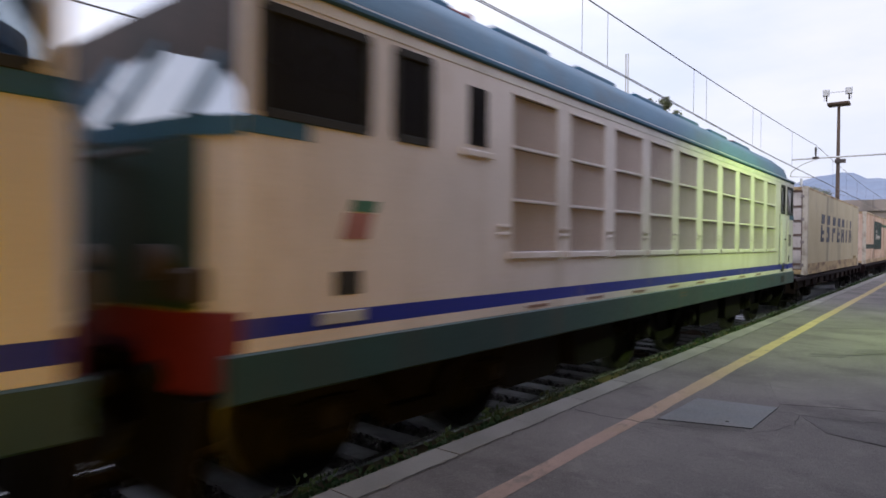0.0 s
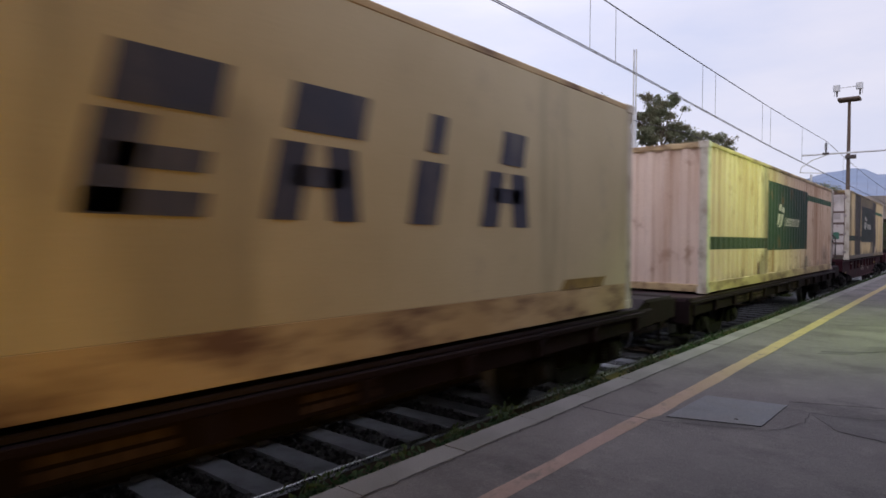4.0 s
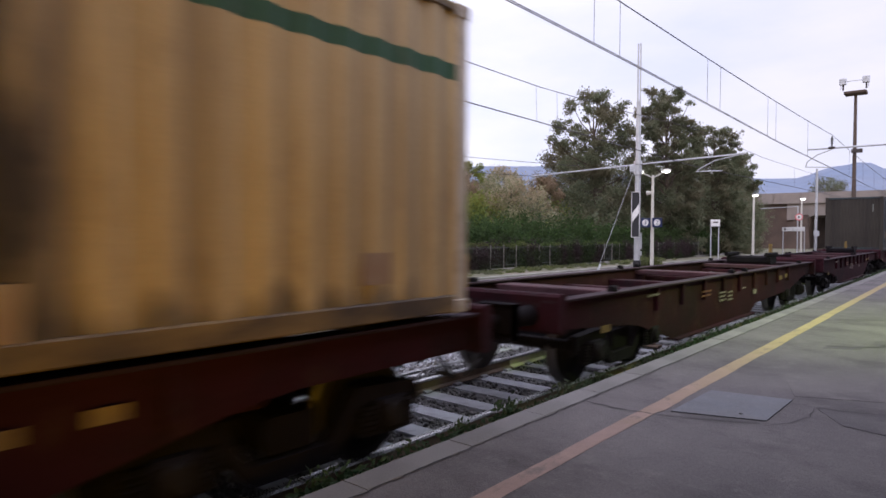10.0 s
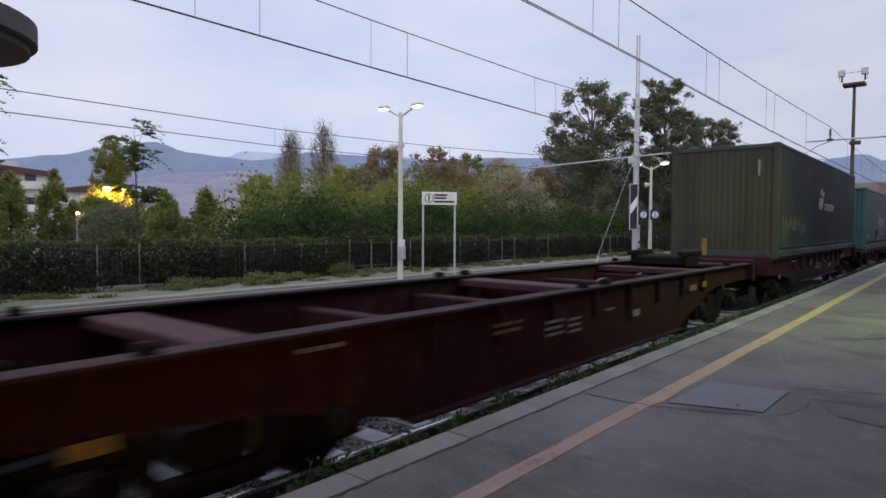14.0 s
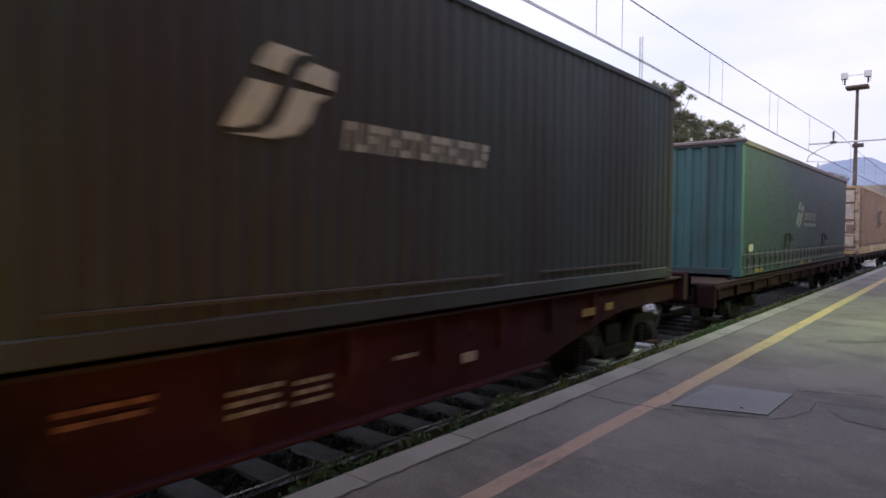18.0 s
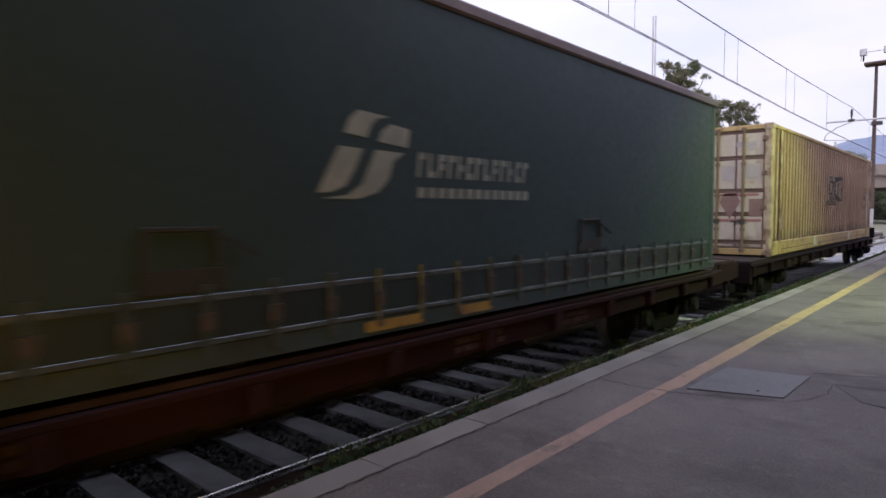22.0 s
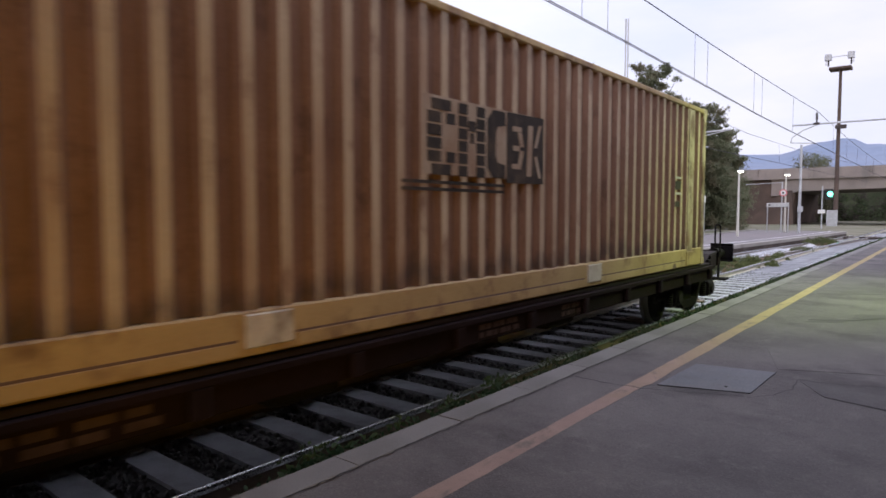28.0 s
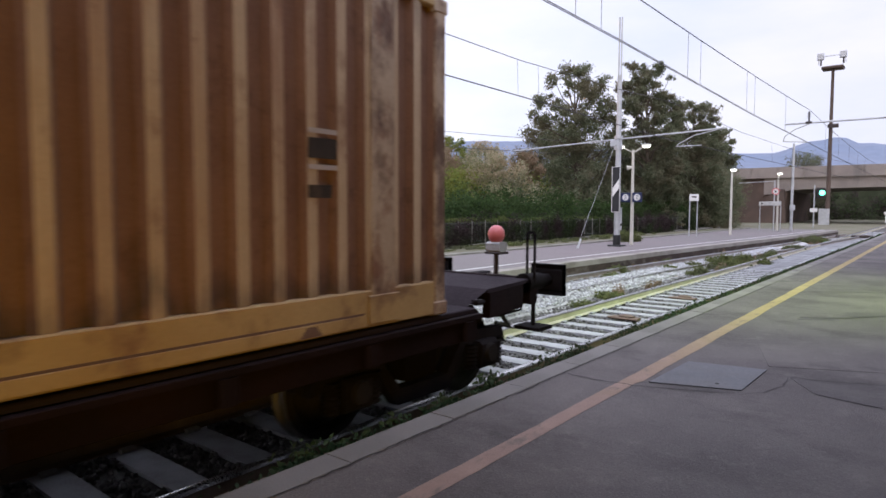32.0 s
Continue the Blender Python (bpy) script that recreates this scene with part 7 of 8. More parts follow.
    # cab ends
    for yb, o in ((y0, -1), (y1, 1)):
        f = yb + o * 0.30
        g = Geo()
        lo = [(-h, yb), (-1.15, yb + o * 0.18), (-0.35, f), (0.35, f), (1.15, yb + o * 0.18), (h, yb)]
        g.prism(lo if o < 0 else lo, 1.22, 2.52, "z")
        part("cab_front", g, "loco_beige", w, "beige cab front with a dark panel")
        g = Geo().prism([(x * 1.004, y + o * 0.012) for x, y in lo], 0.98, 1.46, "z")
        part("buffer_beam", g, "loco_red", w, "red buffer beam")
        # teal panel widened, lamp housings darkened: the cab front's shade put into colour
        g = Geo().prism([(-1.22, yb), (-1.22, yb + o * 0.16), (-1.13, yb + o * 0.205), (-0.35, f + o * 0.02), (0.35, f + o * 0.02), (1.13, yb + o * 0.205), (1.22, yb + o * 0.16), (1.22, yb)], 1.47, 2.49, "z")
        part("front_panel", g, "loco_teal", w, "dark teal front panel, widened to carry the cab front's shade")
        for s in (-1, 1):
            part("belt", Geo().rbox(*sorted((s * (h - 0.01), s * (h + 0.008))), *sorted((yb, yb - o * 0.48)), 2.52, 2.63, 0.004), "loco_blue", w)
            part("lamp_housing", Geo().rbox(s * 1.1 - 0.16, s * 1.1 + 0.16, *sorted((yb + o * 0.1, yb + o * 0.25)), 1.52, 1.72, 0.03), "dark_steel", w, "lamp housing on the front, darkened with the shaded cab front")
        g = Geo().prism([(x * 1.006, y + o * 0.02) for x, y in lo], 2.50, 2.62, "z")
        part("belt", g, "loco_blue", w)
        hi = [(-h + 0.10, yb + o * -0.50), (-1.05, yb + o * -0.30), (-0.35, yb + o * -0.18), (0.35, yb + o * -0.18), (1.05, yb + o * -0.30), (h - 0.10, yb + o * -0.50)]
        low = [(x * 0.99, y) for x, y in lo]
        g = Geo()
        vs = [(x, y, 2.62) for x, y in low] + [(x, y, 3.42) for x, y in hi]
        g.add(vs, [(i, i + 1, i + 7, i + 6) if o < 0 else (i + 1, i, i + 6, i + 7) for i in range(5)])
        part("windscreen", g, "glass_front" if o < 0 else "glass_clear", w, "sloped windscreen reflecting the sky" if o < 0 else "sloped clear windscreen", smooth=False)
        for i in (1, 2, 3, 4):
            part("windscreen_pillar", Geo().tube([vs[i], vs[i + 6]], 0.045), "loco_blue", w)
        g = Geo()
        vs = [(x, y, 3.40) for x, y in hi] + [(x * 0.75, yb - o * 0.95, 4.02) for x, y in hi]
        g.add(vs, [(i, i + 1, i + 7, i + 6) if o < 0 else (i + 1, i, i + 6, i + 7) for i in range(5)])
        part("cab_roof", g, "loco_blue", w, smooth=False)
        for s in (-0.95, 0.95):
            g = Geo().cyl((s, yb + o * 0.1, 1.75), (s, yb + o * 0.34, 1.75), 0.11, n=14)
            part("headlight", g, "dark_steel", w)
        g = Geo().tube([(-0.9, f + o * 0.05, 2.42), (0.9, f + o * 0.05, 2.42)], 0.02)
        part("hand_rail", g, "dark_steel", w)
        g = Geo().prism([(-1.3, 0.95), (1.3, 0.95), (1.1, 0.28), (-1.1, 0.28)], yb + o * 0.10, yb + o * 0.2, "y")
        part("snow_plough", g, "under", w, "dark plough plate")
        buffers(w, yb + o * 0.50, o, 1.05)
    part("body_shell", Geo().box(-h + 0.08, h - 0.08, y0 + 0.05, y1 - 1.75, 1.0, 3.54), "dark_steel", w)
    part("cab_floor", Geo().box(-h + 0.08, h - 0.08, y1 - 1.75, y1 - 0.05, 1.0, 1.9), "dark_steel", w)
    for y in (4.6, 6.1, 10.8, 12.4):
        part("under_box", Geo().rbox(-1.2, 1.2, y, y + 1.1, 0.42, 0.95, 0.05), "under", w, "dark equipment box under the body")
    for y in (3.45, 9.5, 15.4):
        bogie(w, y, "loco")
    return w


loco = locomotive("cream beige electric locomotive with grilles and blue roof")
lead = locomotive("leading cream beige electric locomotive with blue roof")
put_vehicle(loco, P_LOCO)
put_vehicle(lead, -16.4)


# ---- overhead line ----
def curve_wire(name, pts, r, parent, spread=0.0):
    for o in ((-spread, spread) if spread else (0,)):
        part(name, Geo().tube([(x + o, y, z) for x, y, z in pts], r, 5), "wire", parent)


def dip(y, y0, y1, top, low):
    t = (y - y0) / (y1 - y0)
    return low + (top - low) * (2 * t - 1) ** 2


line = thing("overhead_line", "dark overhead contact and carrying wires above the near track", "wires")
ys = [-19 + 2.5 * i for i in range(21)] + [36 + 5 * i for i in range(17)]


def carry(y):
    return dip(y, -19, 31, 5.80, 5.46) if y <= 31 else dip(y, 31, 81, 5.80, 5.42) if y <= 81 else 5.8


def contact(y):
    return 4.54 - 0.012 * max(0, y - 10) if y < 22 else 4.40
curve_wire("contact_wire", [(XC, y, contact(y)) for y in ys], 0.008, line, 0.02)
curve_wire("carrying_wire", [(XC, y, carry(y)) for y in ys], 0.011, line)
for y in (-0.5, 0.4, 4.2, 5.1, 9.2, 10.15, 14.75, 15.7, 20.2, 21.2, 26, 36, 41, 46, 51, 56):
    curve_wire("dropper", [(XC, y, contact(y)), (XC, y, carry(y))], 0.0045, line)

line = thing("overhead_line", "dark overhead wires above the second track", "wires")
ct = [(-9.3, -20, 4.78), (-9.2, 4, 4.70), (-9.2, 9, 4.65), (-9.15, 16, 4.58), (-8.9, 26.4, 4.38), (-8.0, 45, 4.4), (-6.4, 75, 4.4)]
cy = [(-9.25, -24, 6.1), (-9.2, -10, 5.78), (-9.2, 3, 5.64), (-9.2, 9, 5.58), (-9.2, 15, 5.57), (-9.1, 21, 5.72), (-8.95, 26.4, 5.95), (-8.5, 36, 5.6), (-7.8, 50, 5.5), (-6.4, 76, 5.9)]


def along(pts, y):
    for p, q in zip(pts, pts[1:]):
        if p[1] <= y <= q[1]:
            t = (y - p[1]) / (q[1] - p[1])
            return tuple(a + (b - a) * t for a, b in zip(p, q))
    return pts[-1]


curve_wire("contact_wire", ct, 0.008, line, 0.022)
curve_wire("carrying_wire", cy, 0.011, line)
for y in (-4, 1, 5.0, 6.15, 8.7, 9.75, 14.8, 15.9, 20.5, 34, 42):
    curve_wire("dropper", [along(ct, y), along(cy, y)], 0.0045, line)
line = thing("overhead_line", "thin wires above the disused third track", "wires")
ct = [(-14, -25, 3.75), (-14, 4, 3.61), (-14, 10, 3.58), (-14, 18, 3.75), (-14.1, 26.3, 4.1)]
cy = [(-14, -25, 4.5), (-14, 3.7, 4.04), (-14, 9.8, 4.02), (-14, 16, 4.2), (-14, 22.6, 4.5), (-14.1, 26.3, 4.7)]
curve_wire("contact_wire", ct, 0.010, line)
curve_wire("carrying_wire", cy, 0.010, line)
for y in (-6, 9.8, 17):
    curve_wire("dropper", [along(ct, y), along(cy, y)], 0.005, line)

# mast with cross arms on the island platform
mx0, my0 = -11.2, 26.4
mast = thing("catenary_mast", "pale galvanised overhead-line mast with a black and white plate", "mast", (mx0, my0, ZP2))
g = Geo().cyl((0, 0, 0), (0, 0, 4.6), 0.13, 0.115, 14)
g.cyl((0, 0, 4.6), (0, 0, 7.4), 0.115, 0.095, 14)
part("pole", g, "galv", mast)
g = Geo().cyl((-0.05, 0, 7.2), (-0.05, 0, 9.9), 0.035, n=8).cyl((0.06, 0, 7.2), (0.06, 0, 9.9), 0.035, n=8)
part("top_tube", g, "galv", mast)
part("foot", Geo().rbox(-0.3, 0.3, -0.3, 0.3, 0, 0.06, 0.02).cyl((0, 0, 0.05), (0, 0, 0.5), 0.165, n=14), "black", mast, "dark foot of the mast")
plate = part("plate", Geo().rbox(-0.19, 0.19, -0.20, -0.17, 1.50, 3.48, 0.01), "black", mast, "long black plate with a white diagonal")
part("stripe", Geo().prism([(-0.15, 2.15), (0.15, 2.55), (0.15, 2.95), (-0.15, 2.55)], -0.206, -0.202, "y"), "white", plate)
part("rim", Geo().box(-0.19, -0.165, -0.206, -0.202, 1.50, 3.48).box(0.165, 0.19, -0.206, -0.202, 1.50, 3.48).box(-0.165, 0.165, -0.206, -0.202, 3.455, 3.48).box(-0.165, 0.165, -0.206, -0.202, 1.50, 1.525), "white", plate)
g = Geo()
for z in (4.3, 4.75):
    g.cyl((0, 0, z - 0.07), (0, 0, z + 0.07), 0.18, n=14)
g.rbox(-0.32, 0.1, -0.14, 0.14, 4.35, 4.68, 0.04)
part("clamp", g, "galv", mast)
part("arm", Geo().tube([(-5.5, 0, 4.46), (0, 0, 4.68), (4.35, 0, 4.82)], 0.032, 8), "galv", mast, "slender cross arm")
part("steady_arm", Geo().tube([(4.3, 0, 4.82), (3.2, 0, 4.62), (2.6, 0, 4.32), (2.5, 0, 4.22), (3.5, 0, 4.2)], 0.022), "galv", mast)
part("steady_arm", Geo().tube([(-4.6, 0, 4.5), (-5.3, 0, 4.35), (-5.6, 0, 4.1)], 0.022), "galv", mast)
part("guy", Geo().tube([(-0.05, 0, 4.75), (-0.6, -2.6, 0.1)], 0.008).cyl((-0.6, -2.6, 0.0), (-0.55, -2.38, 0.38), 0.045, n=8), "galv", mast, "thin guy wire")
for z in (1.0, 0.7):
    part("bracket", Geo().rbox(0.12, 0.2, -0.05, 0.05, z, z + 0.5 * (z > 0.9) + 0.2, 0.01), "galv", mast)

mast = thing("catenary_mast", "slim pale overhead-line mast by the junction", "mast", (-8.95, 53.6, ZP2))
part("pole", Geo().cyl((0, 0, 0), (0, 0, 6.6), 0.11, 0.08, 12), "galv", mast)
part("box", Geo().rbox(-0.12, 0.25, -0.2, -0.05, 1.6, 2.0, 0.03), "galv", mast)
# bracket arm over the near track, held from the platform side
mast = thing("catenary_mast", "overhead-line mast on the platform with an arm over the track", "mast", (1.6, 31.0, 0.0))
part("pole", Geo().cyl((0, 0, 0), (0, 0, 7.2), 0.14, 0.11, 12), "galv", mast)
part("arm", Geo().tube([(0, 0, 5.22), (-7.15, 0, 5.24)], 0.04, 8), "galv", mast, "long thin bracket arm")
g = Geo().cyl((-6.24, 0, 5.24), (-6.24, 0, 5.72), 0.03, n=8)
for k in range(4):
    g.spin([(5.42 + 0.07 * k, 0.03), (5.44 + 0.07 * k, 0.075), (5.46 + 0.07 * k, 0.03)], "z", 12, (-6.24, 0, 0))
g.rbox(-6.36, -6.12, -0.05, 0.05, 5.2, 5.30, 0.02)
part("insulator", g, "dark_steel", mast)
part("steady_arm", Geo().tube([(-6.2, 0, 5.2), (-6.75, 0, 5.0), (-7.15, 0, 4.72), (-7.2, 0, 4.5), (-6.25, 0, 4.42)], 0.022), "galv", mast)

# ---- lamps, signs on the island platform ----
def platform_lamp(x, y, top, twin, label):
    ob = thing("platform_lamp", label, "lamp", (x, y, ZP2))
    h = top - ZP2
    part("pole", Geo().cyl((0, 0, 0), (0, 0, h), 0.085, 0.055, 12), "cream", ob)
    heads = ((-0.75, -0.15), (0.75, 0.1)) if twin else ((0.12, 0.0),)
    part("arm", Geo().tube([(-0.45, -0.1, h + 0.12), (0, 0, h - 0.12), (0.45, 0.07, h + 0.12)] if twin else [(0, 0, h), (0.2, 0, h + 0.02)], 0.03), "cream", ob)
    for a, b in heads:
        dz = 0.12 if twin else 0.0
        g = Geo().ball((a * 0.75, b, h + 0.07 + dz), 0.23, 0.13, 0.07, 14, 8)
        hd = part("head", g, "cream", ob)
        part("glass", Geo().ball((a * 0.75, b, h + 0.035 + dz), 0.19, 0.11, 0.075, 12, 6), "lamp_white", hd, "pale glowing lamp glass")
    return ob


ob = platform_lamp(-13.0, 13.5, 4.85, True, "tall cream twin-headed lamp post, lit")
part("speaker", Geo().cyl((-0.3, -0.1, 3.95), (-0.05, 0, 3.98), 0.13, 0.05, 12).rbox(-0.1, 0.1, -0.06, 0.06, 3.92, 4.04, 0.02), "cream", ob, "small horn loudspeaker")
part("control_box", Geo().rbox(0.05, 0.24, -0.16, 0.0, 0.62, 1.0, 0.02), "galv", ob, "grey box on the post")
part("control_box", Geo().rbox(0.04, 0.2, -0.15, 0.0, 1.0, 1.2, 0.02), "white", ob)
ob = platform_lamp(-11.05, 27.7, 4.2, True, "slim cream twin-headed lamp post with track signs")
part("speaker", Geo().cyl((-0.25, -0.1, 3.5), (-0.02, 0, 3.52), 0.12, 0.05, 10), "cream", ob)
for k, (dx, ch) in enumerate(((-0.27, "3"), (0.27, "2"))):
    sg = part("track_sign", Geo().rbox(dx - 0.22, dx + 0.22, -0.13, -0.09, 1.95, 2.38, 0.02), "blue_sign", ob, "dark blue sign with a white disc and number")
    part("disc", Geo().cyl((dx, -0.131, 2.165), (dx, -0.135, 2.165), 0.15, n=20), "white", sg)
    fc = bpy.data.curves.new("digit", "FONT")
    fc.body, fc.size, fc.align_x, fc.align_y = ch, 0.26, "CENTER", "CENTER"
    fc.materials.append(M["blue_sign"])
    tx = new("digit", fc)
    tx.parent, tx.location, tx.rotation_euler = sg, (dx, -0.139, 2.165), (radians(90), 0, 0)
platform_lamp(-10.75, 43.5, 4.05, False, "slim cream lamp post, lit")
platform_lamp(-10.1, 54.6, 4.3, False, "slim pale lamp post beyond the platform sign")


def board_sign(name, x0, y0, x1, y1, top, board, label, bars=()):
    ob = thing(name, label, "sign", (x0, y0, ZP2))
    dx, dy = x1 - x0, y1 - y0
    w = math.hypot(dx, dy)
    ob.rotation_euler = (0, 0, math.atan2(dy, dx))
    h = top - ZP2
    for x in (0, w):
        part("post", Geo().cyl((x, 0, 0), (x, 0, h), 0.035, n=10), "galv", ob)
    b = part("board", Geo().rbox(-0.05, w + 0.05, -0.06, -0.035, h - board, h, 0.01), "white", ob, "pale sign board")
    for a0, a1, z0, z1 in bars:
        part("text_bar", Geo().box(a0 * w, a1 * w, -0.064, -0.061, h - board * z1, h - board * z0), "mark_black", b)
    return ob, b, w, h


ob, b, w, h = board_sign("notice_sign", -13.75, 15.35, -13.1, 16.2, 2.62, 0.42, "white notice board on two posts",
                         ((0.33, 0.75, 0.16, 0.30), (0.33, 0.72, 0.40, 0.54), (0.33, 0.97, 0.68, 0.82)))
part("symbol_ring", Geo().cyl((0.17 * w, -0.061, h - 0.21), (0.17 * w, -0.065, h - 0.21), 0.15, n=22), "black", b, "round black and white symbol")
part("symbol_disc", Geo().cyl((0.17 * w, -0.066, h - 0.21), (0.17 * w, -0.069, h - 0.21), 0.125, n=22), "white", b)
part("symbol_figure", Geo().box(0.17 * w - 0.025, 0.17 * w + 0.025, -0.074, -0.070, h - 0.30, h - 0.12), "black", b)
board_sign("notice_sign", -12.25, 39.9, -11.9, 40.25, 2.48, 0.42, "small pale notice board on two posts", ((0.2, 0.8, 0.3, 0.5),))
ob, b, w, h = board_sign("station_sign", -11.4, 54.9, -9.6, 53.1, 2.18, 0.32, "long pale station name board on posts", ((0.08, 0.18, 0.3, 0.7),))
ob = thing("round_sign", "round white sign with a red rim on a post", "sign", (-10.25, 54.1, ZP2))
part("post", Geo().cyl((0, 0, 0), (0, 0, 3.9), 0.05, n=10), "galv", ob)
part("disc", Geo().cyl((0.1, -0.08, 3.05), (0.1, -0.06, 3.05), 0.27, n=24), "red_lens", ob)
part("face", Geo().cyl((0.1, -0.085, 3.05), (0.1, -0.081, 3.05), 0.19, n=24), "white", ob)
part("arrow", Geo().prism([(0.03, 2.95), (0.2, 3.05), (0.03, 3.15)], -0.09, -0.087, "y"), "black", ob)
part("arm", Geo().tube([(0, 0, 3.85), (-2.6, 0, 3.75)], 0.025), "galv", ob)

# ---- canopy of the island platform, its rounded end in view ----
g = Geo()
prof = [(-1.9, -30)] + [(-1.9 * math.cos(a), 1.9 * math.sin(a)) for a in [math.pi * i / 24 for i in range(25)]] + [(1.9, -30)]
g.prism(prof, 3.98, 4.28, "z")
g.prism([(x * 0.94, y - 0.1 if y > 0 else y) for x, y in prof], 3.86, 3.98, "z")
ob = part("platform_canopy", g, "canopy")
ob.location = (-11.9, 1.72, 0.28)
tagged(ob, "dark round-ended flat canopy roof of the island platform", "canopy")
for y in (-6, -14, -22):
    part("column", Geo().cyl((0, y, ZP2), (0, y, 3.9), 0.12, n=12), "galv", ob)

# ---- fence ----
fence = thing("fence", "dark steel fence overgrown with ivy on a low wall", "fence")
zf = ZP2 + 0.06
me = Geo().rbox(-0.018, 0.018, -0.016, 0.016, 0, 1.02, 0.006).rbox(-0.025, 0.025, -0.022, 0.022, 1.02, 1.045, 0.008).mesh("post", "fence_post")
for i in range(62):
    share("post", me, fence, (FENCE_X + 0.08, -8 + 1.02 * i, zf))
for z in (0.12, 0.92):
    part("rail", Geo().rbox(FENCE_X + 0.02, FENCE_X + 0.06, -8, 55, zf + z, zf + z + 0.03, 0.005), "fence", fence)
g = Geo()
for i in range(530):
    y = -8 + 0.119 * i
    g.box(FENCE_X + 0.032, FENCE_X + 0.044, y, y + 0.012, zf + 0.05, zf + 1.0)
tagged(part("fence_mesh", g, "fence", fence), kind="stuff")

# ---- houses in the distance ----
def house(x, y, w, d, eaves, turn, label, rows, cols):
    ob = thing("house", label, "house", (x, y, -0.6))
    ob.rotation_euler = (0, 0, radians(turn))
    h = eaves + 0.6
    part("wall", Geo().box(-w / 2, w / 2, 0, d, 0, h), "render", ob)
    g = Geo().prism([(-w / 2 - 0.6, h), (w / 2 + 0.6, h), (w / 2 + 0.4, h + 0.5), (0, h + 1.3), (-w / 2 - 0.4, h + 0.5)], -0.6, d + 0.6, "y")
    rf = part("roof", g, "tile", ob, "brown tiled roof")
    part("chimney", Geo().box(-1, 0, 2, 3, h + 0.6, h + 2.0), "render", rf)
    part("chimney", Geo().box(1.8, 3.4, 2, 3.4, h + 0.4, h + 1.8), "render", rf)
    for i in range(cols):
        for k in range(rows):
            cx, cz = -w / 2 + (i + 0.5) * w / cols, 1.0 + k * 2.9
            wd = part("window", Geo().box(cx - 0.6, cx + 0.6, -0.05, 0.0, cz, cz + 1.5), "pane", ob, "dark window")
            part("frame", Geo().box(cx - 0.7, cx - 0.6, -0.08, 0, cz, cz + 1.5).box(cx + 0.6, cx + 0.7, -0.08, 0, cz, cz + 1.5).box(cx - 0.7, cx + 0.7, -0.1, 0, cz - 0.1, cz), "white", wd)
    for k in range(rows):
        bl = part("balcony", Geo().box(w / 2 - 4, w / 2 - 0.5, -1.2, 0, 0.6 + k * 2.9, 0.75 + k * 2.9), "render", ob)
        part("railing", Geo().box(w / 2 - 4, w / 2 - 0.5, -1.2, -1.15, 0.75 + k * 2.9, 1.55 + k * 2.9), "render", bl)
    return ob


house(-92, 22.5, 13, 10, 7.6, 70, "white apartment house with brown tiled roof behind trees", 3, 4)
house(-110, 42, 9, 9, 6.6, 65, "pale house with dark roof behind trees", 2, 3)
house(-118, 70, 12, 9, 3.6, 60, "low pale house far behind trees", 1, 4)

# ---- street lamps with sodium light ----
for x, y, z, r in ((-53.8, 21.5, 4.35, 0.30), (-53.4, 22.6, 4.28, 0.22), (-32.0, 11.46, 2.0, 0.085)):
    ob = thing("street_lamp", "lit orange sodium street lamp among trees", "lamp", (x, y, -0.6))
    part("pole", Geo().cyl((0, 0, 0), (0, 0, z + 0.55), 0.07 if r > 0.1 else 0.035, 0.05 if r > 0.1 else 0.03, 10), "fence_post", ob)
    part("lantern", Geo().ball((0.1, 0, z + 0.6), r, r, r * 0.7, 14, 8), "sodium", ob, "glowing orange lantern")
    if r > 0.1:
        ld = bpy.data.lights.new("sodium_light", "POINT")
        ld.energy, ld.color, ld.shadow_soft_size = 6200 * (r / 0.34) ** 2.2, (1.0, 0.42, 0.05), 0.3
        lo = new("sodium_light", ld)
        lo.location = (x + 0.9, y, z - 0.35)

ob = new("lamp_shrub", leaves("lamp_shrub", [(-54.6, 21.6, 3.6, 0.8, 1.0, 0.9), (-54.8, 22.6, 3.3, 0.8, 0.9, 0.9), (-54.6, 20.9, 3.0, 0.8, 1.0, 0.8), (-55, 22, 2.4, 1.2, 1.6, 1.2)], 11000, 0.10, "leaf_light", 91))
tagged(ob, "leafy shrub lit yellow by the street lamps", "shrub", kind="stuff")

# ---- floodlight mast, signal, far post ----
ob = thing("floodlight_mast", "tall rusty floodlight mast with a platform and two floodlights", "mast", (-11.9, 96.3, ZR))
part("pole", Geo().cyl((0, 0, 0), (0, 0, 20.2), 0.29, 0.17, 12), "abutment", ob)
part("platform", Geo().rbox(-1.2, 1.2, -1.0, 1.0, 20.15, 20.5, 0.1), "abutment", ob)
part("railing", Geo().tube([(-1.5, -1.2, 20.7), (-1.5, -1.2, 21.7), (1.5, -1.2, 21.7), (1.5, -1.2, 20.7)], 0.05), "galv", ob)
for s in (-1.25, 1.25):
    fl = part("floodlight", Geo().rbox(s - 0.42, s + 0.32, -1.4, -0.7, 21.35, 22.1, 0.12), "galv", ob, "grey floodlight")
    part("bracket", Geo().cyl((s, -1.1, 20.6), (s, -1.1, 21.4), 0.1, n=8), "dark_steel", fl)
part("cabinet", Geo().rbox(-0.9, 0.3, -0.9, -0.3, 0, 2.1, 0.05), "galv", ob)
part("box", Geo().rbox(-0.3, 0.9, -0.6, -0.2, 12.6, 13.1, 0.05), "dark_steel", ob)
ob = thing("railway_signal", "railway signal showing green on a post by the bridge", "signal", (-10.9, 78.0, ZR))
part("post", Geo().cyl((0, 0, 0), (0, 0, 4.6), 0.07, n=10), "galv", ob)
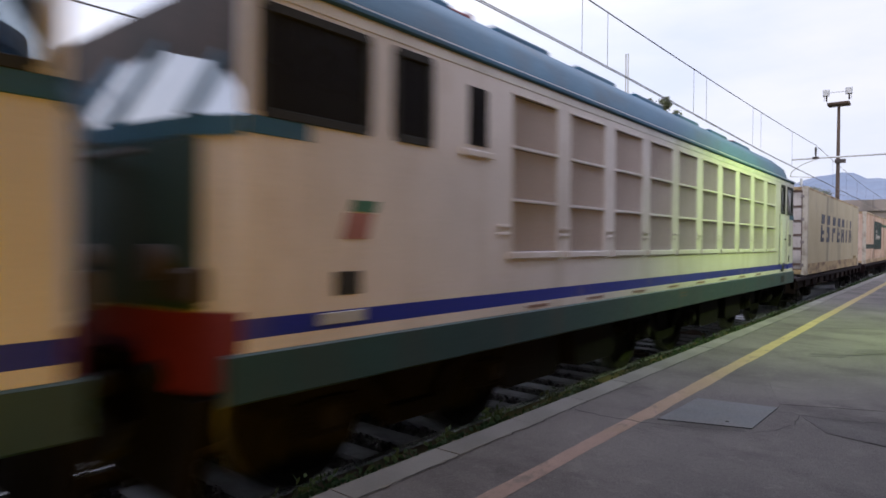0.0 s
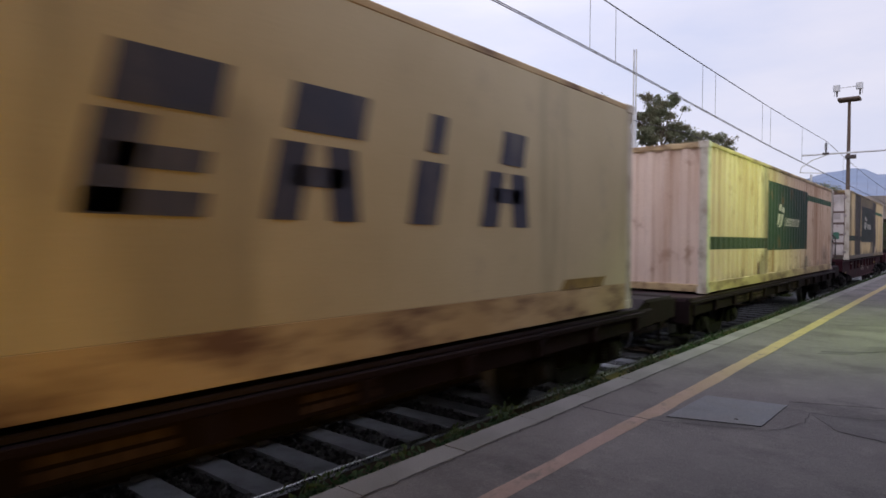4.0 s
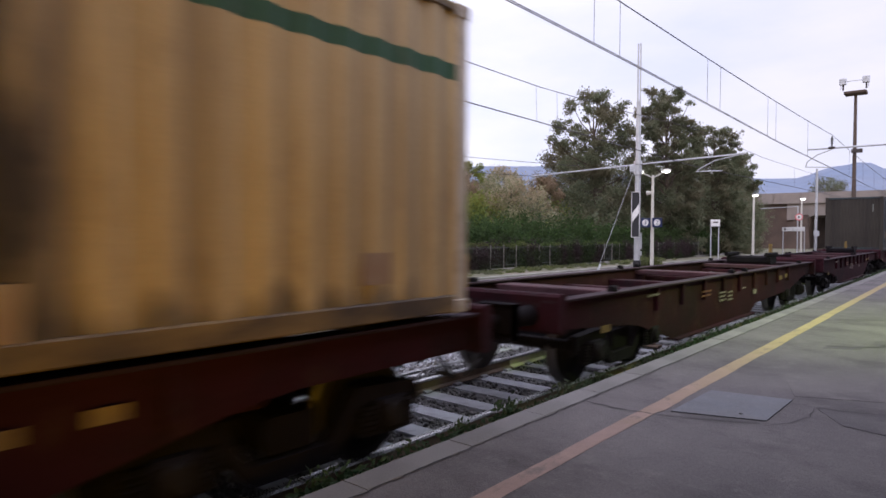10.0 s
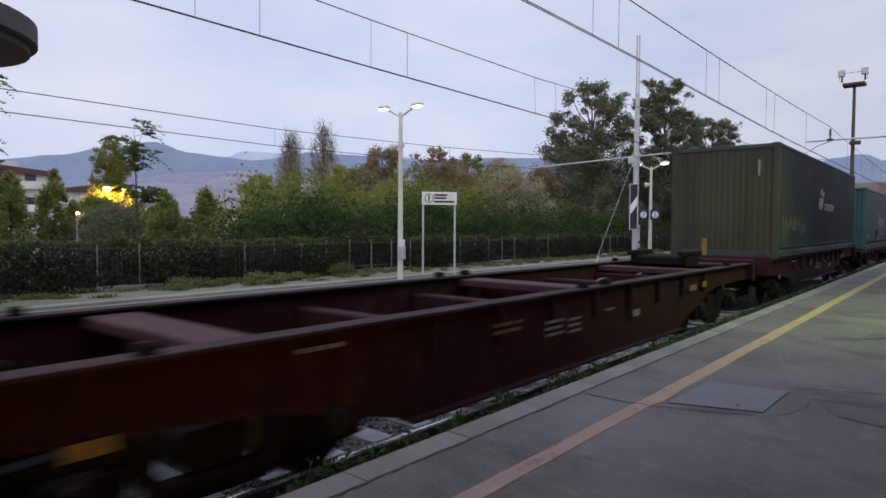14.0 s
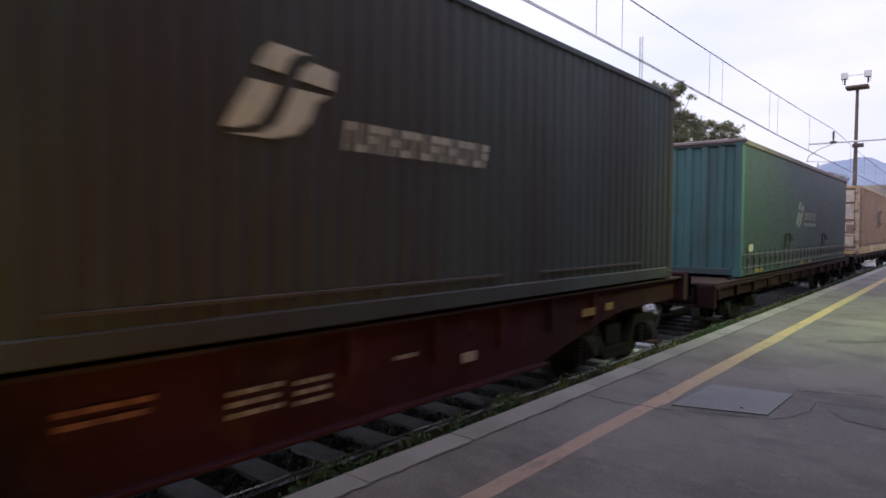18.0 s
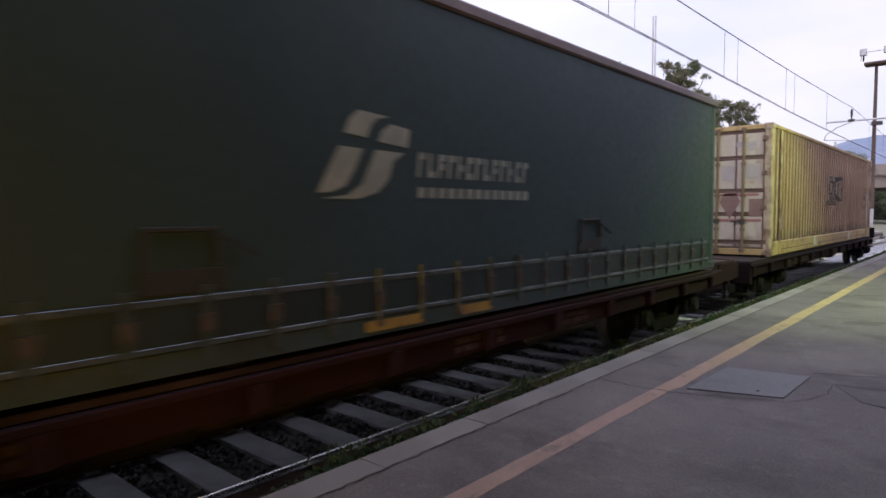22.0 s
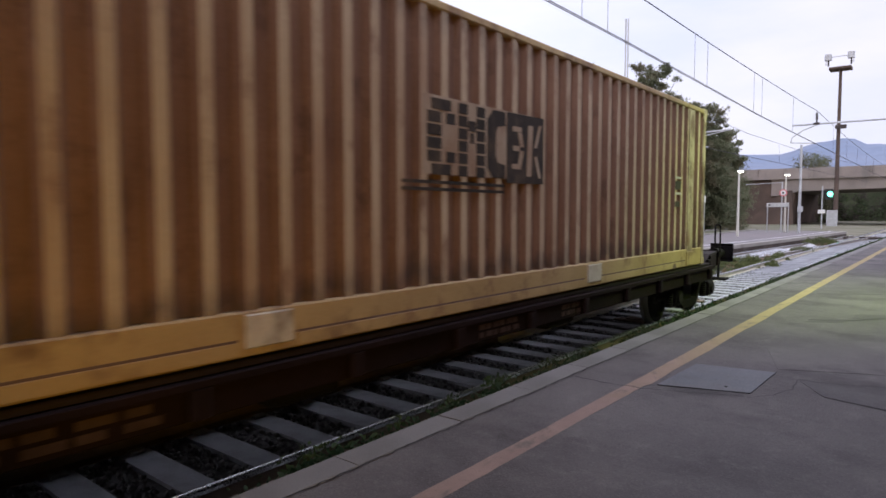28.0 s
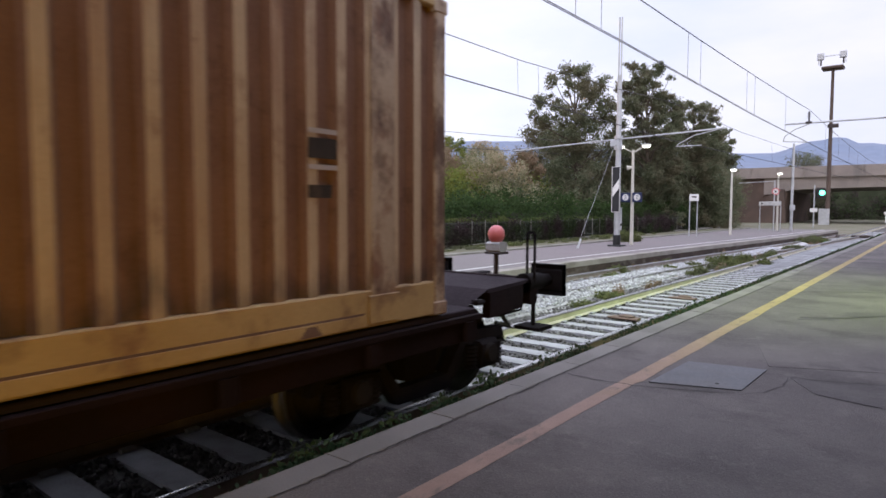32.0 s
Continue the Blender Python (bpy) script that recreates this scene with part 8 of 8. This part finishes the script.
part("head", Geo().rbox(0.2, 1.0, -0.2, 0.1, 3.2, 4.3, 0.1), "black", ob)
part("lens", Geo().cyl((0.75, -0.21, 3.75), (0.75, -0.25, 3.75), 0.27, n=20), "signal_green", ob, "glowing green signal lens")
part("plate", Geo().box(-0.35, 0.35, -0.12, -0.1, 1.7, 2.1), "white", ob)
ob = thing("track_crossing", "dark old timber boards laid across the tracks", "crossing", (0, 56.2, ZR))
me = Geo().rbox(-0.62, 0.62, -0.105, 0.105, -0.12, 0.012, 0.01).mesh("board", "timber")
for i in range(8):
    for x in (-8.05, -6.75, XC):
        share("board", me, ob, (x, -0.85 + 0.22 * i, 0))
ob = thing("track_gate", "low white barrier beside the far track", "barrier", (-6.4, 112, ZR))
for x in (0, 2.6):
    part("post", Geo().rbox(x - 0.12, x + 0.12, -0.1, 0.1, 0, 1.7, 0.03), "white", ob)
part("bar", Geo().rbox(-0.3, 2.9, -0.08, 0.08, 1.3, 1.7, 0.03), "white", ob)

# ---- platform surface: cover plate, patches, cracks ----
ob = part("cover_plate", Geo().prism([(-1.93, 5.32), (-1.24, 5.55), (-1.22, 6.42), (-1.90, 6.30)], 0.002, 0.010, "z"), "steel_plate")
tagged(ob, "grey metal inspection cover set in the asphalt", "cover")
part("rivet", Geo().cyl((-1.45, 5.62, 0.010), (-1.45, 5.62, 0.014), 0.015, n=8), "crack", ob)
for poly, mat in (([(-1.0, 6.26), (-0.3, 6.5), (2.5, 7.3), (2.5, 5.9), (-0.3, 5.72), (-0.75, 5.82)], "patch_dark"), ([(-1.24, 6.6), (-0.34, 7.0), (2.5, 8.2), (2.5, 9.6), (-0.43, 8.55), (-1.56, 7.65)], "patch"),
                  ([(-1.5, 9.72), (-1.49, 10.05), (-1.1, 10.27), (-1.1, 9.92)], "patch_dark"), ([(-1.05, 10.43), (-1.03, 10.88), (2.0, 12.9), (2.0, 12.2), (-0.56, 10.7)], "patch_dark")):
    setting("asphalt_patch", Geo().prism(poly, 0.001, 0.003, "z"), mat, "slightly different asphalt patch")


def crack(pts, wd, seed):
    r = random.Random(seed)
    g, fine = Geo(), []
    for (xa, ya), (xb, yb) in zip(pts, pts[1:]):
        n = max(2, int(math.hypot(xb - xa, yb - ya) / 0.06))
        for i in range(n):
            t = i / n
            fine.append((xa + (xb - xa) * t + r.uniform(-0.012, 0.012), ya + (yb - ya) * t + r.uniform(-0.012, 0.012)))
    fine.append(pts[-1])
    vs = []
    for (x, y), (x2, y2) in zip(fine, fine[1:] + [(2 * fine[-1][0] - fine[-2][0], 2 * fine[-1][1] - fine[-2][1])]):
        d = Vector((x2 - x, y2 - y)).normalized()
        k = wd * r.uniform(0.5, 1.3)
        vs += [(x - d.y * k, y + d.x * k, 0.0055), (x + d.y * k, y - d.x * k, 0.0055)]
    g.add(vs, [(2 * i, 2 * i + 1, 2 * i + 3, 2 * i + 2) for i in range(len(fine) - 1)])
    return setting("crack", g, "crack", "dark crack in the asphalt", smooth=False)


crack([(-2.61, 5.13), (-2.35, 5.11), (-2.0, 5.14), (-1.66, 5.26), (-1.26, 5.44)], 0.008, 1)
crack([(-1.93, 5.22), (-1.6, 5.33), (-1.28, 5.48)], 0.004, 2)
crack([(-1.22, 5.42), (-1.1, 5.6), (-1.0, 5.9), (-1.02, 6.27)], 0.005, 4)
crack([(-1.0, 6.28), (-0.78, 6.31), (-0.38, 6.47), (0.6, 6.8), (2.0, 7.2)], 0.012, 3)
crack([(-0.75, 5.82), (-0.3, 5.72), (1.2, 5.8)], 0.006, 9)
crack([(-1.5, 9.9), (-1.1, 10.1), (-0.56, 10.8), (1.5, 12.3)], 0.03, 5)
crack([(-1.87, 13.15), (-1.38, 13.5), (0.5, 14.5)], 0.03, 6)
crack([(-1.4, 17.4), (0.3, 17.2), (2.0, 17.6)], 0.02, 7)
crack([(-2.655, 1.2), (-2.655, 14.0)], 0.008, 8)

# ---- weeds and grass ----
hedge("ivy", FENCE_X - 0.02, -8, 55, 1.35, 1.6, 0.10, "leaf_ivy", 130000, 0.055, 61, "dark ivy over the fence")


rng = random.Random(62)
blobs = []
for i in range(150):
    y = -8 + 0.3 * i + rng.uniform(-0.1, 0.1)
    blobs.append((FENCE_X - 0.12 + rng.uniform(-0.1, 0.06), y, zf + 1.0 + rng.uniform(-0.06, 0.10), 0.16, rng.uniform(0.16, 0.36), rng.uniform(0.05, 0.15)))
ob = new("ivy_top", leaves("ivy_top", blobs, 26000, 0.045, "leaf_low", 63))
tagged(ob, "green shoots along the top of the ivy on the fence", "ivy", kind="stuff")


rng = random.Random(5)
blobs = []
for i in range(640):
    y = -1 + 50 * (i / 640) ** 1.25
    k = 0.62 + 0.5 * noise.noise(Vector((y * 0.8, 3, 0))) + 0.35 * noise.noise(Vector((y * 2.3, 9, 0)))
    if k > 0.15:
        blobs.append((-3.01 + rng.uniform(-0.06, 0.05), y, -0.25 + 0.14 * k + rng.uniform(-0.03, 0.03), 0.075, 0.10, 0.10 + 0.06 * k))
ob = new("kerb_grass", leaves("kerb_grass", blobs, 60000, 0.026, "grass", 7, 0.1))
tagged(ob, "dark green grass growing along the platform edge", "grass", kind="stuff")
spots = []
for x, y, rad, ht, n in ((-7.0, 20.9, 0.45, 0.18, 900), (-6.6, 22.6, 0.6, 0.24, 1200), (-6.2, 24.4, 0.75, 0.36, 1600), (-5.9, 26.4, 0.7, 0.32, 1500), (-7.6, 17.4, 0.35, 0.16, 400), (-5.9, 20.6, 0.3, 0.22, 400), (-5.75, 22.4, 0.25, 0.2, 300), (-5.7, 24.6, 0.22, 0.2, 300), (-5.7, 29.5, 0.3, 0.25, 300),
                         (-6.3, 45, 0.9, 0.5, 900), (-6.0, 14.0, 0.2, 0.18, 200), (-5.8, 12.2, 0.15, 0.16, 120), (-8.2, 19.5, 0.3, 0.22, 300), (-5.9, 36, 0.4, 0.3, 300), (-5.85, 30.5, 0.3, 0.25, 250), (-8.2, 24, 0.3, 0.22, 250)):
    spots.append((x, y, ZR - 0.2, rad, ht, n))
blobs = []
for x, y, z, rad, ht, n in spots:
    for _ in range(max(3, int(rad * 16))):
        q, aa = rad * math.sqrt(rng.random()), rng.uniform(0, 6.283)
        hh = ht * rng.uniform(0.6, 1.2) * (1.1 - 0.5 * q / rad)
        blobs.append((x + q * math.cos(aa), y + 1.3 * q * math.sin(aa), z + hh * 0.5, rng.uniform(0.14, 0.28), rng.uniform(0.14, 0.3), hh * 0.6))
ob = new("track_weeds", leaves("track_weeds", blobs, 42000, 0.042, "weed", 8))
tagged(ob, "green bushy weeds growing between the tracks", "weeds", kind="stuff")
blobs = []
for _ in range(26):
    y = rng.uniform(13, 48)
    blobs.append((rng.choice((-5.95, -6.05, -8.15)) + rng.uniform(-0.15, 0.15), y, ZR - 0.12, rng.uniform(0.08, 0.16), rng.uniform(0.1, 0.3), rng.uniform(0.08, 0.16)))
ob = new("dry_weeds", leaves("dry_weeds", blobs, 5000, 0.03, "leaf_rust", 18))
tagged(ob, "dry brownish weeds in the gravel beside the rails", "weeds", kind="stuff")
blobs = []
for _ in range(230):
    y = -3 + 45 * rng.random()
    k = 0.5 + 0.5 * noise.noise(Vector((y * 0.55, 4.4, 0)))
    h = rng.uniform(0.03, 0.10) + 0.22 * k * k * rng.random()
    blobs.append((-16.1 + 1.5 * rng.random() ** 1.8, y, ZP2 - 0.03 + h * 0.45, rng.uniform(0.05, 0.2), rng.uniform(0.08, 0.4), h * 0.6))
for x, y, h in ((-15.6, 8.2, 0.22), (-15.5, 9.0, 0.16), (-15.3, 10.4, 0.24), (-15.5, 11.2, 0.2), (-15.8, 13.5, 0.34), (-12.4, 30.3, 0.55), (-12.3, 30.8, 0.45), (-12.5, 31.3, 0.3)):
    for _ in range(6):
        blobs.append((x + rng.uniform(-0.3, 0.3), y + rng.uniform(-0.45, 0.45), ZP2 + h * 0.35, 0.16, 0.22, h * rng.uniform(0.4, 0.8)))
ob = new("verge_weeds", leaves("verge_weeds", blobs, 42000, 0.04, "weed", 9))
tagged(ob, "low weeds on the verge behind the island platform", "weeds", kind="stuff")

# ---- loose stones of the ballast ----
def stones(name, count, area, seed, label, size=(0.022, 0.045)):
    r = np.random.RandomState(seed)
    base = np.array([(1, 0, 0), (-1, 0, 0), (0, 1, 0), (0, -1, 0), (0, 0, 1), (0, 0, -1)], float)
    tri = np.array([(0, 2, 4), (2, 1, 4), (1, 3, 4), (3, 0, 4), (2, 0, 5), (1, 2, 5), (3, 1, 5), (0, 3, 5)])
    c = area(r, count)
    n = len(c)
    s = r.uniform(size[0], size[1], (n, 1, 1)) * r.uniform(0.6, 1.25, (n, 6, 1))
    q = r.normal(size=(n, 3, 3))
    q, _ = np.linalg.qr(q)
    v = np.einsum("kj,nij->nki", base, q) * s + c[:, None, :]
    f = (tri[None] + 6 * np.arange(n)[:, None, None]).reshape(-1)
    me = bpy.data.meshes.new(name)
    me.vertices.add(n * 6)
    me.vertices.foreach_set("co", v.reshape(-1))
    me.loops.add(len(f))
    me.loops.foreach_set("vertex_index", f)
    me.polygons.add(len(f) // 3)
    me.polygons.foreach_set("loop_start", np.arange(len(f) // 3) * 3)
    me.materials.append(M["stone_pale" if "pale" in label else "stone"])
    me.update()
    me.validate()
    return tagged(new(name, me), label, "gravel", kind="stuff")


mm, nt, nn, ll, bs = nodes_of("stone")
gi = nn.new("ShaderNodeNewGeometry")
ll.new(mix(nt, gi.outputs["Random Per Island"], (0.060, 0.056, 0.055), (0.25, 0.243, 0.24)), bs.inputs["Base Color"])
bs.inputs["Roughness"].default_value = 0.92
M["stone"] = mm
mm, nt, nn, ll, bs = nodes_of("stone_pale")
gi = nn.new("ShaderNodeNewGeometry")
ll.new(mix(nt, gi.outputs["Random Per Island"], (0.28, 0.28, 0.29), (0.72, 0.73, 0.76)), bs.inputs["Base Color"])
bs.inputs["Roughness"].default_value = 0.92
M["stone_pale"] = mm
SP = 0.60                                   # sleeper spacing


def in_bays(r, n):
    y = -1.5 + 25 * r.uniform(size=n) ** 1.3
    x = XC + r.uniform(-1.6, 1.6, n)
    k = np.abs((y / SP + 0.5) % 1 - 0.5) * SP
    ok = (k > 0.15) | (np.abs(x - XC) > 1.3)
    return np.stack([x, y, np.full(n, ZR - 0.20) + r.uniform(-0.01, 0.03, n)], 1)[ok]


def between(r, n):
    y = 2 + 34 * r.uniform(size=n) ** 1.2
    k = r.uniform(0.02, 0.62, n)
    far = np.array([edge2(v) for v in y])
    heap = np.interp(k, (0, 0.2, 0.4, 0.6, 0.8, 1), (0.06, 0.14, 0.17, 0.03, -0.03, -0.03))
    return np.stack([-6.3 + (far + 6.3) * k, y, ZR - 0.215 + heap + r.uniform(-0.01, 0.04, n)], 1)


def far_bays(r, n):
    y = 6 + 34 * r.uniform(size=n) ** 1.2
    x = np.array([track2(v) for v in y]) + r.uniform(-1.15, 1.15, n)
    return np.stack([x, y, ZR - 0.21 + r.uniform(-0.01, 0.03, n)], 1)


stones("ballast_stones", 26000, in_bays, 21, "grey broken ballast stones between the sleepers", (0.018, 0.036))
stones("ballast_stones", 30000, between, 22, "pale broken ballast stones between the tracks", (0.018, 0.038))
stones("ballast_stones", 2500, far_bays, 23, "pale ballast stones of the second track", (0.02, 0.04))

# ---- pieces: sleepers, kerb stones ----
g = Geo().prism([(-0.15, -0.22), (0.15, -0.22), (0.13, 0.0), (-0.13, 0.0)], -1.28, 1.28, "x")
for s in (-0.753, 0.753):
    for d in (-0.11, 0.11):
        g.rbox(s + d - 0.035, s + d + 0.035, -0.06, 0.06, 0.0, 0.035, 0.01)
me = g.mesh("sleeper", "sleeper")
near, second = bpy.data.objects["ballast_near"], bpy.data.objects["ballast_second"]
r = random.Random(12)
for i in range(130):
    share("sleeper", me, near, (XC + r.uniform(-0.015, 0.015), -6 + SP * i, ZR - 0.165 + r.uniform(-0.004, 0.004)), r.uniform(-0.008, 0.008))
for i in range(85):
    y = 1.2 + SP * i
    share("sleeper", me, second, (track2(y), y, ZR - 0.165), 0.0)
g = Geo().rbox(-0.12, 0.12, -0.495, 0.495, -0.13, 0.0, 0.015)
me = g.mesh("kerb_stone", "kerb")
plat = bpy.data.objects["platform_near"]
for i in range(80):
    share("kerb_stone", me, plat, (-2.78 + r.uniform(-0.004, 0.004), -6 + i * 1.0, 0.006 + r.uniform(-0.003, 0.003)))
# small fittings on the near track
for y in (11.2, 14.6):
    g = Geo().rbox(-0.26, 0.26, -0.11, 0.11, 0, 0.045, 0.02).ball((0.02, 0.01, 0.05), 0.17, 0.09, 0.045, 9, 5, 0.25, int(y))
    ob = part("track_magnet", g.rbox(-0.34, -0.22, -0.05, 0.07, 0.0, 0.03, 0.008), "rail", at=(XC + 0.1, y, ZR - 0.16))
    tagged(ob, "rusty signalling magnet lying between the rails", "magnet")


# ---- motion: the train slows as it runs by ----
KNOTS = [0, 3, 6, 9, 12, 15, 18, 20, 22, 24, 26, 29, 32]
SPEED = [6.851, 6.502, 6.282, 5.696, 5.437, 5.063, 4.315, 3.827, 3.172, 2.783, 2.418, 1.894, 1.58]


def run(t):
    """Metres run by the train after t seconds."""
    s = 0.0
    for a, b, va, vb in zip(KNOTS, KNOTS[1:], SPEED, SPEED[1:]):
        d = min(t, b) - a
        if d <= 0:
            break
        s += va * d + (vb - va) * d * d / (2 * (b - a))
    return s


def motions():
    times = [0.5 * i for i in range(65)]
    for ob, u in RUNNING:
        walk(ob, [(t, pose(XC, u - run(t), ZR)) for t in times])
    steps = [0.1 * i for i in range(321)]
    for ws, r, a in SPINNING:
        walk(ws, [(t, pose(0, a, r, math.degrees(run(t) / r))) for t in steps])


motions()
